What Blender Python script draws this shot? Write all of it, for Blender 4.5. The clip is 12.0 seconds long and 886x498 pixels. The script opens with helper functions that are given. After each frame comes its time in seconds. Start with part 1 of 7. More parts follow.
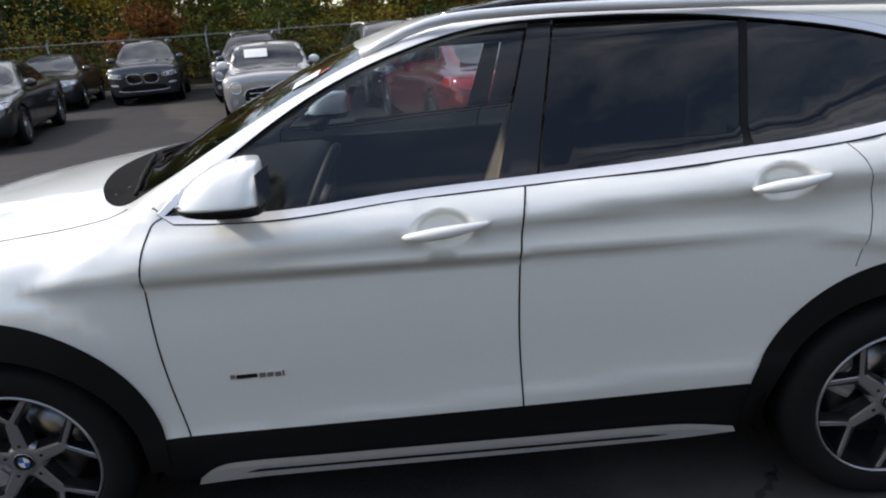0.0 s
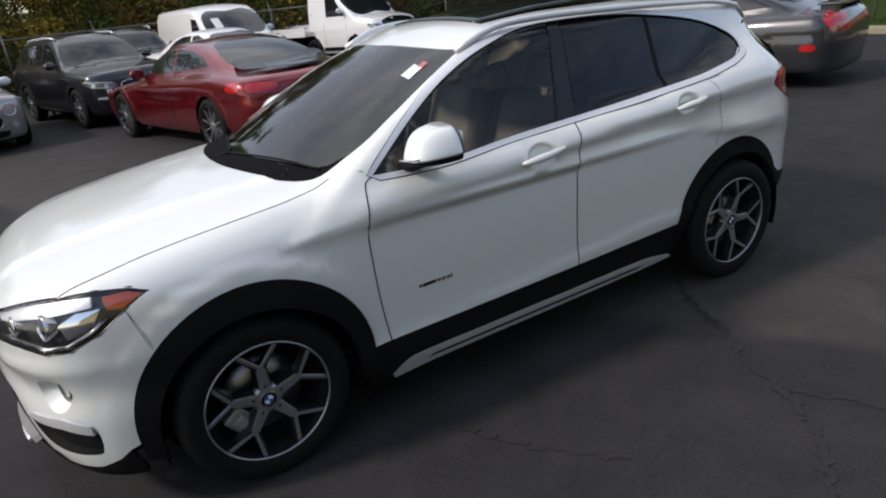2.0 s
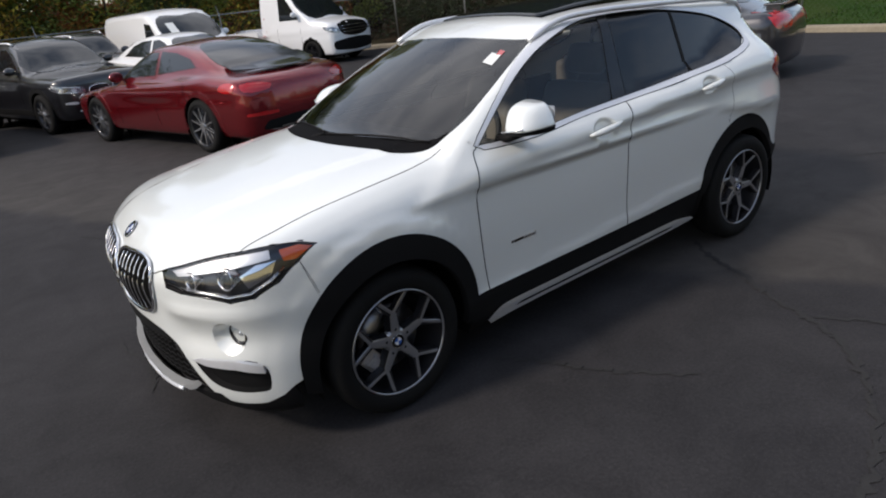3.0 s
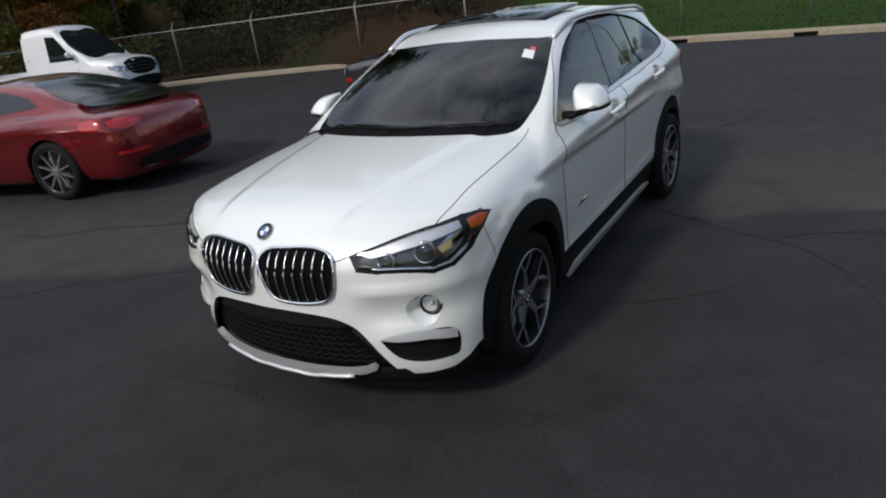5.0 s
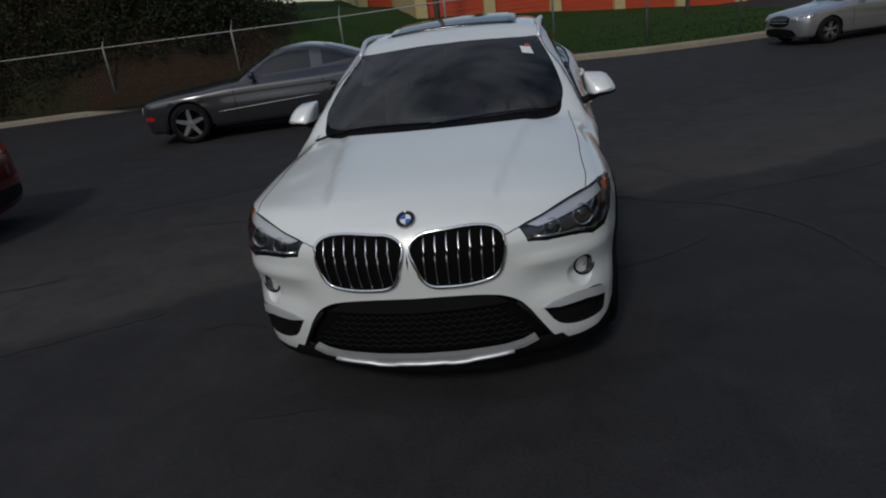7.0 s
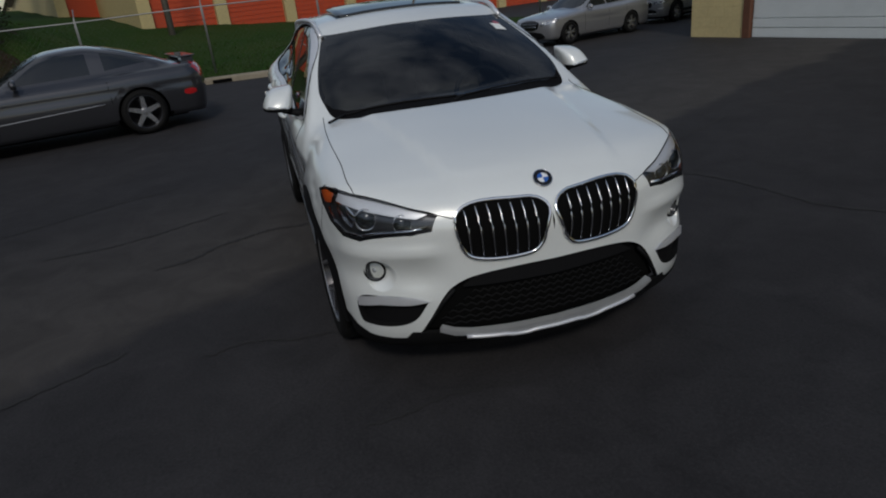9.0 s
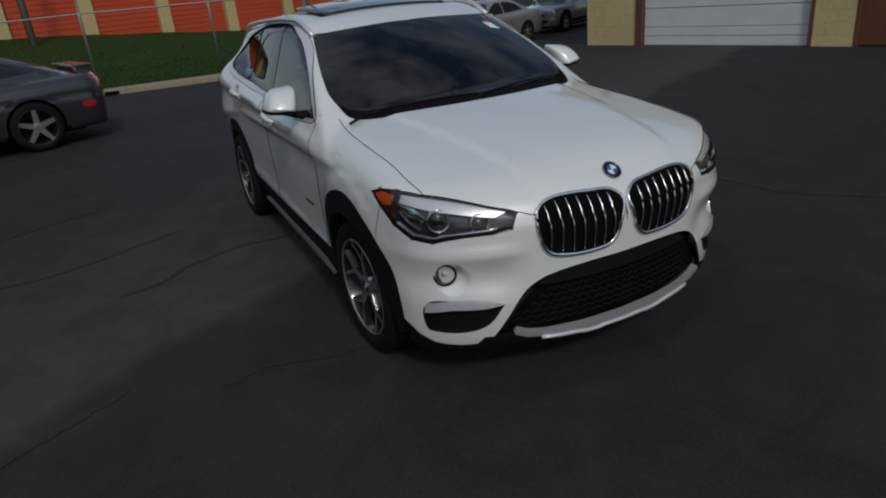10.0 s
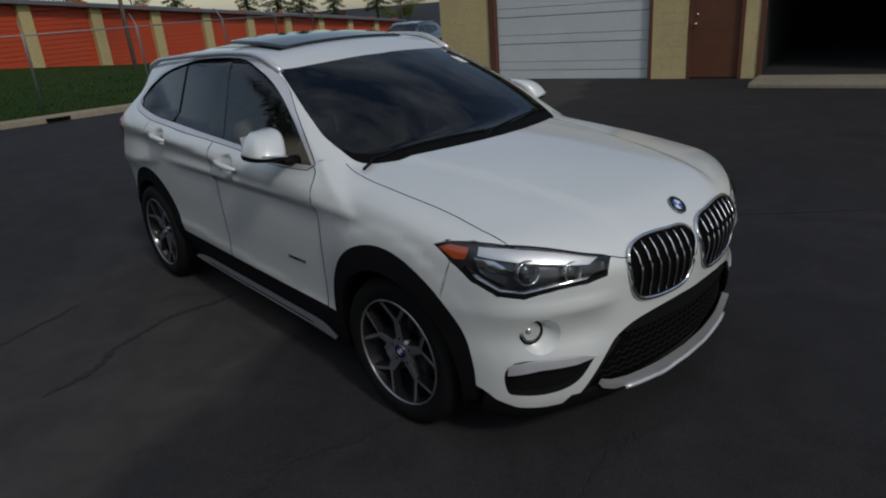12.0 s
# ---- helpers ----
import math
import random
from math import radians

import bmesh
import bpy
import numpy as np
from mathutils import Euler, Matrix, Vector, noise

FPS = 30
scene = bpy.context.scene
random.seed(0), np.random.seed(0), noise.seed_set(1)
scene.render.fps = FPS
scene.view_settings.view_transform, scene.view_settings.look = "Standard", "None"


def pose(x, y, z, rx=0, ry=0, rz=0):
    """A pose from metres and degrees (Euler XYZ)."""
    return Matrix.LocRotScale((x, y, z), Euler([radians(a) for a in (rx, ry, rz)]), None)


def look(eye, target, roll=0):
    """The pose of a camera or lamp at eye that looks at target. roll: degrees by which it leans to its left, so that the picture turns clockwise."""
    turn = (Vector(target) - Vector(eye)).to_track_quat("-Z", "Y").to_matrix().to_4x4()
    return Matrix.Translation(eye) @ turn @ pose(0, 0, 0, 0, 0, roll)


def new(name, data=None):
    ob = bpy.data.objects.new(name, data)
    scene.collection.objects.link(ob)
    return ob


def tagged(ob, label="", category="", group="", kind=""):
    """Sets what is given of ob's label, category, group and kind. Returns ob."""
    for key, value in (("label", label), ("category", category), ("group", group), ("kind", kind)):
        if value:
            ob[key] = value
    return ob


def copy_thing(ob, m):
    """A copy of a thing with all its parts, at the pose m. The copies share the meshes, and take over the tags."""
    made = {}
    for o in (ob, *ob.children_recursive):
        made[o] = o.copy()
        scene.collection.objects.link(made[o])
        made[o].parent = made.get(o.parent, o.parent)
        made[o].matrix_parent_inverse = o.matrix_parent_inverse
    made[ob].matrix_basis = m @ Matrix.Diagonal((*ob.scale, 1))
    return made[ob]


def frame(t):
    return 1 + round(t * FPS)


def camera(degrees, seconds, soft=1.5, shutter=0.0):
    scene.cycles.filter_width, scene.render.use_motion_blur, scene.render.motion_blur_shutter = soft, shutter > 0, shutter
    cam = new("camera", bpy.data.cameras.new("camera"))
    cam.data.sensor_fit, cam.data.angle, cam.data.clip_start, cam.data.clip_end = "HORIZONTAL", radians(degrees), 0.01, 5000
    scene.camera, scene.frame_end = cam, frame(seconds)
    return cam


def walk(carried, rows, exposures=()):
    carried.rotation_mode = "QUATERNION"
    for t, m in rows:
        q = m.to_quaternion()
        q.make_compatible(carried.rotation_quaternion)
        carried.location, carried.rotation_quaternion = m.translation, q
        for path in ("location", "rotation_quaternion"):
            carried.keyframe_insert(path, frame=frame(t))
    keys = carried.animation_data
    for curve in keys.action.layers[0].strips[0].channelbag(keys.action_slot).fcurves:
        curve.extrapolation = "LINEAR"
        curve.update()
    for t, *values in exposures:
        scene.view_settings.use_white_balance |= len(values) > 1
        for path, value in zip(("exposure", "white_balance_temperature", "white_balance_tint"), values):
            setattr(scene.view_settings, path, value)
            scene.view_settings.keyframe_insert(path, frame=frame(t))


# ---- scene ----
cam = camera(68.3, 12.0, soft=2.0)
PATH = [
    (0, (0.004, -2.578, 1.524), (-0.003, -0.688, 0.869), -4.2),
    (0.5, (-0.453, -2.856, 1.633), (-0.152, -1.004, 0.942), -4.7),
    (1, (-0.842, -2.947, 1.659), (-0.281, -1.163, 0.948), -5.6),
    (1.5, (-1.29, -3.005, 1.675), (-0.538, -1.3, 0.948), -6.0),
    (2, (-1.722, -3.071, 1.698), (-0.829, -1.438, 0.964), -6.5),
    (2.5, (-2.123, -2.991, 1.713), (-1.165, -1.398, 0.974), -6.4),
    (3, (-2.558, -3.075, 1.743), (-1.507, -1.543, 1.002), -6.6),
    (3.2, (-2.689, -3.032, 1.765), (-1.593, -1.548, 0.993), -6.0),
    (4.8, (-3.827, -2.315, 1.795), (-2.331, -1.209, 1.061), -7.4),
    (5, (-3.938, -2.19, 1.779), (-2.403, -1.135, 1.051), -7.6),
    (5.5, (-4.199, -1.85, 1.754), (-2.561, -0.965, 1.024), -7.8),
    (6, (-4.373, -1.435, 1.757), (-2.639, -0.75, 1.032), -7.8),
    (6.5, (-4.584, -1.03, 1.753), (-2.786, -0.514, 1.046), -7.5),
    (7, (-4.664, -0.61, 1.732), (-2.823, -0.273, 1.028), -7.5),
    (7.2, (-4.676, -0.432, 1.74), (-2.824, -0.165, 1.033), -7.4),
    (8.8, (-4.584, 0.959, 1.711), (-2.771, 0.572, 0.96), -6.5),
    (9, (-4.519, 1.082, 1.697), (-2.727, 0.619, 0.94), -6.5),
    (9.5, (-4.293, 1.419, 1.673), (-2.564, 0.761, 0.913), -6.1),
    (10, (-4.124, 1.764, 1.682), (-2.454, 0.966, 0.922), -5.7),
    (10.5, (-3.894, 1.982, 1.7), (-2.292, 1.043, 0.958), -5.4),
    (11, (-3.626, 2.141, 1.721), (-2.112, 1.055, 0.993), -5.0),
    (11.5, (-3.432, 2.304, 1.734), (-1.993, 1.113, 1.019), -4.6),
    (12, (-3.339, 2.34, 1.727), (-1.935, 1.105, 1.018), -4.6),
]
walk(cam, [(t, look(eye, target, roll)) for t, eye, target, roll in PATH],
     exposures=[(0, 0.92, 7050, 14), (0.5, 0.75, 7050, 14), (1.5, 0.42, 7050, 14), (2.5, 0.48, 7050, 14), (3.0, 0.46, 7050, 14), (5.0, 0.12, 6800, 11), (5.5, -0.10, 6750, 11), (6.0, -0.40, 6700, 10), (6.5, -0.69, 6650, 10), (7.0, -0.95, 6600, 10), (9.0, -0.88, 6600, 10), (10.0, -0.83, 6600, 10), (12.0, -0.86, 6600, 10)])
# ---- end of walk ----

# ---- light ----
SUN_UP, SUN_TURN = 40.0, 281.0
world = bpy.data.worlds.new("sky")
scene.world = world
world.use_nodes = True
wn = world.node_tree.nodes
wl = world.node_tree.links
sky = wn.new("ShaderNodeTexSky")
sky.sky_type = "NISHITA"
sky.sun_disc = False
sky.sun_elevation = radians(SUN_UP)
sky.sun_rotation = radians(SUN_TURN)
sky.air_density, sky.dust_density, sky.ozone_density = 1.1, 0.8, 1.4
# broken white cloud over the blue
wcoord = wn.new("ShaderNodeTexCoord")
wmap = wn.new("ShaderNodeMapping")
wmap.inputs["Scale"].default_value = (1.0, 1.0, 2.6)
cloud = wn.new("ShaderNodeTexNoise")
cloud.inputs["Scale"].default_value = 2.3
cloud.inputs["Detail"].default_value = 7.0
cloud.inputs["Roughness"].default_value = 0.6
cramp = wn.new("ShaderNodeValToRGB")
cramp.color_ramp.elements[0].position = 0.32
cramp.color_ramp.elements[1].position = 0.74
cramp.color_ramp.elements[0].color = (0, 0, 0, 1)
cramp.color_ramp.elements[1].color = (1, 1, 1, 1)
cmix = wn.new("ShaderNodeMixRGB")
# cloud is brightest overhead
csep = wn.new("ShaderNodeSeparateXYZ")
wl.new(wcoord.outputs["Generated"], csep.inputs[0])
crise = wn.new("ShaderNodeMapRange")
crise.inputs["From Min"].default_value, crise.inputs["From Max"].default_value = 0.0, 1.0
crise.inputs["To Min"].default_value, crise.inputs["To Max"].default_value = 0.42, 1.15
wl.new(csep.outputs["Z"], crise.inputs["Value"])
ccol = wn.new("ShaderNodeMixRGB")
ccol.blend_type = "MULTIPLY"
ccol.inputs["Fac"].default_value = 1.0
ccol.inputs["Color1"].default_value = (10.0, 10.7, 11.8, 1)
wl.new(crise.outputs[0], ccol.inputs["Color2"])
wl.new(ccol.outputs[0], cmix.inputs["Color2"])
wl.new(wcoord.outputs["Generated"], wmap.inputs["Vector"])
wl.new(wmap.outputs["Vector"], cloud.inputs["Vector"])
# more cloud to the north than to the south and overhead
cside = wn.new("ShaderNodeMath")
cside.operation = "MULTIPLY_ADD"
wl.new(csep.outputs["Y"], cside.inputs[0])
cside.inputs[1].default_value = 0.17
czen = wn.new("ShaderNodeMapRange")
czen.inputs["From Min"].default_value, czen.inputs["From Max"].default_value = 0.75, 1.0
czen.inputs["To Min"].default_value, czen.inputs["To Max"].default_value = 0.0, -0.16
wl.new(csep.outputs["Z"], czen.inputs["Value"])
cadd = wn.new("ShaderNodeMath")
wl.new(cloud.outputs["Fac"], cadd.inputs[0])
wl.new(czen.outputs[0], cadd.inputs[1])
wl.new(cadd.outputs[0], cside.inputs[2])
wl.new(cside.outputs[0], cramp.inputs["Fac"])
# and thins out towards the horizon
cthin = wn.new("ShaderNodeMapRange")
cthin.inputs["From Min"].default_value, cthin.inputs["From Max"].default_value = 0.36, 0.92
cthin.inputs["To Min"].default_value, cthin.inputs["To Max"].default_value = 0.42, 1.0
wl.new(csep.outputs["Z"], cthin.inputs["Value"])
cfac = wn.new("ShaderNodeMath")
cfac.operation = "MULTIPLY"
wl.new(cramp.outputs["Color"], cfac.inputs[0])
wl.new(cthin.outputs[0], cfac.inputs[1])
wl.new(cfac.outputs[0], cmix.inputs["Fac"])
wl.new(sky.outputs["Color"], cmix.inputs["Color1"])
wl.new(cmix.outputs["Color"], wn["Background"].inputs["Color"])
wn["Background"].inputs["Strength"].default_value = 0.13

sun_data = bpy.data.lights.new("sun", "SUN")
sun_data.energy = 1.9
sun_data.angle = radians(7)
sun_data.color = (1.0, 0.95, 0.88)
sun = new("sun", sun_data)
to_sun = Vector((math.sin(radians(SUN_TURN)) * math.cos(radians(SUN_UP)), math.cos(radians(SUN_TURN)) * math.cos(radians(SUN_UP)), math.sin(radians(SUN_UP))))
sun.matrix_world = Matrix.Translation((0, 0, 20)) @ to_sun.to_track_quat("Z", "Y").to_matrix().to_4x4()

# ---- materials ----
def material(name, color, rough=0.5, metal=0.0, vary=0.0, scale=5.0, bump=0.0, bump_scale=None, coat=0.0,
             second=None, second_scale=1.0, second_amount=0.5, island=0.0, spec=0.5):
    """A surface with grain (vary, bump) and stains of a second colour at a larger scale."""
    m = bpy.data.materials.new(name)
    m.use_nodes = True
    n, l = m.node_tree.nodes, m.node_tree.links
    b = n["Principled BSDF"]
    b.inputs["Roughness"].default_value = rough
    b.inputs["Metallic"].default_value = metal
    b.inputs["Coat Weight"].default_value = coat
    b.inputs["Coat Roughness"].default_value = 0.03
    b.inputs["Specular IOR Level"].default_value = spec
    b.inputs["Base Color"].default_value = (*color, 1)
    geo = n.new("ShaderNodeNewGeometry")
    col = None
    if vary or second or island:
        col = n.new("ShaderNodeRGB")
        col.outputs[0].default_value = (*color, 1)
        out = col.outputs[0]
        if second:
            s = n.new("ShaderNodeTexNoise")
            s.inputs["Scale"].default_value = second_scale
            s.inputs["Detail"].default_value = 6
            s.inputs["Roughness"].default_value = 0.65
            l.new(geo.outputs["Position"], s.inputs["Vector"])
            r = n.new("ShaderNodeMapRange")
            r.inputs["From Min"].default_value, r.inputs["From Max"].default_value = 0.42, 0.68
            r.inputs["To Max"].default_value = second_amount
            l.new(s.outputs["Fac"], r.inputs["Value"])
            mx = n.new("ShaderNodeMixRGB")
            mx.inputs["Color2"].default_value = (*second, 1)
            l.new(r.outputs[0], mx.inputs["Fac"])
            l.new(out, mx.inputs["Color1"])
            out = mx.outputs[0]
        if vary:
            g = n.new("ShaderNodeTexNoise")
            g.inputs["Scale"].default_value = scale
            g.inputs["Detail"].default_value = 8
            g.inputs["Roughness"].default_value = 0.7
            l.new(geo.outputs["Position"], g.inputs["Vector"])
            h = n.new("ShaderNodeHueSaturation")
            r2 = n.new("ShaderNodeMapRange")
            r2.inputs["From Min"].default_value, r2.inputs["From Max"].default_value = 0.25, 0.75
            r2.inputs["To Min"].default_value, r2.inputs["To Max"].default_value = 1 - vary, 1 + vary
            l.new(g.outputs["Fac"], r2.inputs["Value"])
            l.new(r2.outputs[0], h.inputs["Value"])
            l.new(out, h.inputs["Color"])
            out = h.outputs[0]
        if island:
            h = n.new("ShaderNodeHueSaturation")
            for key, lo, hi in (("Value", 1 - island, 1 + island), ("Hue", 0.5 - island * 0.07, 0.5 + island * 0.05)):
                r3 = n.new("ShaderNodeMapRange")
                r3.inputs["To Min"].default_value, r3.inputs["To Max"].default_value = lo, hi
                l.new(geo.outputs["Random Per Island"], r3.inputs["Value"])
                l.new(r3.outputs[0], h.inputs[key])
            l.new(out, h.inputs["Color"])
            out = h.outputs[0]
        l.new(out, b.inputs["Base Color"])
    if bump:
        g = n.new("ShaderNodeTexNoise")
        g.inputs["Scale"].default_value = bump_scale or scale
        g.inputs["Detail"].default_value = 6
        l.new(geo.outputs["Position"], g.inputs["Vector"])
        bp = n.new("ShaderNodeBump")
        bp.inputs["Strength"].default_value = min(1.0, bump * 10)
        bp.inputs["Distance"].default_value = bump
        l.new(g.outputs["Fac"], bp.inputs["Height"])
        l.new(bp.outputs[0], b.inputs["Normal"])
    return m


def glass_material(name, tint, gloss=1.0, rough=0.0):
    """Thin tinted glass: clear through, mirror by Fresnel."""
    m = bpy.data.materials.new(name)
    m.use_nodes = True
    n, l = m.node_tree.nodes, m.node_tree.links
    n.remove(n["Principled BSDF"])
    clear = n.new("ShaderNodeBsdfTransparent")
    clear.inputs["Color"].default_value = (*tint, 1)
    shine = n.new("ShaderNodeBsdfGlossy")
    shine.inputs["Roughness"].default_value = rough
    shine.inputs["Color"].default_value = (gloss, gloss, gloss, 1)
    fres = n.new("ShaderNodeFresnel")
    fres.inputs["IOR"].default_value = 1.5
    mix = n.new("ShaderNodeMixShader")
    l.new(fres.outputs[0], mix.inputs[0])
    l.new(clear.outputs[0], mix.inputs[1])
    l.new(shine.outputs[0], mix.inputs[2])
    l.new(mix.outputs[0], n["Material Output"].inputs["Surface"])
    return m


def paint_material(name, color, flake=0.1, rough=0.35, metal=0.0, coat=1.0):
    """Car paint: fine flake in the base coat under a clear coat."""
    m = material(name, color, rough=rough, metal=metal, coat=coat)
    n, l = m.node_tree.nodes, m.node_tree.links
    geo = n.new("ShaderNodeNewGeometry")
    v = n.new("ShaderNodeTexVoronoi")
    v.inputs["Scale"].default_value = 900
    l.new(geo.outputs["Position"], v.inputs["Vector"])
    h = n.new("ShaderNodeHueSaturation")
    h.inputs["Color"].default_value = (*color, 1)
    r = n.new("ShaderNodeMapRange")
    r.inputs["To Min"].default_value, r.inputs["To Max"].default_value = 1 - flake, 1 + flake
    l.new(v.outputs["Color"], r.inputs["Value"])
    l.new(r.outputs[0], h.inputs["Value"])
    l.new(h.outputs[0], n["Principled BSDF"].inputs["Base Color"])
    d = n.new("ShaderNodeTexNoise")
    d.inputs["Scale"].default_value = 3.0
    d.inputs["Detail"].default_value = 5
    l.new(geo.outputs["Position"], d.inputs["Vector"])
    r = n.new("ShaderNodeMapRange")
    r.inputs["To Min"].default_value, r.inputs["To Max"].default_value = 0.02, 0.09
    l.new(d.outputs["Fac"], r.inputs["Value"])
    l.new(r.outputs[0], n["Principled BSDF"].inputs["Coat Roughness"])
    return m


def asphalt_material():
    """Sealed asphalt: dark binder, pale grit, a worn pale band, scuffs."""
    m = material("asphalt", (0.025, 0.024, 0.0255), rough=0.82, vary=0.35, scale=60, bump=0.006, bump_scale=140,
                 second=(0.036, 0.034, 0.035), second_scale=0.55, second_amount=0.55, spec=0.2)
    n, l = m.node_tree.nodes, m.node_tree.links
    b = n["Principled BSDF"]
    before = b.inputs["Base Color"].links[0].from_socket
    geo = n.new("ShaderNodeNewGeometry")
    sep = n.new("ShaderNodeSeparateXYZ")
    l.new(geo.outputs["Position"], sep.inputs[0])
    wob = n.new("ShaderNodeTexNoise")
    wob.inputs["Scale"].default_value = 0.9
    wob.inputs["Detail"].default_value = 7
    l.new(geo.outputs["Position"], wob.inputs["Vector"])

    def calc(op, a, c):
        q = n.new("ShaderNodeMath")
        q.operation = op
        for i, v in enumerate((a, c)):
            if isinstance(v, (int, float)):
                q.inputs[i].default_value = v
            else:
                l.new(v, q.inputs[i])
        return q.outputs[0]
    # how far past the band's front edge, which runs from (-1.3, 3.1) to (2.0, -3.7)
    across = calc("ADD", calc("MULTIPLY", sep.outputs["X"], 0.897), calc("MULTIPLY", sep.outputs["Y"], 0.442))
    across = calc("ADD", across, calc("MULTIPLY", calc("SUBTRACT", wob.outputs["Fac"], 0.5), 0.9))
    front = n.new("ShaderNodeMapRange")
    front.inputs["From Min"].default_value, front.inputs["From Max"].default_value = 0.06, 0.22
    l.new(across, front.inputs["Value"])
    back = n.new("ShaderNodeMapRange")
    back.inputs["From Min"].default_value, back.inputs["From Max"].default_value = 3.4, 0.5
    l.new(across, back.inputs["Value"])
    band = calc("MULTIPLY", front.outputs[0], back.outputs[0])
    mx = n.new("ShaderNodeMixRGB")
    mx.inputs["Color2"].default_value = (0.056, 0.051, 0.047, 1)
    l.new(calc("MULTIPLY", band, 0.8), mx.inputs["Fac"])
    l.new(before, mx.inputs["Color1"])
    # mottled wear, a hand to an arm across
    mot = n.new("ShaderNodeTexNoise")
    mot.inputs["Scale"].default_value = 2.6
    mot.inputs["Detail"].default_value = 9
    mot.inputs["Roughness"].default_value = 0.68
    mot.inputs["Distortion"].default_value = 0.8
    l.new(geo.outputs["Position"], mot.inputs["Vector"])
    mrange = n.new("ShaderNodeMapRange")
    mrange.inputs["From Min"].default_value, mrange.inputs["From Max"].default_value = 0.30, 0.70
    mrange.inputs["To Min"].default_value, mrange.inputs["To Max"].default_value = 0.72, 1.22
    l.new(mot.outputs["Fac"], mrange.inputs["Value"])
    worn = n.new("ShaderNodeHueSaturation")
    l.new(mrange.outputs[0], worn.inputs["Value"])
    l.new(mx.outputs[0], worn.inputs["Color"])
    # pale grit
    v = n.new("ShaderNodeTexVoronoi")
    v.inputs["Scale"].default_value = 110
    l.new(geo.outputs["Position"], v.inputs["Vector"])
    grit = n.new("ShaderNodeMapRange")
    grit.inputs["From Min"].default_value, grit.inputs["From Max"].default_value = 0.22, 0.05
    grit.inputs["To Max"].default_value = 0.5
    l.new(v.outputs["Distance"], grit.inputs["Value"])
    mg = n.new("ShaderNodeMixRGB")
    mg.inputs["Color2"].default_value = (0.085, 0.08, 0.076, 1)
    l.new(grit.outputs[0], mg.inputs["Fac"])
    l.new(worn.outputs[0], mg.inputs["Color1"])
    l.new(mg.outputs[0], b.inputs["Base Color"])
    return m


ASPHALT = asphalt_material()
CRACK = material("tar_crack", (0.016, 0.0155, 0.0155), rough=0.9, vary=0.3, scale=30)
WHITE_PAINT = paint_material("pearl_white_paint", (0.760, 0.785, 0.765), flake=0.06, rough=0.34, metal=0.14)
BLACK_PLASTIC = material("black_plastic", (0.007, 0.007, 0.0075), rough=0.65, spec=0.14, vary=0.15, scale=80, bump=0.0006, bump_scale=500)
GLOSS_BLACK = material("gloss_black", (0.006, 0.006, 0.007), rough=0.12)
SCUTTLE = material("scuttle_plastic", (0.006, 0.006, 0.0065), rough=0.85, spec=0.06, vary=0.2, scale=60)
DARK_GAP = material("dark_gap", (0.004, 0.004, 0.004), rough=0.9, spec=0.06)
RUBBER = material("tyre_rubber", (0.006, 0.006, 0.006), rough=0.8, spec=0.2, vary=0.2, scale=40, bump=0.001, bump_scale=200)
CHROME = material("chrome", (0.80, 0.80, 0.82), rough=0.09, metal=1.0)
SATIN = material("satin_aluminium", (0.72, 0.73, 0.75), rough=0.38, metal=0.55, vary=0.05, scale=30)
RIM_DARK = material("rim_grey_paint", (0.028, 0.028, 0.032), rough=0.3, metal=0.6, coat=0.4)
RIM_CUT = material("rim_cut_metal", (0.33, 0.335, 0.35), rough=0.3, metal=0.75)
SKID = material("skid_silver", (0.40, 0.41, 0.42), rough=0.42, metal=0.4, vary=0.05, scale=30)
RIM_SILVER = material("rim_silver", (0.55, 0.56, 0.58), rough=0.25, metal=0.9)
GRILLE_BAR = material("grille_bar_metal", (0.62, 0.62, 0.63), rough=0.24, metal=1.0)
BRAKE = material("brake_steel", (0.30, 0.30, 0.31), rough=0.35, metal=1.0, vary=0.2, scale=20)
CALIPER = material("caliper_cast", (0.42, 0.42, 0.44), rough=0.5, metal=0.6, vary=0.2, scale=50)
GLASS = glass_material("clear_windscreen", (0.13, 0.16, 0.18))
PRIVACY = glass_material("privacy_glass", (0.022, 0.026, 0.034))
SIDE_GLASS = glass_material("side_glass", (0.66, 0.72, 0.75))
LENS = glass_material("lamp_lens", (0.90, 0.92, 0.94))
FAR_GLASS = material("far_car_glass", (0.010, 0.013, 0.015), rough=0.04, spec=0.7)
LAMP_CLEAR = material("far_lamp", (0.62, 0.64, 0.66), rough=0.12, metal=0.5)
LAMP_RED = material("red_lamp", (0.42, 0.012, 0.014), rough=0.12, coat=1.0)
LAMP_AMBER = material("amber_lamp", (0.55, 0.10, 0.02), rough=0.15, coat=1.0)
STICKER = material("paper_white", (0.72, 0.74, 0.72), rough=0.7, vary=0.05, scale=20)
BLOCK_TAN = material("tan_block", (0.56, 0.46, 0.23), rough=0.85, vary=0.12, scale=14, bump=0.004, bump_scale=60,
                     second=(0.42, 0.34, 0.18), second_scale=1.3, second_amount=0.5)
DOOR_WHITE = material("white_door_steel", (0.62, 0.66, 0.66), rough=0.5, vary=0.05, scale=3,
                      second=(0.50, 0.54, 0.54), second_scale=1.1, second_amount=0.4)
DOOR_BROWN = material("brown_door_paint", (0.135, 0.055, 0.026), rough=0.5, vary=0.12, scale=5, second=(0.09, 0.035, 0.018), second_scale=2)
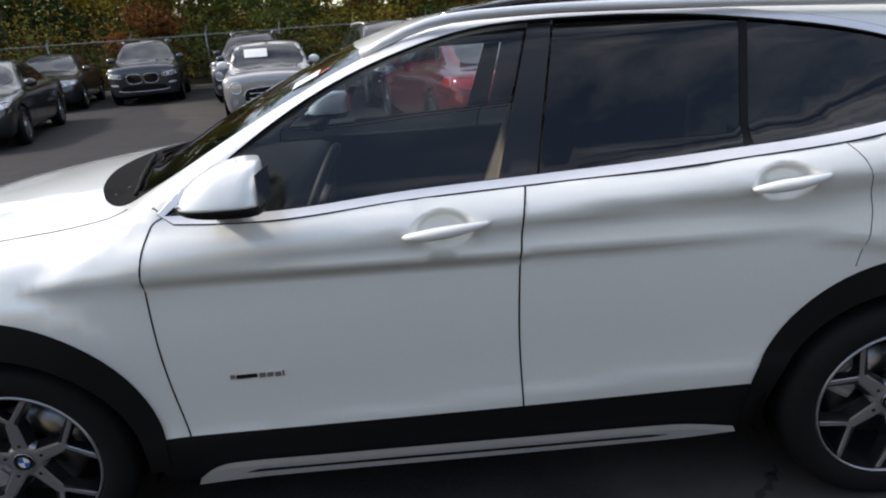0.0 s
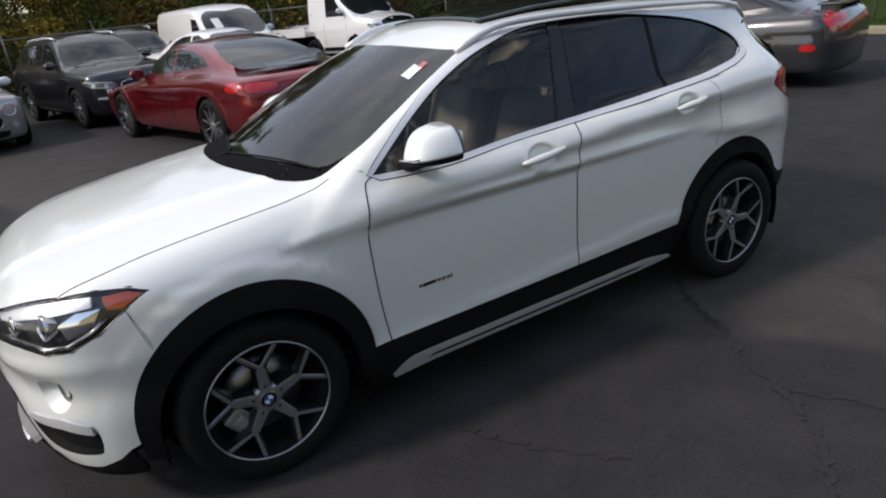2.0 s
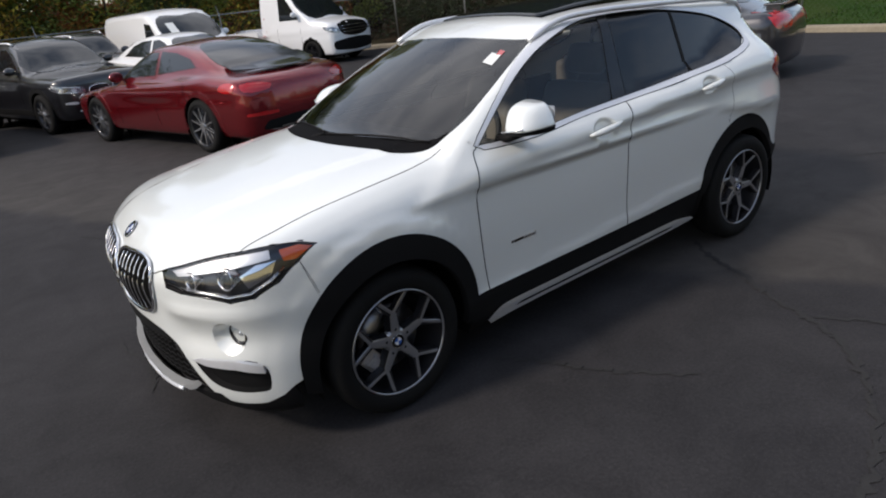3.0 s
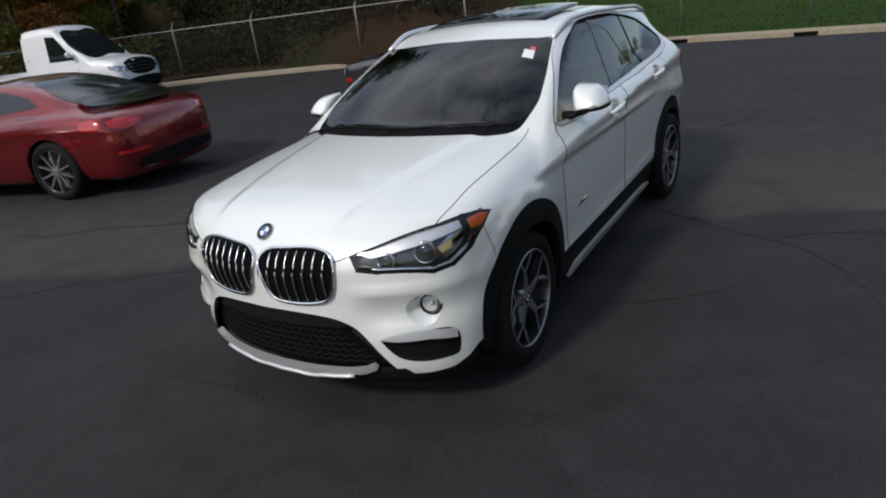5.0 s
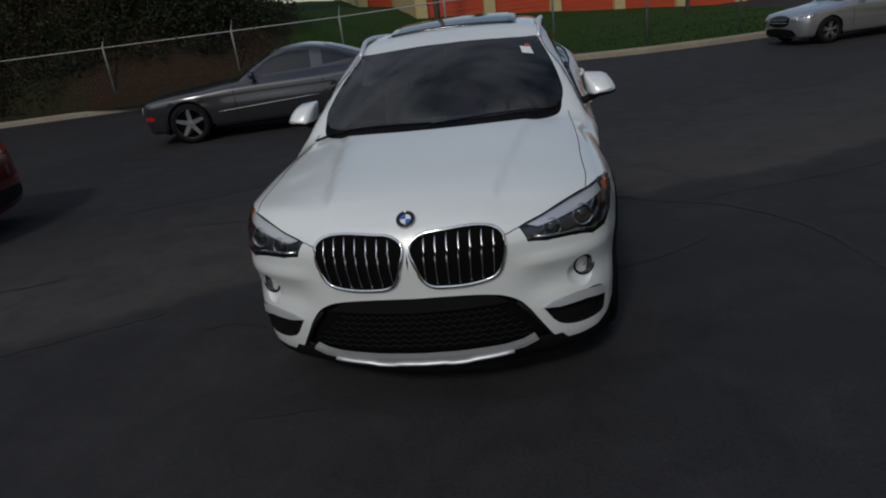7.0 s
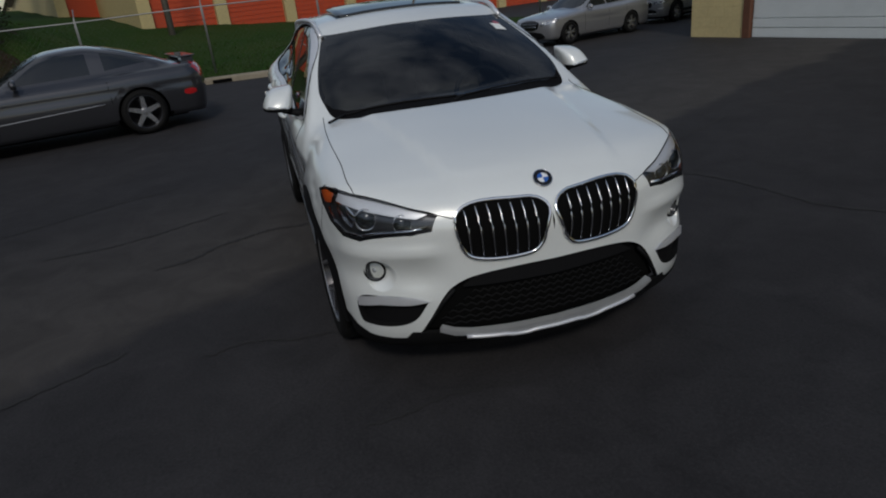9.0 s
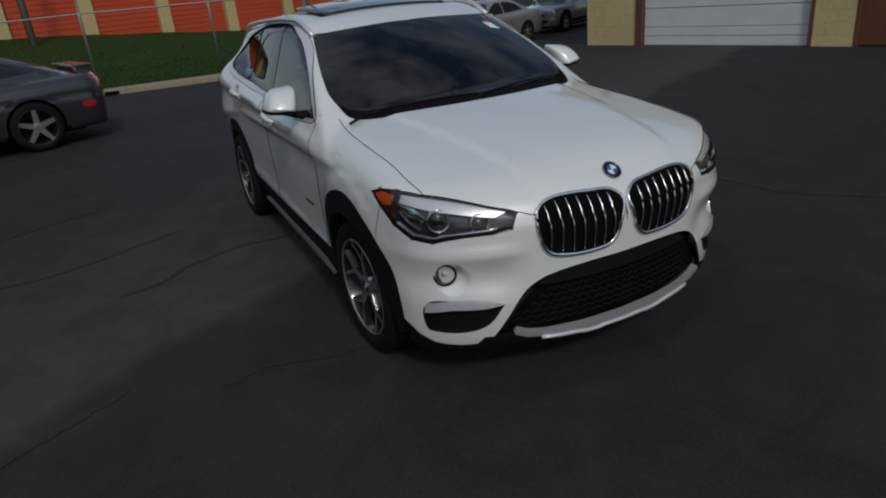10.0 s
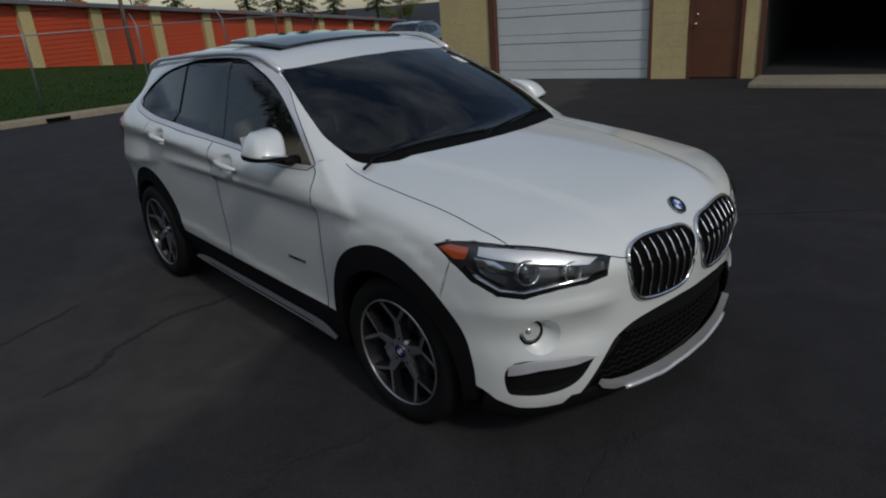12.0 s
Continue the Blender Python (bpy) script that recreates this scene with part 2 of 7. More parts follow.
TRIM_BROWN = material("brown_trim", (0.12, 0.05, 0.028), rough=0.6, vary=0.2, scale=6)
CONCRETE = material("concrete", (0.26, 0.225, 0.165), rough=0.9, vary=0.18, scale=12, bump=0.004, bump_scale=40,
                    second=(0.20, 0.17, 0.12), second_scale=0.8, second_amount=0.7)
ORANGE = material("orange_door", (0.53, 0.068, 0.019), rough=0.5, vary=0.06, scale=4, second=(0.48, 0.06, 0.02), second_scale=0.6)
YELLOW_TRIM = material("cream_trim", (0.52, 0.42, 0.20), rough=0.7, vary=0.08, scale=5)
ROOF_GREY = material("roof_metal", (0.16, 0.16, 0.17), rough=0.5, metal=0.3, vary=0.1, scale=3)
GRASS = material("grass_ground", (0.017, 0.044, 0.005), rough=0.95, vary=0.4, scale=18, bump=0.03, bump_scale=25,
                 second=(0.038, 0.052, 0.011), second_scale=0.5, second_amount=0.7, spec=0.1)
LITTER = material("leaf_litter", (0.030, 0.018, 0.011), rough=0.95, vary=0.5, scale=12, bump=0.04, bump_scale=14, spec=0.1,
                  second=(0.020, 0.026, 0.010), second_scale=0.4, second_amount=0.9)
BARK = material("bark", (0.090, 0.072, 0.056), rough=0.95, vary=0.35, scale=12, bump=0.02, bump_scale=20)
def leaf_material(name, color):
    """Leaves, which let some of the light behind them through."""
    m = material(name, color, rough=0.65, island=0.5)
    n, l = m.node_tree.nodes, m.node_tree.links
    b = n["Principled BSDF"]
    thin = n.new("ShaderNodeBsdfTranslucent")
    l.new(b.inputs["Base Color"].links[0].from_socket, thin.inputs["Color"])
    mix = n.new("ShaderNodeMixShader")
    mix.inputs[0].default_value = 0.45
    l.new(b.outputs[0], mix.inputs[1])
    l.new(thin.outputs[0], mix.inputs[2])
    l.new(mix.outputs[0], n["Material Output"].inputs["Surface"])
    return m


LEAF_GREEN = leaf_material("leaves_green", (0.19, 0.23, 0.048))
LEAF_DARK = leaf_material("leaves_dark", (0.055, 0.085, 0.022))
LEAF_YELLOW = leaf_material("leaves_yellow", (0.44, 0.31, 0.045))
LEAF_RUST = leaf_material("leaves_rust", (0.34, 0.14, 0.038))
# darker copy of the green leaves: the bank's shade is in the colour
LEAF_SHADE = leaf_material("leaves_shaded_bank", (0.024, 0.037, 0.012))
LEAF_BROWN = leaf_material("leaves_brown", (0.060, 0.030, 0.015))
GRASS_BLADE = material("grass_blades", (0.022, 0.056, 0.006), rough=0.8, island=0.5, spec=0.15)
GALV = material("galvanised_steel", (0.27, 0.275, 0.27), rough=0.5, metal=0.7, vary=0.15, scale=15)
WIRE = material("fence_wire", (0.14, 0.145, 0.14), rough=0.5, metal=0.6)
WOOD_POLE = material("pole_wood", (0.19, 0.165, 0.14), rough=0.9, vary=0.3, scale=20)
# near-black: the shade inside the open bay is put into this colour
BAY_SHADE = material("workshop_bay_shade", (0.02, 0.02, 0.02), rough=0.9, vary=0.2, scale=4)
LEATHER = material("beige_leather", (0.180, 0.150, 0.115), rough=0.5, vary=0.08, scale=60)
DASH = material("dash_black", (0.012, 0.012, 0.013), rough=0.6, vary=0.1, scale=90)

# ---- building tools ----
def link(name, bm, mat, parent=None, label="", smooth=True):
    me = bpy.data.meshes.new(name)
    bm.to_mesh(me)
    bm.free()
    for q in (mat if isinstance(mat, (list, tuple)) else [mat]):
        me.materials.append(q)
    for p in me.polygons:
        p.use_smooth = smooth
    ob = new(name, me)
    ob.parent = parent
    if label:
        ob["label"] = label
    return ob


def part(name, bm, mat, parent, label="", smooth=True):
    return link(name, bm, mat, parent, label, smooth)


def thing(name, label, category, group="", m=None):
    ob = new(name)
    ob.empty_display_size = 0.2
    if m is not None:
        ob.matrix_world = m
    return tagged(ob, label, category, group)


def add_box(bm, x0, y0, z0, x1, y1, z1, bevel=0.0, m=None):
    c = bmesh.ops.create_cube(bm, size=1)
    vs = c["verts"]
    for v in vs:
        v.co = Vector(((x0 + x1) / 2 + v.co.x * (x1 - x0), (y0 + y1) / 2 + v.co.y * (y1 - y0), (z0 + z1) / 2 + v.co.z * (z1 - z0)))
    if bevel:
        r = bmesh.ops.bevel(bm, geom=list({e for v in vs for e in v.link_edges}), offset=bevel, segments=2, affect="EDGES", profile=0.6)
        vs = list({v for f in r["faces"] for v in f.verts} | {v for v in vs if v.is_valid})
    if m is not None:
        bmesh.ops.transform(bm, matrix=m, verts=[v for v in vs if v.is_valid])
    return vs


def box(name, dims, mat, parent=None, label="", bevel=0.0, m=None):
    bm = bmesh.new()
    add_box(bm, *dims, bevel=bevel, m=m)
    return link(name, bm, mat, parent, label, smooth=False)


def spin_mesh(bm, profile, seg=48, axis="y", closed=False, m=None):
    """Turns (radius, along) pairs round an axis."""
    rings = []
    for r, a in profile:
        ring = []
        for i in range(seg):
            t = 2 * math.pi * i / seg
            p = {"y": (r * math.cos(t), a, r * math.sin(t)), "z": (r * math.cos(t), r * math.sin(t), a),
                 "x": (a, r * math.cos(t), r * math.sin(t))}[axis]
            ring.append(bm.verts.new(m @ Vector(p) if m is not None else p))
        rings.append(ring)
    pairs = list(zip(rings, rings[1:])) + ([(rings[-1], rings[0])] if closed else [])
    for a, b in pairs:
        for i in range(seg):
            j = (i + 1) % seg
            bm.faces.new((a[i], a[j], b[j], b[i]))
    return rings


def tube(bm, pts, radius, seg=8, closed=False, flat=1.0, caps=True):
    """A round bar along points; flat squeezes its section."""
    pts = [Vector(p) for p in pts]
    n = len(pts)
    rings = []
    for i, p in enumerate(pts):
        a = pts[(i - 1) % n] if (i or closed) else p
        c = pts[(i + 1) % n] if (i < n - 1 or closed) else p
        d = (c - a).normalized()
        up = Vector((0, 0, 1)) if abs(d.z) < 0.95 else Vector((1, 0, 0))
        s = d.cross(up).normalized()
        u = s.cross(d)
        r = radius[i] if isinstance(radius, (list, tuple)) else radius
        rings.append([bm.verts.new(p + s * (r * math.cos(2 * math.pi * k / seg)) + u * (r * flat * math.sin(2 * math.pi * k / seg))) for k in range(seg)])
    for a, b in list(zip(rings, rings[1:])) + ([(rings[-1], rings[0])] if closed else []):
        for k in range(seg):
            bm.faces.new((a[k], a[(k + 1) % seg], b[(k + 1) % seg], b[k]))
    if caps and not closed:
        bm.faces.new(rings[0][::-1])
        bm.faces.new(rings[-1])


def curve1(xs, ys):
    """A smooth curve through the points that does not overshoot."""
    xs, ys = np.asarray(xs, float), np.asarray(ys, float)
    h, d = np.diff(xs), np.diff(ys) / np.diff(xs)
    m = np.zeros(len(xs))
    for i in range(1, len(xs) - 1):
        if d[i - 1] * d[i] > 0:
            w1, w2 = 2 * h[i] + h[i - 1], h[i] + 2 * h[i - 1]
            m[i] = (w1 + w2) / (w1 / d[i - 1] + w2 / d[i])
    m[0], m[-1] = d[0], d[-1]

    g = np.linspace(xs[0], xs[-1], 6001)
    i = np.clip(np.searchsorted(xs, g) - 1, 0, len(xs) - 2)
    t = (g - xs[i]) / h[i]
    table = (1 + 2 * t) * (1 - t) ** 2 * ys[i] + t * (1 - t) ** 2 * h[i] * m[i] + t * t * (3 - 2 * t) * ys[i + 1] + t * t * (t - 1) * h[i] * m[i + 1]

    def at(x):
        return np.interp(x, g, table)
    return at


def smooth_loop(pts, per=6, closed=True, sharp=()):
    """A rounded line through control points; those numbered in sharp stay corners."""
    n = len(pts)
    out = []
    P = [np.array(p, float) for p in pts]
    for i in range(n if closed else n - 1):
        p1, p2 = P[i], P[(i + 1) % n]
        p0 = P[(i - 1) % n] if (closed or i > 0) else p1
        p3 = P[(i + 2) % n] if (closed or i < n - 2) else p2
        t1 = (p2 - p1) if i in sharp else (p2 - p0) / 2
        t2 = (p2 - p1) if (i + 1) % n in sharp else (p3 - p1) / 2
        ln = np.linalg.norm(p2 - p1)
        t1 = t1 / (np.linalg.norm(t1) + 1e-9) * ln
        t2 = t2 / (np.linalg.norm(t2) + 1e-9) * ln
        for k in range(per):
            t = k / per
            out.append((2 * t**3 - 3 * t**2 + 1) * p1 + (t**3 - 2 * t**2 + t) * t1 + (3 * t**2 - 2 * t**3) * p2 + (t**3 - t**2) * t2)
    if not closed:
        out.append(P[-1])
    return [tuple(float(v) for v in p) for p in out]


def smax(a, b, k):
    h = np.maximum(k - np.abs(a - b), 0) / k
    return np.maximum(a, b) + h * h * k / 4


def smin(a, b, k):
    return -smax(-a, -b, k)


def smoothstep(a, b, x):
    t = np.clip((x - a) / (b - a), 0, 1)
    return t * t * (3 - 2 * t)


def normals_of(G, P, e=0.002):
    g = np.stack([G(*(P + np.eye(3)[i] * e).T) - G(*(P - np.eye(3)[i] * e).T) for i in range(3)], -1)
    return g / (np.linalg.norm(g, axis=1, keepdims=True) + 1e-12)


def shoot(G, start, way, far):
    """First points of the solid G < 0 along rays."""
    start, way = np.asarray(start, float), np.asarray(way, float)
    n = len(start)
    ds = np.linspace(0, far, 52)
    first, found = np.zeros(n, int), np.zeros(n, bool)
    for a in range(0, n, 1500):
        q = start[a : a + 1500, None] + way[a : a + 1500, None] * ds[None, 1:, None]
        hit = G(q[..., 0].ravel(), q[..., 1].ravel(), q[..., 2].ravel()).reshape(q.shape[:2]) < 0
        found[a : a + 1500] = hit.any(1)
        first[a : a + 1500] = hit.argmax(1)
    lo, hi = np.where(found, ds[first], ds[-1]), np.where(found, ds[first + 1], ds[-1])
    for _ in range(13):
        mid = (lo + hi) / 2
        inside = G(*(start + way * mid[:, None]).T) < 0
        hi = np.where(inside, mid, hi)
        lo = np.where(inside, lo, mid)
    return start + way * ((lo + hi) / 2)[:, None], found


def fill(outline, step, holes=()):
    """A flat region as triangles: outline and holes in 2D, with inner points step apart."""
    from mathutils.geometry import delaunay_2d_cdt
    loops = [list(outline)] + [list(h) for h in holes]
    verts, edges = [], []
    for lp in loops:
        s = len(verts)
        # even spacing along the loop
        q = []
        for i, p in enumerate(lp):
            p2 = lp[(i + 1) % len(lp)]
            k = max(1, int(math.hypot(p2[0] - p[0], p2[1] - p[1]) / step))
            q += [(p[0] + (p2[0] - p[0]) * j / k, p[1] + (p2[1] - p[1]) * j / k) for j in range(k)]
        verts += [Vector(p) for p in q]
        edges += [(s + i, s + (i + 1) % len(q)) for i in range(len(q))]

    def inside(X, Y, lp):
        r = np.zeros(X.shape, bool)
        for (x1, y1), (x2, y2) in zip(lp, lp[1:] + lp[:1]):
            c = ((y1 > Y) != (y2 > Y)) & (X < (x2 - x1) * (Y - y1) / ((y2 - y1) or 1e-12) + x1)
            r ^= c
        return r
    A = np.array(outline)
    gx = np.arange(A[:, 0].min() + step / 2, A[:, 0].max(), step)
    gy = np.arange(A[:, 1].min() + step / 2, A[:, 1].max(), step * 0.9)
    X, Y = np.meshgrid(gx, gy)
    X = X + (np.arange(len(gy)) % 2)[:, None] * step / 2
    keep = inside(X, Y, loops[0])
    for h in loops[1:]:
        keep &= ~inside(X, Y, h)
    E = np.array([v[:] for v in verts])
    pts = np.stack([X[keep], Y[keep]], -1)
    if len(pts):
        near = ((pts[:, None, :] - E[None]) ** 2).sum(-1).min(1)
        pts = pts[near > (step * 0.45) ** 2]
    verts += [Vector(p) for p in pts]
    v, e, f, *_ = delaunay_2d_cdt(verts, edges, [], 1, 1e-5)
    V = np.array([p[:] for p in v])
    F = [t for t in f]
    cen = np.array([V[list(t)].mean(0) for t in F])
    ok = inside(cen[:, 0], cen[:, 1], loops[0])
    for h in loops[1:]:
        ok &= ~inside(cen[:, 0], cen[:, 1], h)
    return V, [t for t, k in zip(F, ok) if k]


R2 = math.sqrt(0.5)
# a view: the way towards the viewer and its two axes
VIEW = {"left": ((0, -1, 0), (1, 0, 0), (0, 0, 1)), "right": ((0, 1, 0), (1, 0, 0), (0, 0, 1)), "top": ((0, 0, 1), (1, 0, 0), (0, 1, 0)),
        "front": ((-1, 0, 0), (0, 1, 0), (0, 0, 1)), "rear": ((1, 0, 0), (0, 1, 0), (0, 0, 1)),
        "front_left": ((-R2, -R2, 0), (R2, -R2, 0), (0, 0, 1)), "front_right": ((-R2, R2, 0), (R2, R2, 0), (0, 0, 1)),
        "rear_left": ((R2, -R2, 0), (R2, R2, 0), (0, 0, 1)), "rear_right": ((R2, R2, 0), (R2, -R2, 0), (0, 0, 1)),
        "upper_left": ((0, -R2, R2), (1, 0, 0), (0, R2, R2)), "upper_right": ((0, R2, R2), (1, 0, 0), (0, -R2, R2))}


def lay(G, pts, view, lift=0.0):
    """Points of a view laid on the solid, with their normals."""
    q = np.array(pts, float)
    if view == "round_rear":  # turned round an upright axis inside the car: (angle * 0.9, z)
        out = np.stack([np.cos(q[:, 0] / 0.9), np.sin(q[:, 0] / 0.9), 0 * q[:, 0]], -1)
        P, ok = shoot(G, np.array([1.1, 0, 0]) + out * 1.6 + q[:, 1:2] * np.array([0, 0, 1.0]), -out, 1.7)
        N = normals_of(G, P)
        return P + N * lift, N, ok
    out, e1, e2 = (np.array(v, float) for v in VIEW[view])
    start = q[:, :1] * e1 + q[:, 1:2] * e2 + out * 3.0
    P, ok = shoot(G, start, np.repeat(-out[None], len(q), 0), 3.2)
    N = normals_of(G, P)
    return P + N * lift, N, ok


def on_solid(G, pts, view, lift=0.0):
    return lay(G, pts, view, lift)[0]


def seen_from(points, view):
    """Places in space as points of a view."""
    if view == "round_rear":
        return [(0.9 * math.atan2(p[1], p[0] - 1.1), float(p[2])) for p in points]
    _, e1, e2 = (np.array(v, float) for v in VIEW[view])
    return [(float(np.dot(p, e1)), float(np.dot(p, e2))) for p in points]


def skin(name, G, outline, view, mat, parent, label="", step=0.04, lift=0.0, holes=(), thick=0.012):
    """A panel of the solid G: a region drawn in a view, laid on the solid, lifted and given a turned-in edge.
    Side views take (x, z), top views (x, y), front and rear views (y, z)."""
    V, F = fill(outline, step, holes)
    P, N, ok = lay(G, V, view, lift)
    far = np.array([max(np.linalg.norm(P[a] - P[b]) for a, b in ((t[0], t[1]), (t[1], t[2]), (t[2], t[0]))) for t in F])
    F = [tuple(t) for t, d in zip(F, far) if d < step * 6 and all(ok[i] for i in t)]
    pairs = {(a, b) for t in F for a, b in zip(t, t[1:] + t[:1])}
    rim = [(a, b) for a, b in pairs if (b, a) not in pairs]
    verts = [tuple(p) for p in P]
    norms = [tuple(q) for q in N]
    faces = list(F)
    if thick:
        inner = {}
        for i in sorted({i for e in rim for i in e}):
            inner[i] = len(verts)
            verts.append(tuple(P[i] - N[i] * thick))
            norms.append(tuple(N[i]))
        faces += [(b, a, inner[a], inner[b]) for a, b in rim]
    me = bpy.data.meshes.new(name)
    me.from_pydata(verts, [], faces)
    me.update()
    c = me.polygons[0]
    if Vector(c.normal).dot(Vector(norms[c.vertices[0]])) < 0:
        me.flip_normals()
    me.materials.append(mat)
    for p in me.polygons:
        p.use_smooth = True
    me.normals_split_custom_set_from_vertices(norms)
    ob = new(name, me)
    ob.parent = parent
    if label:
        ob["label"] = label
    return ob


def bead(name, G, pts, side, radius, mat, parent, label="", lift=0.0, closed=True, flat=1.0, seg=6):
    """A strip of trim along a line on the solid."""
    bm = bmesh.new()
    tube(bm, [tuple(p) for p in on_solid(G, pts, side, lift)], radius, seg=seg, closed=closed, flat=flat)
    bmesh.ops.recalc_face_normals(bm, faces=bm.faces)
    return part(name, bm, mat, parent, label)

# ---- the lot and its surroundings ----
def gz(x, y):
    """The lot is level."""
    return 0.0


def sheet(name, xs, ys, height, mat, kind="structure", keep=None):
    bm = bmesh.new()
    vs = [[bm.verts.new((x, y, height(x, y))) for x in xs] for y in ys]
    for j in range(len(ys) - 1):
        for i in range(len(xs) - 1):
            if keep is None or keep((xs[i] + xs[i + 1]) / 2, (ys[j] + ys[j + 1]) / 2):
                bm.faces.new((vs[j][i], vs[j][i + 1], vs[j + 1][i + 1], vs[j + 1][i]))
    for v in [v for v in bm.verts if not v.link_faces]:
        bm.verts.remove(v)
    ob = link(name, bm, mat)
    ob["kind"] = kind
    return ob


def steps(*spans):
    out = []
    for a, b, d in spans:
        out += [a + (b - a) * i / max(1, round((b - a) / d)) for i in range(max(1, round((b - a) / d)))]
    return out + [spans[-1][1]]


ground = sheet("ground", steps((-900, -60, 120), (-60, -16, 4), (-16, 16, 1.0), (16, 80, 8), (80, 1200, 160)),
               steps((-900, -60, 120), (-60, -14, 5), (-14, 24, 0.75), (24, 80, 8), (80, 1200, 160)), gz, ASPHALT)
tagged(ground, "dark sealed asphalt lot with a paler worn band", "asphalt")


def crack(pts, width, seed):
    """A tar-dark crack that wanders along its points."""
    rnd = random.Random(seed)
    bm = bmesh.new()
    line = smooth_loop(pts, per=14, closed=False)
    left, right = [], []
    for i, (x, y) in enumerate(line):
        a = line[max(0, i - 1)]
        b = line[min(len(line) - 1, i + 1)]
        d = Vector((b[0] - a[0], b[1] - a[1])).normalized()
        n = Vector((-d.y, d.x))
        x += n.x * rnd.uniform(-0.02, 0.02)
        y += n.y * rnd.uniform(-0.02, 0.02)
        w = width * rnd.uniform(0.5, 2.1) * min(1, i / 4 + 0.15, (len(line) - 1 - i) / 4 + 0.15)
        left.append(bm.verts.new((x + n.x * w, y + n.y * w, gz(x, y) + 0.004)))
        right.append(bm.verts.new((x - n.x * w, y - n.y * w, gz(x, y) + 0.004)))
    for i in range(len(line) - 1):
        bm.faces.new((right[i], right[i + 1], left[i + 1], left[i]))
    ob = link("pavement_crack", bm, CRACK, smooth=False)
    return tagged(ob, "dark tar-filled crack in the asphalt", "crack", kind="structure")


crack([(1.1, -0.70), (0.92, -0.94), (0.80, -1.22), (0.66, -1.45), (0.54, -1.72), (0.42, -1.93), (0.12, -2.18), (-0.30, -2.38), (-0.72, -2.45), (-1.16, -2.52), (-1.54, -2.81), (-2.0, -3.2)], 0.0125, 1)
crack([(-0.80, -0.85), (-0.66, -1.05), (-0.58, -1.22), (-0.42, -1.44), (-0.24, -1.66)], 0.0085, 2)
crack([(0.55, -1.72), (0.70, -1.98), (0.86, -2.5), (1.2, -3.3), (1.9, -4.4)], 0.0075, 3)
crack([(0.62, 0.70), (0.60, 0.95), (0.62, 1.18), (0.54, 1.36), (0.48, 1.55), (0.30, 1.72), (0.22, 2.0)], 0.0150, 4)
crack([(1.35, 1.5), (1.22, 1.75), (1.06, 2.10), (0.97, 2.40), (0.95, 2.9)], 0.0095, 5)
crack([(-1.0, 2.0), (-1.16, 2.28), (-1.38, 2.66), (-1.62, 3.0), (-1.85, 3.2), (-2.05, 3.5)], 0.0120, 6)
crack([(-0.25, 3.3), (-0.38, 3.58), (-0.60, 4.15), (-0.92, 4.58), (-1.0, 5.1)], 0.0110, 7)
crack([(-1.34, 0.85), (-1.28, 1.14), (-1.21, 1.38), (-1.26, 1.6)], 0.0080, 8)
crack([(-2.20, 0.15), (-2.15, 0.45), (-2.22, 0.92)], 0.0080, 9)
crack([(2.6, 1.9), (2.3, 2.6), (1.9, 3.3), (1.5, 4.1)], 0.0084, 10)
crack([(4.2, -2.3), (5.0, -3.2), (5.4, -4.4), (6.2, -5.4)], 0.0108, 11)
crack([(3.4, -0.6), (4.4, -1.1), (5.8, -1.3), (7.2, -1.9)], 0.0084, 12)

KERB = smooth_loop([(15.2, -12), (13.7, -8.8), (12.4, -5.8), (11.9, -3.2), (12.05, -1.0), (12.3, 1.65), (12.45, 5.5), (12.15, 9.4), (11.75, 11.5), (11.3, 13.3), (10.7, 15.6), (9.2, 17.8), (6.0, 19.3), (0, 19.7), (-16, 19.7)], per=10, closed=False)


def strip(name, line, section, mat, label, category, base=gz):
    """Sweeps an (out, up) section along a line on the ground; out is to the right of its way."""
    bm = bmesh.new()
    rows = []
    for i, (x, y) in enumerate(line):
        a, b = line[max(0, i - 1)], line[min(len(line) - 1, i + 1)]
        d = Vector((b[0] - a[0], b[1] - a[1])).normalized()
        n = Vector((d.y, -d.x))
        rows.append([bm.verts.new((x + n.x * o, y + n.y * o, base(x, y) + u)) for o, u in section])
    for a, b in zip(rows, rows[1:]):
        for k in range(len(section) - 1):
            bm.faces.new((a[k], a[k + 1], b[k + 1], b[k]))
    bmesh.ops.recalc_face_normals(bm, faces=bm.faces)
    ob = link(name, bm, mat, smooth=False)
    return tagged(ob, label, category, kind="structure")


strip("kerb", KERB, [(-0.02, -0.05), (0.0, 0.10), (0.03, 0.13), (0.17, 0.14), (0.2, 0.12), (0.22, -0.05)], CONCRETE, "weathered concrete kerb along the lot", "kerb")
# drain slots in the kerb
for x, y in ((12.06, -0.97), (12.31, 1.66)):
    box("kerb_drain", (x - 0.06, y - 0.22, gz(x, y) + 0.012, x + 0.10, y + 0.22, gz(x, y) + 0.085), DARK_GAP, label="").update_tag()
    tagged(bpy.context.scene.collection.objects[-1], "dark drain slot in the concrete kerb", "drain", kind="structure")


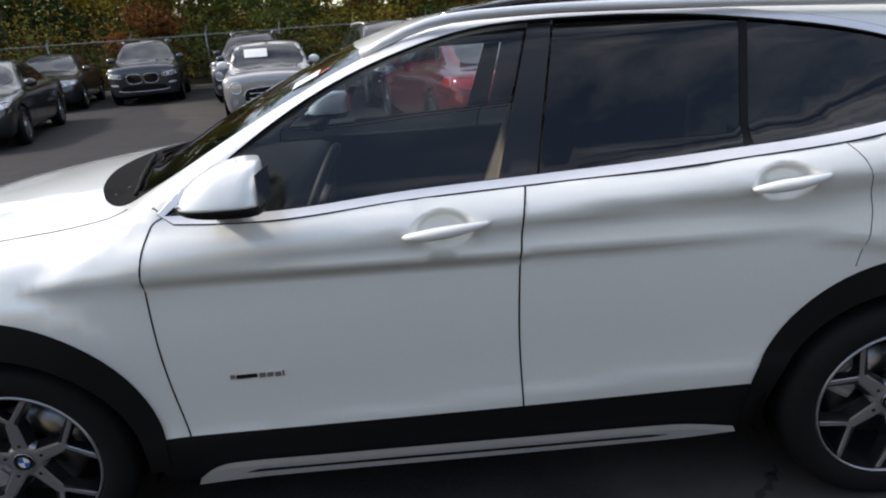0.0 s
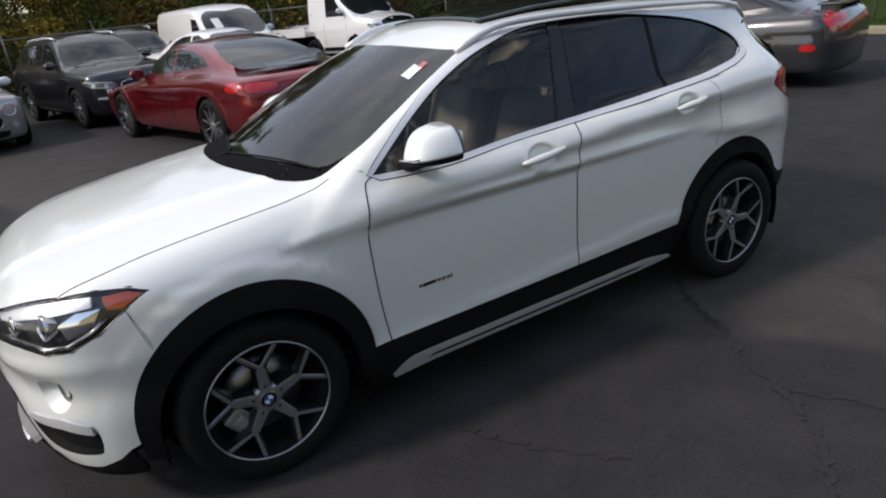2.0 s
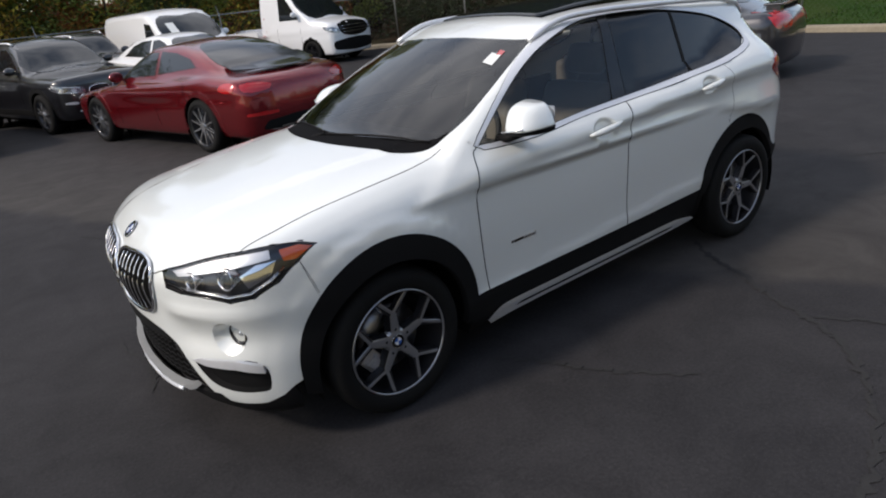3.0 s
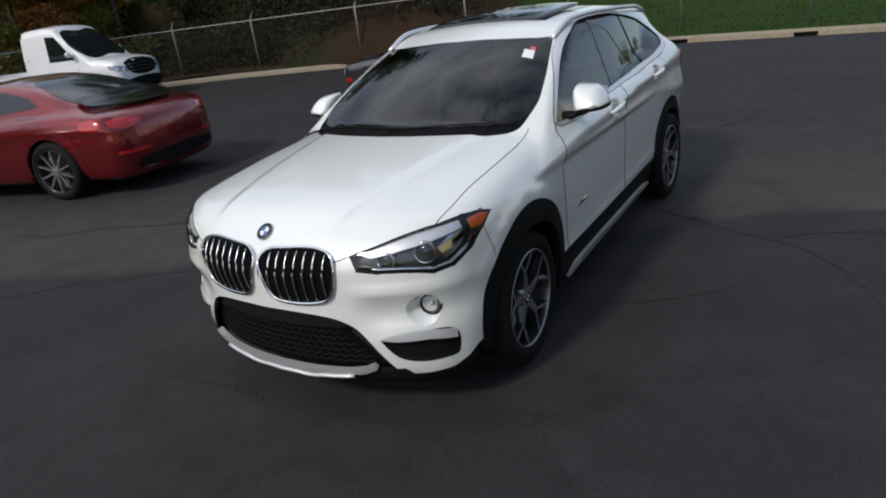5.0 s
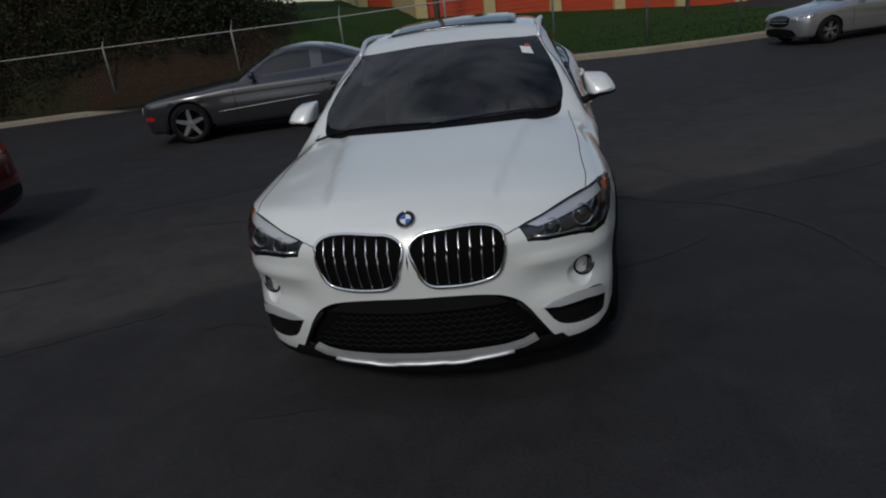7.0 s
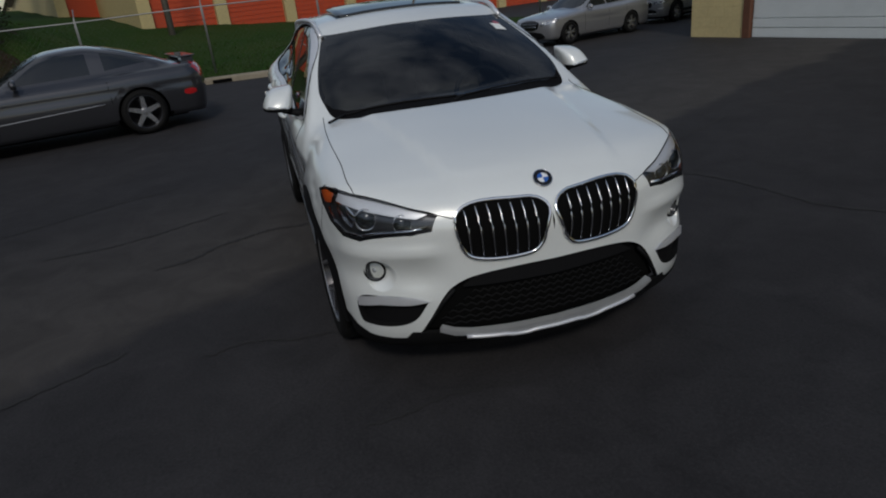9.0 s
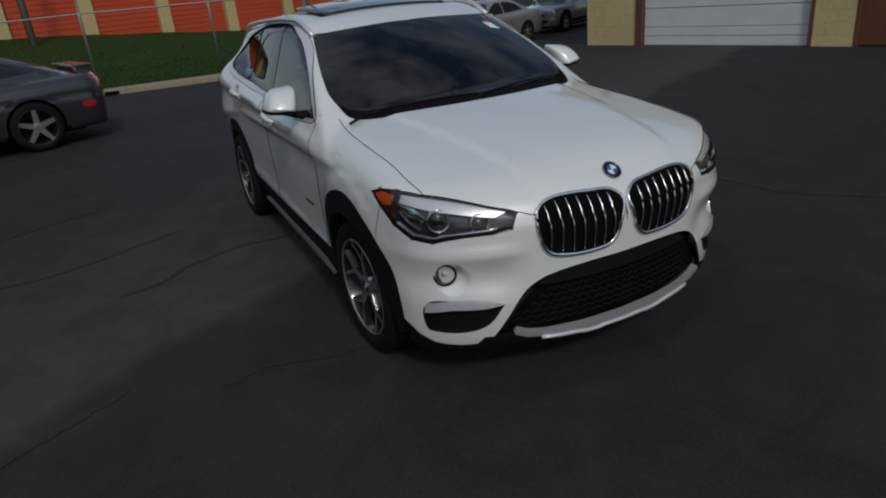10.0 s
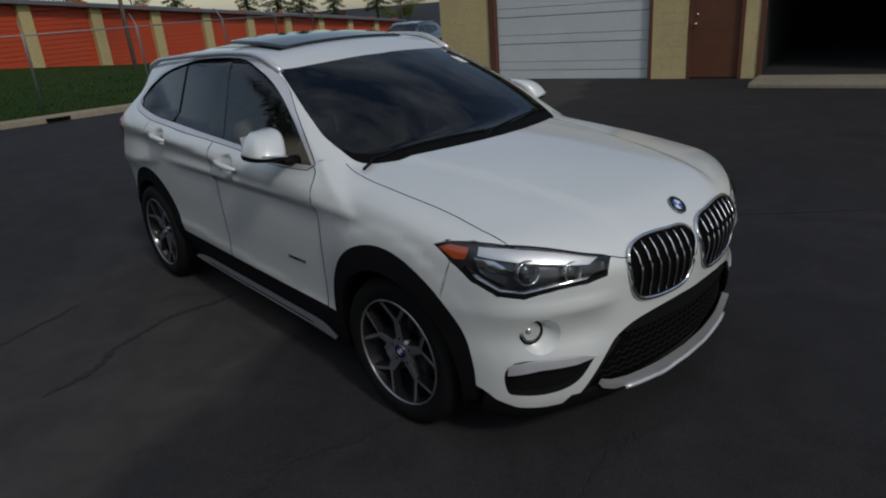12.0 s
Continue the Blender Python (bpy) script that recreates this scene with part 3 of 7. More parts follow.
def bank_z(x, y):
    """The grass beyond the kerb: it rises towards the sheds and the wood."""
    g = gz(x, y)
    base = 0.10 + g
    rise = max(0.0, x - 12.9)
    shed = 1.18 + 0.089 * (y - 4.7) if y < 7 else 1.38
    k = min(1.0, rise / 12.5)
    z = base * (1 - k) + max(-0.9, min(1.4, shed)) * k
    wood = max(0.0, (y - 4.8) * 1.25) * max(0.25, min(1.0, 1 - (x - 17) / 9)) * min(1.0, max(0.0, x - 12.4) / 1.6) if y > 4 and x > 12.4 else 0.0
    north = max(0.0, y - 20.2)
    return z + min(3.6, wood * 0.42) + min(3.0, north * 0.10) + 0.03 * math.sin(x * 1.7 + y) * (1 if x > 14 else 0)


def kerb_x(y):
    best = [p for p in KERB]
    for a, b in zip(best, best[1:]):
        if min(a[1], b[1]) <= y <= max(a[1], b[1]) and a[1] != b[1] and a[0] > 4:
            return a[0] + (b[0] - a[0]) * (y - a[1]) / (b[1] - a[1])
    return 15.2


# grass to the east, cut along the kerb
bm = bmesh.new()
rows = []
for y in steps((-40, -12, 4), (-12, 16.5, 0.75)):
    x0 = kerb_x(y) + 0.18 if y > -12 else 15.4
    rows.append([bm.verts.new((x, y, bank_z(x, y) + (0.02 if x == x0 else 0.03) - (1.6 if y > 6.2 + max(0, x - 12.7) * 0.4 else 0)))  for x in [x0 + (78 - x0) * (i / 34) ** 1.8 for i in range(35)]])
for a, b in zip(rows, rows[1:]):
    for i in range(34):
        bm.faces.new((a[i], a[i + 1], b[i + 1], b[i]))
grass = link("lawn", bm, GRASS)
tagged(grass, "green mown grass bank beyond the kerb", "grass", kind="structure")
# leaf litter under the wood to the north
bm = bmesh.new()
rows = []
for x in steps((-60, -16, 4), (-16, 8, 1.0), (8, 14, 0.4), (14, 44, 3)):
    def lo(x):
        if x < 0:
            return 19.8
        near = [p for p in KERB if abs(p[0] - x) < 1.0]
        return max(p[1] for p in near) + 0.2 if near and x < 12.0 else 4.6 + max(0, 12.3 - x) if x < 12.8 else 5.2 + (x - 12.8) * 0.4
    rows.append([bm.verts.new((x, y, bank_z(x, y) + 0.05 + 0.06 * math.sin(x * 2.1) * math.sin(y * 1.3))) for y in [lo(x) + (70 - lo(x)) * (i / 40) ** 1.7 for i in range(41)]])
for a, b in zip(rows, rows[1:]):
    for i in range(40):
        bm.faces.new((a[i], a[i + 1], b[i + 1], b[i]))
bmesh.ops.recalc_face_normals(bm, faces=bm.faces)
litter = link("woodland_floor", bm, LITTER)
tagged(litter, "brown leaf litter and weeds under the trees", "ground", kind="structure")

# ---- chain-link fence ----
FENCE = [(15.6, -9.6), (14.4, -7.6), (13.3, -5.5), (12.8, -3.2), (13.0, -0.95), (13.25, 1.8), (13.1, 4.6), (12.95, 7.6), (12.55, 11.2), (11.75, 14.9), (10.9, 17.8),
         (8.6, 19.5), (5.4, 20.2), (2.3, 20.2), (-0.1, 20.2), (-2.5, 20.2), (-4.93, 20.2), (-7.36, 20.2), (-9.84, 20.2), (-12.6, 20.2), (-15.2, 20.2), (-17.8, 20.2)]
FENCE_H = 1.62


def fence_z(x, y):
    return bank_z(x, y) if x > 12.5 and y < 4 else gz(x, y) + 0.08


def fence():
    root = thing("chain_link_fence", "galvanised chain-link fence with angled post tops", "fence")
    root["kind"] = "structure"
    n = len(FENCE)
    for i, (x, y) in enumerate(FENCE):
        a, b = FENCE[max(0, i - 1)], FENCE[min(n - 1, i + 1)]
        d = Vector((b[0] - a[0], b[1] - a[1])).normalized()
        out = Vector((d.y, -d.x))
        z = fence_z(x, y)
        bm = bmesh.new()
        tube(bm, [(x, y, z - 0.05), (x, y, z + FENCE_H), (x + out.x * 0.02, y + out.y * 0.02, z + FENCE_H + 0.03)], 0.027, seg=8)
        tube(bm, [(x, y, z + FENCE_H), (x + out.x * 0.24, y + out.y * 0.24, z + FENCE_H + 0.26)], 0.014, seg=6)
        part("post", bm, GALV, root)
    bm = bmesh.new()
    tube(bm, [(x, y, fence_z(x, y) + FENCE_H - 0.02) for x, y in FENCE], 0.018, seg=6)
    part("top_rail", bm, GALV, root)
    bm = bmesh.new()
    for (x0, y0), (x1, y1) in zip(FENCE, FENCE[1:]):
        ln = math.hypot(x1 - x0, y1 - y0)
        h = FENCE_H - 0.06
        k = int(ln / 0.12)
        for s in (1, -1):
            for i in range(-int(h / 0.12), k + 1):
                a0, a1 = i * 0.12, i * 0.12 + h
                c0, c1 = max(a0, 0), min(a1, ln)
                if c1 - c0 < 0.05:
                    continue
                q = []
                for c in (c0, c1):
                    u = c / ln
                    up = (c - a0) if s > 0 else h - (c - a0)
                    x, y = x0 + (x1 - x0) * u, y0 + (y1 - y0) * u
                    q.append((x, y, fence_z(x0, y0) * (1 - u) + fence_z(x1, y1) * u + 0.03 + up))
                tube(bm, q, 0.0011, seg=3, caps=False)
    ob = part("wire_mesh", bm, WIRE, root, "diamond wire mesh")
    ob["kind"] = "stuff"


fence()

# ---- workshop building ----
SHOP = Matrix.Translation((8.16, -8.25, 0)) @ Matrix.Rotation(math.atan2(-0.2505, -0.968), 4, "Z")
# in its own plane: x runs along the wall, y into the building (negative: towards the lot)


def shop():
    root = thing("workshop_building", "tan painted block workshop with a white roll-up door", "building", m=SHOP)
    root["kind"] = "structure"
    H = 4.4
    spans = ((0.0, 1.36, 0, H), (4.74, 5.44, 0, H), (6.36, 6.67, 0, H), (1.36, 4.74, 3.1, H), (5.44, 6.36, 2.1, H), (6.67, 10.4, 3.4, H), (10.4, 32.4, 0, H))
    for a, b, z0, z1 in spans:
        box("wall", (a, 0, z0, b, 0.2, z1), BLOCK_TAN, root)
    box("wall", (0.0, 0.2, 0, 0.229, 14, H), BLOCK_TAN, root)
    box("wall", (0.229, 13.8, 0, 32.4, 14, H), BLOCK_TAN, root)
    box("wall", (32.2, 0.2, 0, 32.4, 13.8, H), BLOCK_TAN, root)
    # inside of the open bay, its shade painted into walls and floor
    box("wall", (6.444, 0.2, 0, 6.589, 8, H), BAY_SHADE, root, "workshop partition darkened for the shade in the bay")
    box("wall", (10.4, 0.2, 0, 10.55, 8, H), BAY_SHADE, root, "workshop partition darkened for the shade in the bay")
    box("wall", (6.589, 8, 0, 10.4, 8.15, H), BAY_SHADE, root, "workshop partition darkened for the shade in the bay")
    box("floor", (6.63, 0.0, 0.0, 10.5, 8.0, 0.03), BAY_SHADE, root)
    box("roof", (-0.15, -0.35, H, 32.2, 14.2, H + 0.22), ROOF_GREY, root, "dark flat roof edge")
    # roll-up door of ribbed steel sections
    door = part("roll_up_door", _box_bm(1.4, 0.09, 0.0, 4.7, 0.12, 3.1), DOOR_WHITE, root, "white ribbed steel roll-up door", smooth=False)
    edges = [0.0] + [v for k in range(6) for v in (0.185 + 0.545 * k, 0.36 + 0.545 * k) if v < 3.08] + [3.08]
    for z0, z1 in zip(edges, edges[1:]):
        bm = bmesh.new()
        add_box(bm, 1.42, 0.058 if z1 - z0 < 0.2 else 0.066, z0 + 0.007, 4.68, 0.09, z1 - 0.007, bevel=0.006)
        part("panel", bm, DOOR_WHITE, door, smooth=False)
    box("door_jamb", (1.25, -0.03, 0, 1.4, 0.1, 3.14), TRIM_BROWN, root, "brown steel door jamb")
    box("door_jamb", (4.7, -0.02, 0, 4.765, 0.1, 3.14), TRIM_BROWN, root, "brown steel door jamb")
    box("door_head", (1.25, -0.03, 3.1, 4.765, 0.06, 3.24), TRIM_BROWN, root)
    box("door_jamb", (6.63, -0.02, 0, 6.71, 0.1, 3.44), TRIM_BROWN, root, "brown steel door jamb")
    # side door
    leaf = part("door_leaf", _box_bm(5.48, 0.05, 0.02, 6.32, 0.09, 2.06, 0.004), DOOR_BROWN, root, "brown painted steel door", smooth=False)
    box("door_jamb", (5.42, -0.01, 0, 5.48, 0.1, 2.12), DOOR_BROWN, root)
    box("door_jamb", (6.32, -0.01, 0, 6.382, 0.1, 2.12), DOOR_BROWN, root)
    box("door_head", (5.48, -0.01, 2.06, 6.32, 0.1, 2.12), DOOR_BROWN, root)
    bm = bmesh.new()
    spin_mesh(bm, [(0.0, -0.075), (0.022, -0.07), (0.030, -0.05), (0.022, -0.03), (0.012, -0.02), (0.012, 0.05)], seg=16, m=Matrix.Translation((5.56, 0.0, 0.98)))
    part("door_knob", bm, CHROME, leaf, "bright metal knob")
    bm = bmesh.new()
    spin_mesh(bm, [(0.0, 0.036), (0.026, 0.036), (0.026, 0.05)], seg=16, m=Matrix.Translation((5.56, 0.0, 1.14)))
    part("deadbolt", bm, CHROME, leaf)
    # concrete step before the dark bay
    bm = bmesh.new()
    add_box(bm, 6.68, -1.15, -0.05, 10.6, -0.05, 0.07, bevel=0.03)
    part("apron", bm, CONCRETE, root, "worn concrete apron", smooth=False)
    return root


def _box_bm(x0, y0, z0, x1, y1, z1, bevel=0.0):
    bm = bmesh.new()
    add_box(bm, x0, y0, z0, x1, y1, z1, bevel=bevel)
    return bm


SHOP_ROOT = shop()


def block_courses():
    """Painted blocks in running bond on the faces beside the doors, 3 mm proud of the joints."""
    shapes = {}
    rnd = random.Random(8)
    walls = [o for o in SHOP_ROOT.children if o.name.split(".")[0] == "wall"]
    for wall, (a, b) in zip(walls, ((0.0, 1.25), (4.76, 5.42), (6.38, 6.63))):
        for row in range(13):
            x = a - (0.2 if row % 2 else 0.0)
            while x < b - 0.02:
                x0, x1 = max(a, x), min(b, x + 0.4)
                x += 0.4
                ln = round(x1 - x0, 3)
                if ln < 0.03:
                    continue
                if ln not in shapes:
                    bm = bmesh.new()
                    add_box(bm, 0.002, -0.0045, 0.002, ln - 0.002, 0.01, 0.198, bevel=0.0025)
                    me = bpy.data.meshes.new("block")
                    bm.to_mesh(me)
                    bm.free()
                    me.materials.append(BLOCK_TAN)
                    shapes[ln] = me
                ob = new("block", shapes[ln])
                ob.parent = wall
                ob.location = (x0, rnd.uniform(-0.0015, 0.0015), 0.2 * row)

# ---- storage sheds ----
SHED_O, SHED_A = Vector((25.16, 4.67, 0)), -1.253


def shed(origin, turn, bays, label, base=0.0, slope=0.0, height=2.38, bay=3.05, deep=9.0, gable=0.5):
    m = Matrix.Translation(origin) @ Matrix.Rotation(turn, 4, "Z")
    root = thing("storage_building", label, "building", group="storage buildings", m=m)
    root["kind"] = "structure"
    long = bays * bay + 0.5
    tilt = math.tan(slope)
    # along +x, front towards -y
    for i in range(bays + 1):
        x = i * bay
        z = base - tilt * x
        box("pilaster", (x, -0.06, z - 0.4, x + 0.5, 0.25, z + height), YELLOW_TRIM, root)
        if i < bays:
            bm = bmesh.new()
            zz = z
            d = 0.0
            add_box(bm, x + 0.5, 0.16, z - 0.3, x + bay, 0.2, z + height - 0.28)
            k = 0
            while z + 0.02 + k * 0.19 < z + height - 0.45:
                add_box(bm, x + 0.52, 0.135, z + 0.02 + k * 0.19, x + bay - 0.02, 0.17, z + 0.18 + k * 0.19)
                k += 1
            part("roll_up_door", bm, ORANGE, root, "orange roll-up door", smooth=False)
            box("lintel", (x + 0.5, 0.0, z + height - 0.28, x + bay, 0.22, z + height), ORANGE, root)
    box("wall", (0, 0.25, base - 1.2, 0.2, deep, base + height), YELLOW_TRIM, root)
    box("wall", (long - 0.2, 0.25, base - 1.2 - tilt * long, long, deep, base + height - tilt * long), YELLOW_TRIM, root)
    box("wall", (0.2, deep - 0.2, base - 1.2 - tilt * long, long - 0.2, deep, base + height - tilt * long), YELLOW_TRIM, root)
    bm = bmesh.new()
    sec = [(-0.35, 0.0), (-0.35, 0.14), (deep / 2, gable + 0.14), (deep + 0.35, 0.14), (deep + 0.35, 0.0), (deep / 2, gable)]
    ends = []
    for x in (-0.25, long + 0.25):
        ends.append([bm.verts.new((x, y, base - tilt * x + height + z)) for y, z in sec])
    for k in range(6):
        bm.faces.new((ends[0][k], ends[0][(k + 1) % 6], ends[1][(k + 1) % 6], ends[1][k]))
    bmesh.ops.recalc_face_normals(bm, faces=bm.faces)
    part("roof", bm, ROOF_GREY, root, "grey ribbed metal roof", smooth=False)
    bm = bmesh.new()
    for x in (0.0, long):
        z = base - tilt * x + height
        a = [bm.verts.new((x, y, zz)) for y, zz in ((0.1, z), (deep, z), (deep / 2, z + gable))]
        bm.faces.new(a)
    part("gable", bm, YELLOW_TRIM, root, smooth=False)
    return root


shed(SHED_O, SHED_A, 12, "long cream storage building with orange roll-up doors", base=1.23, slope=math.atan(0.084))
shed(Vector((33.0, 9.2, 0)), SHED_A + 0.0, 1, "cream storage building with an orange door", base=1.0, deep=30, gable=1.0)
shed(Vector((50.0, 14.4, 0)), SHED_A + 0.0, 1, "distant cream storage building with an orange door", base=1.1, deep=30, gable=1.0)


def utility_pole(x, y, h, r):
    root = thing("utility_pole", "weathered wooden utility pole", "pole", group="utility poles", m=pose(x, y, bank_z(x, y) - 0.1))
    bm = bmesh.new()
    tube(bm, [(0, 0, 0), (0, 0, h * 0.5), (0.03, 0, h)], [r, r * 0.9, r * 0.75], seg=12)
    part("pole", bm, WOOD_POLE, root)
    bm = bmesh.new()
    add_box(bm, -0.06, -1.2, h - 0.8, 0.06, 1.2, h - 0.66)
    part("crossarm", bm, WOOD_POLE, root, smooth=False)


utility_pole(22.8, 3.4, 9.0, 0.12)
utility_pole(22.0, -6.0, 8.5, 0.075)

# ---- trees ----
def leaf_mesh(name, clumps, size, seed):
    """Small folded leaves scattered in uneven balls: clumps are (centre, spread, count)."""
    rng = np.random.default_rng(seed)
    quads = []
    for centre, spread, count in clumps:
        p = rng.normal(size=(count, 3))
        p *= (rng.uniform(0.1, 1, (count, 1)) ** 0.45) / np.linalg.norm(p, axis=1, keepdims=True)
        p = p * np.array(spread) + np.array(centre)
        s = size * rng.uniform(0.5, 1.3, (count, 1))
        a = rng.normal(size=(count, 3)) * (1, 1, 0.6)
        a /= np.linalg.norm(a, axis=1, keepdims=True)
        b = np.cross(a, rng.normal(size=(count, 3)))
        b /= np.linalg.norm(b, axis=1, keepdims=True)
        c = np.cross(a, b) * 0.35
        quads.append(np.stack([p - a * s, p + (b * 0.55 + c) * s, p + a * s, p + (c - b * 0.55) * s], 1))
    q = np.concatenate(quads)
    n = len(q)
    me = bpy.data.meshes.new(name)
    idx = np.arange(n)[:, None] * 4
    faces = np.concatenate([idx + (0, 1, 2), idx + (0, 2, 3)])
    me.from_pydata(q.reshape(-1, 3).tolist(), [], faces.tolist())
    return me


def leaf_part(name, clumps, size, seed, mat, parent=None):
    me = leaf_mesh(name, clumps, size, seed)
    me.materials.append(mat)
    ob = new(name, me)
    if parent:
        ob.parent = parent
    return ob


def tree(seed, height, leaf, label, crown=0.55, wide=0.28, leaves=11000, size=0.095, low=0.06):
    rnd = random.Random(seed)
    root = thing("tree", label, "tree", group="trees behind the fence")
    bm = bmesh.new()
    lean = Vector((rnd.uniform(-0.04, 0.04), rnd.uniform(-0.04, 0.04)))
    trunk = [(lean.x * z * height, lean.y * z * height + 0.06 * math.sin(z * 7 + seed), z * height - 0.3) for z in (0, 0.15, 0.35, 0.55, 0.75, 0.95)]
    r = height * 0.010
    tube(bm, trunk, [r * 1.3, r, r * 0.85, r * 0.65, r * 0.42, r * 0.15], seg=8)
    tips = []
    for i in range(17):
        h = rnd.uniform(low, 0.9) ** 1.15
        a = rnd.uniform(0, 2 * math.pi)
        ln = height * wide * (1.1 - 0.6 * abs(h - 0.5)) * rnd.uniform(0.6, 1.1)
        b = Vector((lean.x * h * height, lean.y * h * height, h * height - 0.3))
        mid = b + Vector((math.cos(a) * ln * 0.5, math.sin(a) * ln * 0.5, ln * 0.28))
        tip = b + Vector((math.cos(a) * ln, math.sin(a) * ln, ln * 0.45))
        tube(bm, [b, mid, tip], [r * 0.4, r * 0.25, r * 0.08], seg=5)
        tips += [mid, tip, (mid + tip) / 2]
    part("trunk", bm, BARK, root)
    clumps = []
    for t in tips:
        s = height * rnd.uniform(0.05, 0.11)
        clumps.append((tuple(t), (s * 1.25, s * 1.25, s * 0.85), leaves // len(tips)))
    leaf_part("crown", clumps, size, seed, leaf, root)
    return root


def conifer(seed, height, label):
    rnd = random.Random(seed)
    root = thing("tree", label, "tree", group="trees behind the fence")
    bm = bmesh.new()
    tube(bm, [(0, 0, -0.3), (0, 0, height * 0.5), (0, 0, height)], [height * 0.016, height * 0.01, 0.02], seg=7)
    part("trunk", bm, BARK, root)
    clumps = []
    for i in range(60):
        h = 0.12 + 0.86 * i / 60
        a = i * 2.4 + rnd.uniform(-0.3, 0.3)
        ln = height * 0.20 * (1 - h) ** 0.8 * rnd.uniform(0.7, 1.1) + 0.2
        for k in range(4):
            u = (k + 0.6) / 4
            clumps.append(((math.cos(a) * ln * u, math.sin(a) * ln * u, h * height - ln * u * 0.25), (0.35, 0.35, 0.22), 26))
    leaf_part("crown", clumps, 0.12, seed, LEAF_DARK, root)
    return root


TREES = [tree(11, 11, LEAF_GREEN, "tall green woodland tree"), tree(12, 9, LEAF_YELLOW, "yellowing autumn tree behind the fence"),
         tree(13, 12, LEAF_DARK, "tall dark green woodland tree"), tree(14, 7.5, LEAF_RUST, "rust-brown autumn tree behind the fence", wide=0.34),
         conifer(15, 11, "dark green conifer behind the fence")]
rnd = random.Random(4)
spots = []
for i in range(30):
    spots.append((-24 + i * 1.55 + rnd.uniform(-0.6, 0.6), 22.2 + rnd.uniform(0, 1.8)))
for i in range(24):
    spots.append((-28 + i * 2.3 + rnd.uniform(-0.8, 0.8), 26 + rnd.uniform(0, 3)))
for i in range(16):
    spots.append((-30 + i * 4 + rnd.uniform(-0.8, 0.8), 32 + rnd.uniform(0, 5)))
for i in range(9):
    spots.append((12.2 + i * 1.1 + rnd.uniform(-0.5, 0.5), 18.0 - i * 0.6 + rnd.uniform(0, 2)))
for i in range(8):
    spots.append((14 + i * 2.2, 15.5 + rnd.uniform(0, 4)))
for i in range(14):
    spots.append((62 + rnd.uniform(0, 22), -62 + i * 5.2 + rnd.uniform(-1.5, 1.5)))
used = set()
for x, y in spots:
    k = rnd.choice((0, 0, 0, 0, 1, 1, 2, 3) if x < 60 and y > 19 else (2, 2, 4, 2) if x < 60 else (2, 4, 4, 0))
    m = pose(x, y, bank_z(x, y) if x < 60 else -0.3, 0, 0, rnd.uniform(0, 360))
    sc = rnd.uniform(0.8, 1.25) if x >= 60 or y < 19 else rnd.uniform(0.58, 0.88)
    if k not in used:
        used.add(k)
        t = TREES[k]
        t.matrix_world = m
    else:
        t = copy_thing(TREES[k], m)
    t.scale = (sc, sc, sc)

# undergrowth along the fence
def thicket(name, mat, label, count, seed, area, size, high):
    rnd = random.Random(seed)
    clumps = []
    for _ in range(count):
        x, y = area(rnd)
        h = rnd.uniform(0.2, high)
        clumps.append(((x, y, bank_z(x, y) + h * 0.5), (0.55, 0.55, h * 0.6), 70))
    ob = leaf_part(name, clumps, size, seed, mat)
    return tagged(ob, label, "undergrowth", kind="stuff")


def north_area(rnd):
    return rnd.uniform(-22, 8), 21.0 + abs(rnd.gauss(0, 1.6))


def east_area(rnd):
    t = rnd.random()
    return 11.0 + 2.4 * t**0.6 + abs(rnd.gauss(0.4, 1.3)), 18.4 - t * 11.6 + abs(rnd.gauss(0.3, 1.2))


thicket("undergrowth", LEAF_DARK, "dark green brambles and shrubs behind the fence", 200, 21, north_area, 0.075, 3.2)
thicket("undergrowth", LEAF_RUST, "brown dead weeds behind the fence", 220, 22, north_area, 0.06, 2.4)
thicket("undergrowth", LEAF_GREEN, "green shrubs behind the fence", 380, 23, north_area, 0.075, 3.2)
thicket("undergrowth", LEAF_YELLOW, "yellow autumn shrubs behind the fence", 260, 24, north_area, 0.07, 3.4)
# the green growth on this bank has its shade painted into the leaves
thicket("undergrowth", LEAF_SHADE, "green shrubs on the bank, coloured darker for shade", 700, 25, east_area, 0.065, 2.0)
thicket("undergrowth", LEAF_BROWN, "brown dead weeds on the bank", 340, 26, east_area, 0.05, 0.9)
thicket("undergrowth", LEAF_SHADE, "green weeds on the bank, coloured darker for shade", 60, 27, east_area, 0.05, 0.9)

# grass blades near the kerb
def blades():
    rnd = random.Random(31)
    verts = []
    for _ in range(16000):
        y = rnd.uniform(-9, 8)
        x = kerb_x(y) + 0.25 + abs(rnd.gauss(0, 5.5))
        z = bank_z(x, y) + 0.03
        a = rnd.uniform(0, math.pi)
        w, h = rnd.uniform(0.008, 0.018), rnd.uniform(0.03, 0.07)
        d = Vector((math.cos(a), math.sin(a), 0))
        t = Vector((rnd.uniform(-0.05, 0.05), rnd.uniform(-0.05, 0.05), h))
        p = Vector((x, y, z))
        verts += [tuple(q) for q in (p - d * w, p + d * w, p + t)]
    me = bpy.data.meshes.new("grass_tufts")
    me.from_pydata(verts, [], [(i, i + 1, i + 2) for i in range(0, len(verts), 3)])
    me.materials.append(GRASS_BLADE)
    ob = new("grass_tufts", me)
    tagged(ob, "short green grass blades on the bank", "grass", kind="stuff")


blades()

block_courses()
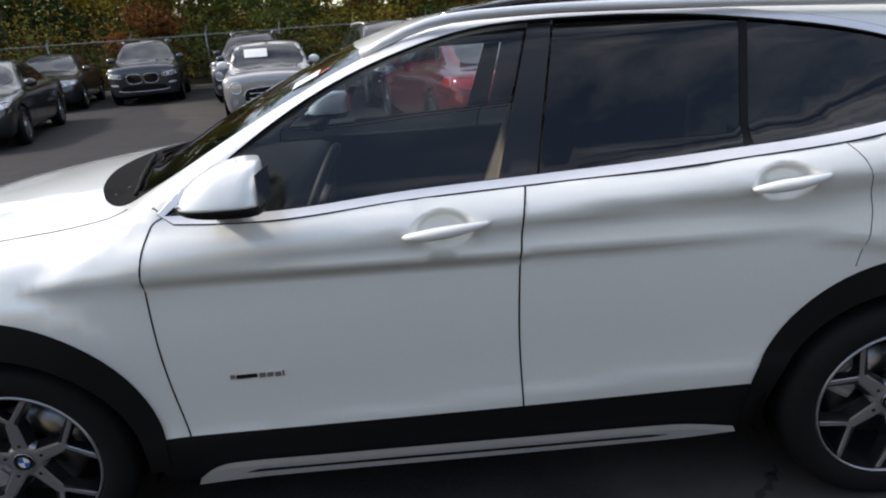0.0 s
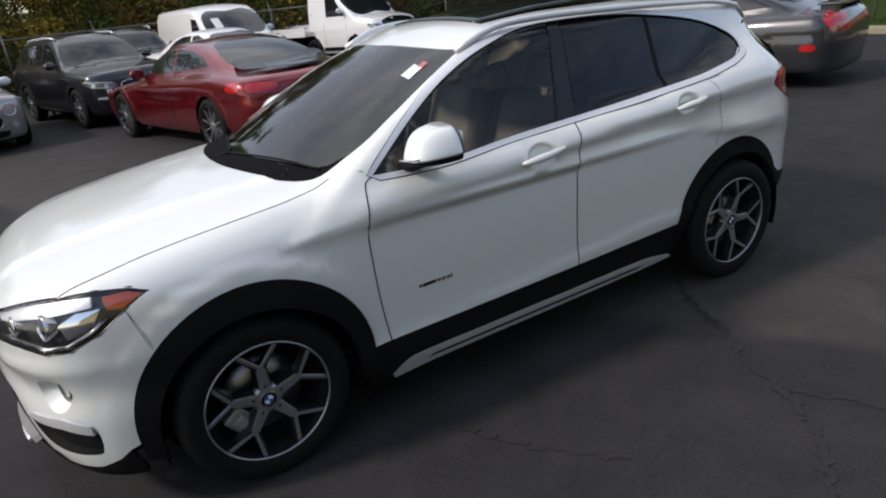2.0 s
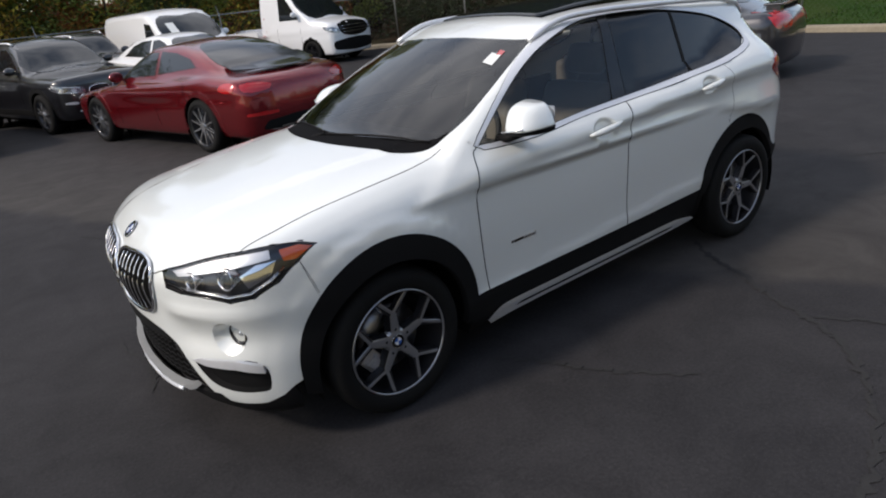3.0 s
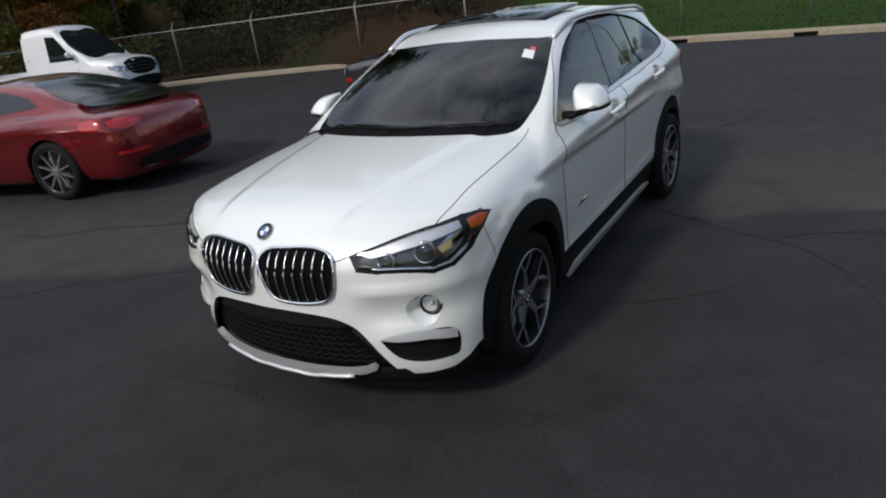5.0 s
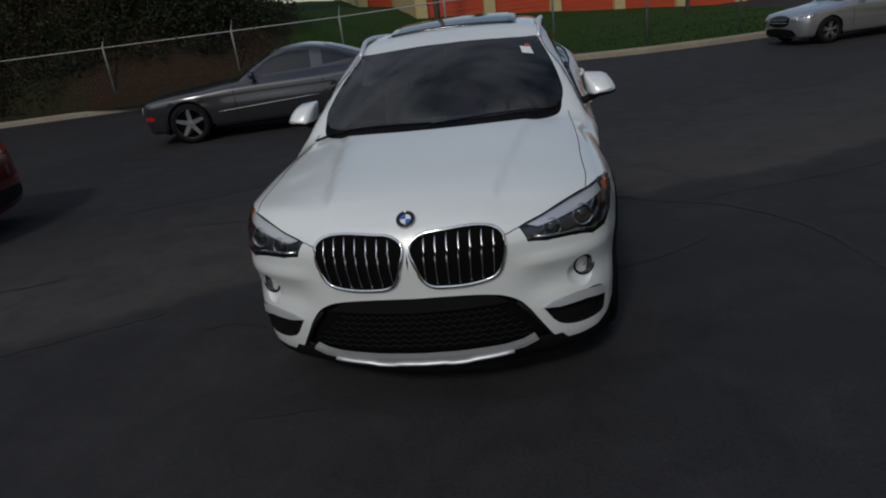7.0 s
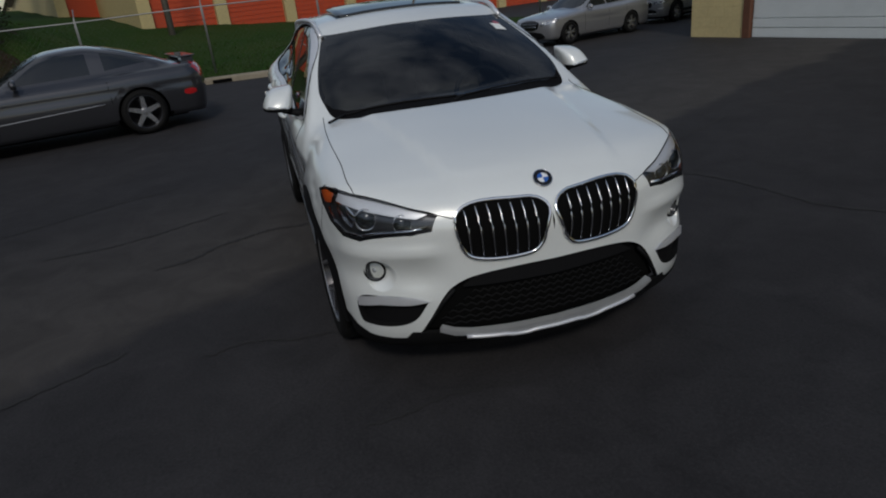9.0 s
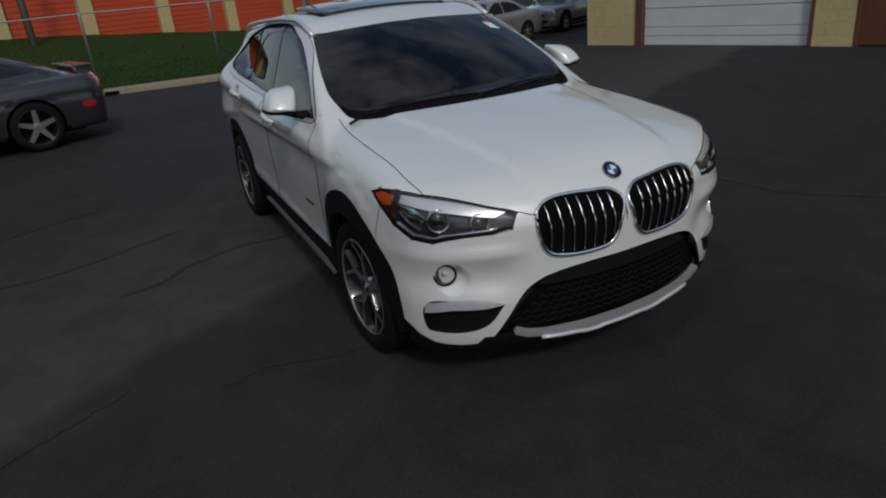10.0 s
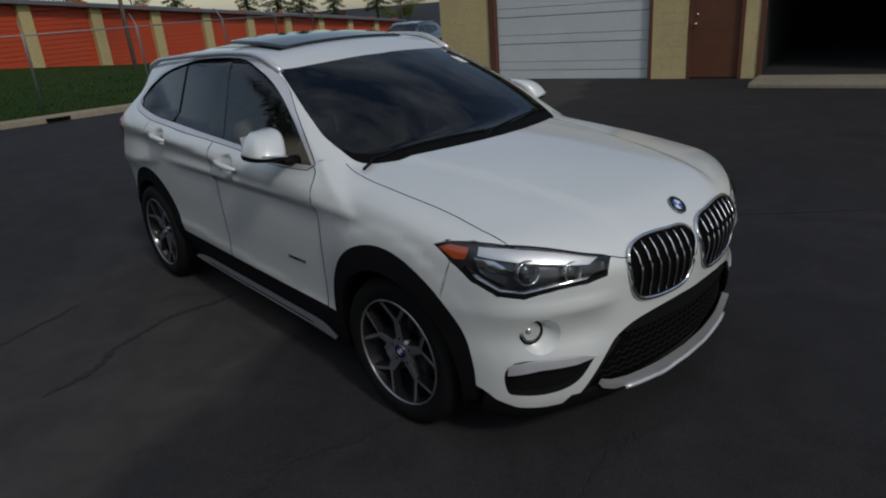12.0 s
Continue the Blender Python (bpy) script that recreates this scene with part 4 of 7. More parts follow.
# ---- the other parked cars ----
def car_solid(s):
    """The body of a car as a solid: nose at -x, mid-wheelbase at the origin."""
    hw = s["wide"] / 2
    x0, x1 = -s["base"] / 2 - s["nose"], s["base"] / 2 + s["tail"]
    P = curve1([x0, x0 + 0.5, -s["base"] / 2 + 0.1, 0, s["base"] / 2, x1 - 0.45, x1], [hw * 0.93, hw * 0.97, hw, hw * 0.985, hw, hw * 0.97, hw * 0.92])
    deck = curve1(*zip(*s["deck"]))
    roof = curve1(*zip(*s["roof"]))
    belt = s["belt"]
    inset = curve1([0.15, 0.3, 0.45, 0.62, 0.72, 0.8, 0.95, 1.15], [0.10, 0.035, 0.012, 0.0, 0.004, 0.0, 0.03, 0.09])
    prof = curve1([0.1, 0.3, 0.5, 0.65, 0.85, 1.1], s.get("face", [0.14, 0.03, 0.0, 0.01, 0.06, 0.2]))
    bow = s.get("bow", 0.26)
    k = belt / 0.95

    def G(x, y, z):
        a = np.abs(y)
        low = smax(a - P(x) + inset(z / k), z - deck(x) + 0.07 * (a / hw) ** 2.5, 0.10)
        low = smax(low, x0 + bow * (a / hw) ** 3.5 + prof(z / k) - x, 0.13)
        low = smax(low, x - x1 + 0.22 * (a / hw) ** 3 + prof(z / k) * 0.7, 0.14)
        low = smax(low, s.get("clear", 0.2) - z, 0.05)
        up = smax(a - (hw - s["in"] - s["tumble"] * (z - belt) - 0.03 * ((x - s["mid"]) / 1.4) ** 2), z - roof(x) + s.get("crown", 0.10) * (a / hw) ** 2, 0.10)
        up = smax(up, belt - 0.25 - z, 0.03)
        up = np.maximum(up, np.maximum(s["roof"][0][0] + 0.02 - x, x - s["roof"][-1][0] + 0.02))
        return smin(low, up, 0.03)
    return G


def car_shell(G, s, mat, parent):
    """The body as one skin with open wheel arches."""
    x0, x1 = -s["base"] / 2 - s["nose"], s["base"] / 2 + s["tail"]
    xs = x0 + (x1 - x0) * (0.5 - 0.5 * np.cos(np.linspace(0.035, math.pi - 0.035, 112))) * 1.0
    zc, n = 0.55 * s["belt"] / 0.95, 80
    ang = np.linspace(-math.pi / 2, 1.5 * math.pi, n, endpoint=False)
    way = np.stack([0 * ang, np.cos(ang), np.sin(ang)], -1)
    C = np.repeat(np.stack([xs, 0 * xs, 0 * xs + zc], -1), n, axis=0)
    W = np.tile(way, (len(xs), 1))
    P, ok = shoot(G, C + W * 1.9, -W, 1.9)
    verts, rows = [], []
    for i in range(len(xs)):
        if ok[i * n : i * n + n].all():
            rows.append(range(len(verts), len(verts) + n))
            verts += [tuple(p) for p in P[i * n : i * n + n]]
    V = np.array(verts)
    N = normals_of(G, V)
    faces = []
    hubs = [(-s["base"] / 2, s["wheel"]), (s["base"] / 2, s["wheel"])]
    cut = s["wheel"] + 0.065
    for a, b in zip(rows, rows[1:]):
        for i in range(n):
            q = (a[i], a[(i + 1) % n], b[(i + 1) % n], b[i])
            c = V[list(q)].mean(0)
            if abs(c[1]) > s["wide"] * 0.30 and any(math.hypot(c[0] - hx, c[2] - hz) < cut for hx, hz in hubs):
                continue
            faces.append(q)
    faces += [tuple(rows[0])[::-1], tuple(rows[-1])]
    me = bpy.data.meshes.new("body")
    me.from_pydata(verts, [], faces)
    me.update()
    me.materials.append(mat)
    for p in me.polygons:
        p.use_smooth = True
    mid = me.polygons[len(me.polygons) // 2]
    if Vector(mid.normal).dot(Vector(N[mid.vertices[0]])) < 0:
        me.flip_normals()
    me.normals_split_custom_set_from_vertices([tuple(q) for q in N])
    ob = new("body", me)
    ob.parent = parent
    return ob


def circle(cx, cz, r, a0=0.0, a1=360.0, n=40):
    return [(cx + r * math.cos(radians(a0 + (a1 - a0) * i / n)), cz + r * math.sin(radians(a0 + (a1 - a0) * i / n))) for i in range(n + (a1 - a0 < 360))]


def ring_outline(cx, cz, r0, r1, a0, a1, n=30):
    return circle(cx, cz, r1, a0, a1, n) + circle(cx, cz, r0, a0, a1, n)[::-1]


def far_wheel(parent, x, y, s, style, mat, out):
    """Tyre, rim and spokes of a parked car; out is -1 on its left side."""
    r, rim = s["wheel"], s["wheel"] * s.get("rim", 0.70)
    m = Matrix.Translation((x, y, r))
    bm = bmesh.new()
    w = 0.20
    prof = [(rim, 0.0), (rim + 0.01, -0.012), (r - 0.05, -0.012), (r - 0.012, 0.012), (r, 0.04), (r, w - 0.03), (r - 0.03, w), (rim, w)]
    spin_mesh(bm, [(a, -out * b) for a, b in prof], seg=40, m=m)
    bmesh.ops.recalc_face_normals(bm, faces=bm.faces)
    wheel = part("wheel", bm, RUBBER, parent, "black tyre on a light alloy rim")
    bm = bmesh.new()
    spin_mesh(bm, [(a, -out * b) for a, b in ((rim, 0.0), (rim - 0.012, -0.004), (rim - 0.022, 0.006), (rim - 0.03, 0.05), (rim - 0.04, 0.15), (0.02, 0.15))], seg=40, m=m)
    bmesh.ops.recalc_face_normals(bm, faces=bm.faces)
    part("rim", bm, RIM_DARK, wheel)
    count, w0, w1, split = {"five": (5, 0.080, 0.050, 0), "ten": (10, 0.022, 0.014, 0), "twin": (5, 0.05, 0.018, 11), "dark": (5, 0.05, 0.02, 12)}[style]
    bm = bmesh.new()
    for i in range(count):
        for sgn in ((0,) if not split else (-1, 1)):
            t = radians(90 + 360 * i / count)
            t1 = t + radians(split * sgn)
            d = []
            for q, rr, ww, dep in ((t, 0.03, w0, 0.01), (t1, rim - 0.012, w1, 0.004)):
                c, sn = math.cos(q), math.sin(q)
                for k in (-1, 1):
                    d.append(Vector((rr * c - k * ww / 2 * sn, -out * dep, rr * sn + k * ww / 2 * c)))
            top = [bm.verts.new(m @ p) for p in d]
            low = [bm.verts.new(m @ (p + Vector((0, -out * 0.05, 0)))) for p in d]
            for f in ((0, 1, 3, 2),):
                bm.faces.new([top[j] for j in f])
                bm.faces.new([low[j] for j in f[::-1]])
            for j, k in ((0, 1), (1, 3), (3, 2), (2, 0)):
                bm.faces.new((top[j], low[j], low[k], top[k]))
    spin_mesh(bm, [(0.0, -out * -0.002), (0.05, 0.0), (0.06, -out * 0.03)], seg=20, m=m)
    bmesh.ops.recalc_face_normals(bm, faces=bm.faces)
    part("spokes", bm, RIM_DARK if style == "dark" else mat, wheel, smooth=False)


def parked(label, s, m, paint, category="car"):
    """A parked car with body, glass, lamps, mirrors and wheels."""
    root = thing("parked_" + s["kind"], label, category, group="parked cars", m=m)
    G = car_solid(s)
    car_shell(G, s, paint, root)
    hb, r, hw = s["base"] / 2, s["wheel"], s["wide"] / 2
    st = 0.07
    for side, sg in (("left", -1), ("right", 1)):
        for hx in (-hb, hb):
            skin("arch_trim", G, ring_outline(hx, r, r + 0.035, r + s.get("arch", 0.12), -8, 188), side, BLACK_PLASTIC if s.get("clad") else paint, root, step=st, lift=0.004, thick=0.02)
            bm = bmesh.new()
            spin_mesh(bm, [(r + 0.06, sg * hw * 0.97), (r + 0.06, sg * (hw - 0.32)), (0.01, sg * (hw - 0.32))], seg=32, m=Matrix.Translation((hx, 0, r)))
            for f in [f for f in bm.faces if f.calc_center_median().z < 0.18]:
                bm.faces.remove(f)
            part("wheel_well", bm, DARK_GAP, root)
        for win in s["windows"]:
            skin("side_window", G, smooth_loop(win, per=4, sharp=range(len(win))), side, s.get("glass", FAR_GLASS), root, step=st, lift=0.005, thick=0.006)
        if s.get("clad"):
            skin("sill", G, [(-hb + r + 0.1, 0.33), (hb - r - 0.1, 0.33), (hb - r - 0.1, 0.44), (-hb + r + 0.1, 0.44)], side, BLACK_PLASTIC, root, step=st, lift=0.006)
        for name, pts, view, mat in s["lamps"]:
            if view == "corner":  # places behind the foremost point, at the side, up
                v = "front_" + side
                lens = skin(name, G, smooth_loop(seen_from([(a - hb - s["nose"], sg * b, c) for a, b, c in pts], v), per=4), v, LAMP_BUCKET_FAR, root, step=0.05, lift=0.005, thick=0.01)
                mid = np.mean(np.array(pts), 0)
                bead("light_strip", G, seen_from([(a - hb - s["nose"], sg * b, c) for a, b, c in [tuple(np.array(p) * 0.86 + mid * 0.14) for p in pts]], v), v, 0.011, LAMP_CLEAR, lens, lift=0.008)
                for u in (0.28, 0.66):
                    pa, pb = np.array(pts[0]), np.array(pts[len(pts) // 2])
                    ends = (np.array(pts[0]) + np.array(pts[-1])) / 2, (np.array(pts[len(pts) // 2 - 1]) + np.array(pts[len(pts) // 2])) / 2
                    c3 = ends[0] * (1 - u) + ends[1] * u
                    h, z = seen_from([(c3[0] - hb - s["nose"], sg * c3[1], c3[2])], v)[0]
                    skin("projector", G, circle(h, z, s.get("eye", 0.036), n=14), v, LAMP_CLEAR, lens, step=0.03, lift=0.010, thick=0.004)
                continue
            q = pts if sg < 0 else [((-a, b) if view != "side" else (a, b)) for a, b in pts]
            skin(name, G, smooth_loop(q, per=4), view if view != "side" else side, mat, root, step=0.05, lift=0.006, thick=0.01)
        # doors and handle lines
        for x in s["shuts"]:
            skin("shut_line", G, [(x - 0.005, 0.34), (x + 0.005, 0.34), (x + 0.005, s["belt"] - 0.02), (x - 0.005, s["belt"] - 0.02)], side, DARK_GAP, root, step=0.08, lift=0.002, thick=0)
        mx, mz = s["mirror"]
        yy = float(on_solid(G, [(mx, mz - 0.04)], side)[0][1])
        bm = bmesh.new()
        bmesh.ops.create_uvsphere(bm, u_segments=14, v_segments=10, radius=1, matrix=Matrix.Translation((mx, yy + sg * 0.13, mz)) @ Matrix.Diagonal((0.06, 0.11, 0.075, 1)))
        for v in bm.verts:
            v.co.x = min(v.co.x, mx + 0.035)
        tube(bm, [(mx, yy - sg * 0.02, mz - 0.06), (mx, yy + sg * 0.1, mz - 0.03)], 0.022, seg=6)
        part("mirror", bm, paint if not s.get("mirror_white") else STICKER, root)
        for hx in (-hb, hb):
            far_wheel(root, hx, sg * (hw - 0.015), s, s["rims"], RIM_SILVER, sg)
    for name, pts, view, mat, lift in s["faces"]:
        skin(name, G, smooth_loop(pts, per=4, sharp=range(len(pts)) if len(pts) > 6 else ()), view, mat, root, step=st, lift=lift, thick=0.008)
    if s.get("slats"):
        y0, y1, z0, z1, k = s["slats"]
        for i in range(k):
            z = z0 + (z1 - z0) * (i + 0.5) / k
            bead("grille_bar", G, [(y0 + (y1 - y0) * j / 12, z) for j in range(13)], "front", 0.008, CHROME, root, lift=0.012, closed=False)
    for loop in s.get("frames", ()):
        bead("grille_frame", G, smooth_loop(loop, per=4), "front", 0.008, CHROME, root, "chrome grille surround", lift=0.010)
    if s.get("rails"):
        for sg in (-1, 1):
            bm = bmesh.new()
            rail = [on_solid(G, [(-0.1 + 1.7 * i / 14, sg * (0.56 + 0.03 * math.sin(math.pi * i / 14)))], "top", 0.012 + 0.03 * math.sin(math.pi * i / 14) ** 0.3)[0] for i in range(15)]
            tube(bm, [tuple(p) for p in rail], 0.018, seg=8)
            part("roof_rail", bm, SATIN, root, "silver roof rail")
    if s.get("skid"):
        bead("skid_bar", G, s["skid"], "front", 0.010, SATIN, root, "silver lower bumper bar", lift=0.010, closed=False)
    box("underbody", (-hb - s["nose"] * 0.6, -hw + 0.28, 0.17, hb + s["tail"] * 0.6, hw - 0.28, 0.5), DARK_GAP, root)
    return root


def windscreen(w0, w1, z0, z1):
    return [(-w0, z0), (0, z0 - 0.02), (w0, z0), (w1, z1), (0, z1 + 0.03), (-w1, z1)]


LAMP_BUCKET_FAR = material("far_lamp_bucket", (0.30, 0.31, 0.33), rough=0.2, metal=0.8)
SUV = dict(kind="suv", base=2.81, nose=0.86, tail=0.98, wide=1.88, wheel=0.365, belt=1.06, tumble=0.42, mid=0.35, clad=True, arch=0.11, clear=0.24, rims="twin",
           rails=True, bow=0.20, face=[0.12, 0.02, 0.0, 0.0, 0.02, 0.10], skid=[(-0.62, 0.40), (-0.5, 0.37), (0, 0.355), (0.5, 0.37), (0.62, 0.40)],
           deck=[(-2.3, 0.97), (-2.2, 0.99), (-2.0, 1.01), (-1.2, 1.07), (-0.8, 1.10), (1.0, 1.16), (2.4, 1.14)],
           roof=[(-1.15, 1.0), (-0.95, 1.09), (-0.3, 1.54), (0.0, 1.635), (0.6, 1.67), (1.5, 1.62), (1.95, 1.54), (2.25, 1.25), (2.38, 1.0)],
           windows=[[(-0.62, 1.12), (0.28, 1.14), (0.28, 1.52), (0.05, 1.52), (-0.2, 1.42)], [(0.36, 1.14), (1.12, 1.17), (1.12, 1.48), (0.36, 1.52)], [(1.2, 1.18), (1.75, 1.26), (1.55, 1.43), (1.2, 1.47)]],
           shuts=(-0.72, 0.32, 1.3), mirror=(-0.58, 1.14),
           lamps=[("headlight", [(0.03, 0.46, 0.70), (0.08, 0.66, 0.71), (0.20, 0.80, 0.74), (0.42, 0.90, 0.84), (0.32, 0.87, 0.86), (0.14, 0.70, 0.83), (0.05, 0.46, 0.79)], "corner", None), ("fog_bar", [(-0.62, 0.52), (-0.80, 0.54), (-0.80, 0.565), (-0.62, 0.555)], "front", SATIN), ("tail_light", [(-0.9, 0.9), (-0.55, 0.92), (-0.55, 1.06), (-0.9, 1.08)], "rear", LAMP_RED)],
           faces=[("windscreen", windscreen(0.70, 0.60, 1.13, 1.555), "front", FAR_GLASS, 0.006), ("rear_window", windscreen(0.62, 0.5, 1.18, 1.44), "rear", FAR_GLASS, 0.006),
                  ("grille", [(-0.06, 0.58), (-0.32, 0.57), (-0.39, 0.68), (-0.35, 0.78), (-0.06, 0.78), (-0.03, 0.68)], "front", GLOSS_BLACK, 0.008), ("grille", [(0.06, 0.58), (0.32, 0.57), (0.39, 0.68), (0.35, 0.78), (0.06, 0.78), (0.03, 0.68)], "front", GLOSS_BLACK, 0.008),
                  ("lower_grille", [(-0.58, 0.36), (-0.48, 0.50), (0.48, 0.50), (0.58, 0.36)], "front", BLACK_PLASTIC, 0.006)], slats=None,
           frames=[[(sg * y, z) for y, z in ((0.06, 0.58), (0.32, 0.57), (0.39, 0.68), (0.35, 0.78), (0.06, 0.78), (0.03, 0.68))] for sg in (-1, 1)])
SUV["in"] = 0.10
SEDAN = dict(kind="sedan", base=2.85, nose=0.86, tail=1.08, wide=1.85, wheel=0.335, belt=0.93, tumble=0.50, mid=0.25, rims="twin",
             deck=[(-2.3, 0.62), (-2.15, 0.76), (-1.9, 0.84), (-1.2, 0.94), (-0.8, 0.98), (0.9, 1.0), (1.7, 1.06), (2.3, 1.04), (2.5, 0.98)],
             roof=[(-1.1, 0.86), (-0.85, 0.97), (-0.2, 1.33), (0.1, 1.42), (0.5, 1.44), (1.0, 1.38), (1.55, 1.16), (1.95, 0.95)],
             windows=[[(-0.55, 0.98), (0.30, 1.0), (0.30, 1.33), (0.1, 1.34), (-0.1, 1.27)], [(0.37, 1.0), (1.3, 1.05), (1.0, 1.25), (0.7, 1.33), (0.37, 1.34)]],
             shuts=(-0.72, 0.33, 1.12), mirror=(-0.5, 1.0),
             lamps=[("headlight", [(0.05, 0.48, 0.63), (0.12, 0.66, 0.64), (0.24, 0.80, 0.68), (0.46, 0.88, 0.76), (0.34, 0.82, 0.78), (0.18, 0.66, 0.76), (0.08, 0.48, 0.72)], "corner", None), ("tail_light", [(-0.86, 0.82), (-0.48, 0.82), (-0.48, 0.94), (-0.86, 0.96)], "rear", LAMP_RED)],
             faces=[("windscreen", windscreen(0.64, 0.52, 1.03, 1.30), "front", FAR_GLASS, 0.006), ("rear_window", windscreen(0.60, 0.5, 1.13, 1.32), "rear", FAR_GLASS, 0.006),
                    ("grille", [(-0.34, 0.52), (-0.38, 0.72), (0.38, 0.72), (0.34, 0.52)], "front", GLOSS_BLACK, 0.008),
                    ("lower_grille", [(-0.6, 0.26), (-0.5, 0.42), (0.5, 0.42), (0.6, 0.26)], "front", BLACK_PLASTIC, 0.006)], slats=(-0.32, 0.32, 0.55, 0.70, 2))
SEDAN["in"] = 0.12


def variant(s, **kw):
    d = dict(s)
    d.update(kw)
    return d


COUPE = variant(SEDAN, kind="coupe", rim=0.75, base=2.72, nose=0.84, tail=1.08, wide=1.88, wheel=0.335, belt=0.86, rims="five", mid=0.5, tumble=0.52,
                bow=0.16, face=[0.14, 0.05, 0.02, 0.0, 0.02, 0.16],
                deck=[(-2.25, 0.69), (-2.1, 0.77), (-1.85, 0.82), (-1.0, 0.90), (-0.6, 0.93), (0.9, 0.95), (1.6, 0.98), (2.2, 0.98), (2.5, 0.96)],
                roof=[(-0.85, 0.82), (-0.55, 0.94), (0.05, 1.26), (0.35, 1.345), (0.7, 1.36), (1.1, 1.30), (1.75, 1.08), (2.15, 0.91)],
                windows=[[(-0.28, 0.95), (0.78, 0.97), (0.78, 1.25), (0.4, 1.27), (0.10, 1.19)], [(0.98, 0.99), (1.55, 1.04), (1.25, 1.17), (0.98, 1.24)]],
                shuts=(-0.55, 0.95), mirror=(-0.2, 0.98),
                faces=[("windscreen", windscreen(0.62, 0.52, 1.05, 1.26), "front", FAR_GLASS, 0.006), ("rear_window", windscreen(0.55, 0.48, 1.10, 1.27), "rear", FAR_GLASS, 0.006),
                       ("grille", [(-0.6, 0.52), (-0.6, 0.66), (0.6, 0.66), (0.6, 0.52)], "front", GLOSS_BLACK, 0.006)],
                slats=None,
                lamps=[("headlight", circle(-0.68, 0.60, 0.075, n=14), "front", LAMP_CLEAR), ("tail_light", [(-0.80, 0.74), (-0.69, 0.74), (-0.69, 0.93), (-0.80, 0.93)], "rear", LAMP_RED), ("tail_light", [(-0.66, 0.74), (-0.56, 0.74), (-0.56, 0.93), (-0.66, 0.93)], "rear", LAMP_RED), ("tail_light", [(-0.53, 0.74), (-0.43, 0.74), (-0.43, 0.93), (-0.53, 0.93)], "rear", LAMP_RED),
                       ("marker", [(-2.07, 0.46), (-1.93, 0.46), (-1.93, 0.51), (-2.07, 0.51)], "side", LAMP_RED), ("marker", [(2.0, 0.50), (2.16, 0.50), (2.16, 0.56), (2.0, 0.56)], "side", LAMP_RED)])
HATCHBACK = variant(SEDAN, kind="fastback", base=2.92, nose=0.93, tail=1.12, wide=1.93, wheel=0.36, belt=0.95, rims="ten", rim=0.76, mid=0.3, tumble=0.5,
                    deck=[(-2.45, 0.58), (-2.3, 0.70), (-2.0, 0.80), (-1.4, 0.87), (-0.9, 0.93), (0.9, 1.02), (1.6, 1.06), (2.2, 1.0), (2.55, 0.92)],
                    roof=[(-1.15, 0.82), (-0.9, 0.94), (-0.2, 1.30), (0.15, 1.40), (0.55, 1.42), (1.1, 1.35), (1.8, 1.12), (2.3, 0.90)],
                    windows=[[(-0.62, 0.98), (0.33, 1.02), (0.33, 1.31), (0.1, 1.31), (-0.15, 1.24)], [(0.41, 1.03), (1.32, 1.10), (1.15, 1.21), (0.8, 1.29), (0.41, 1.32)]],
                    glass=FAR_GLASS, shuts=(-0.75, 0.37, 1.2), mirror=(-0.55, 1.02), slats=None,
                    faces=[("windscreen", windscreen(0.66, 0.54, 1.00, 1.28), "front", FAR_GLASS, 0.006), ("rear_window", windscreen(0.62, 0.48, 1.08, 1.33), "rear", FAR_GLASS, 0.006),
                           ("spoiler", [(-0.66, 1.0), (0.66, 1.0), (0.62, 1.10), (-0.62, 1.10)], "rear", GLOSS_BLACK, 0.05),
                           ("diffuser", [(-0.70, 0.31), (0.70, 0.31), (0.62, 0.42), (-0.62, 0.42)], "rear", BLACK_PLASTIC, 0.008)],
                    lamps=[("headlight", [(0.10, 0.52, 0.60), (0.20, 0.72, 0.62), (0.42, 0.86, 0.70), (0.36, 0.82, 0.74), (0.22, 0.64, 0.72)], "corner", None), ("tail_light", [(-0.84, 0.80), (-0.56, 0.80), (-0.50, 0.86), (-0.84, 0.89)], "rear", LAMP_RED),
                           ("tail_light_wrap", [(2.0, 0.83), (2.25, 0.81), (2.25, 0.90), (2.05, 0.90)], "side", LAMP_RED),
                           ("exhaust", [(-0.62, 0.30), (-0.44, 0.30), (-0.44, 0.37), (-0.62, 0.37)], "rear", CHROME), ("reflector", [(-0.86, 0.50), (-0.5, 0.50), (-0.5, 0.53), (-0.86, 0.53)], "rear", LAMP_RED)])
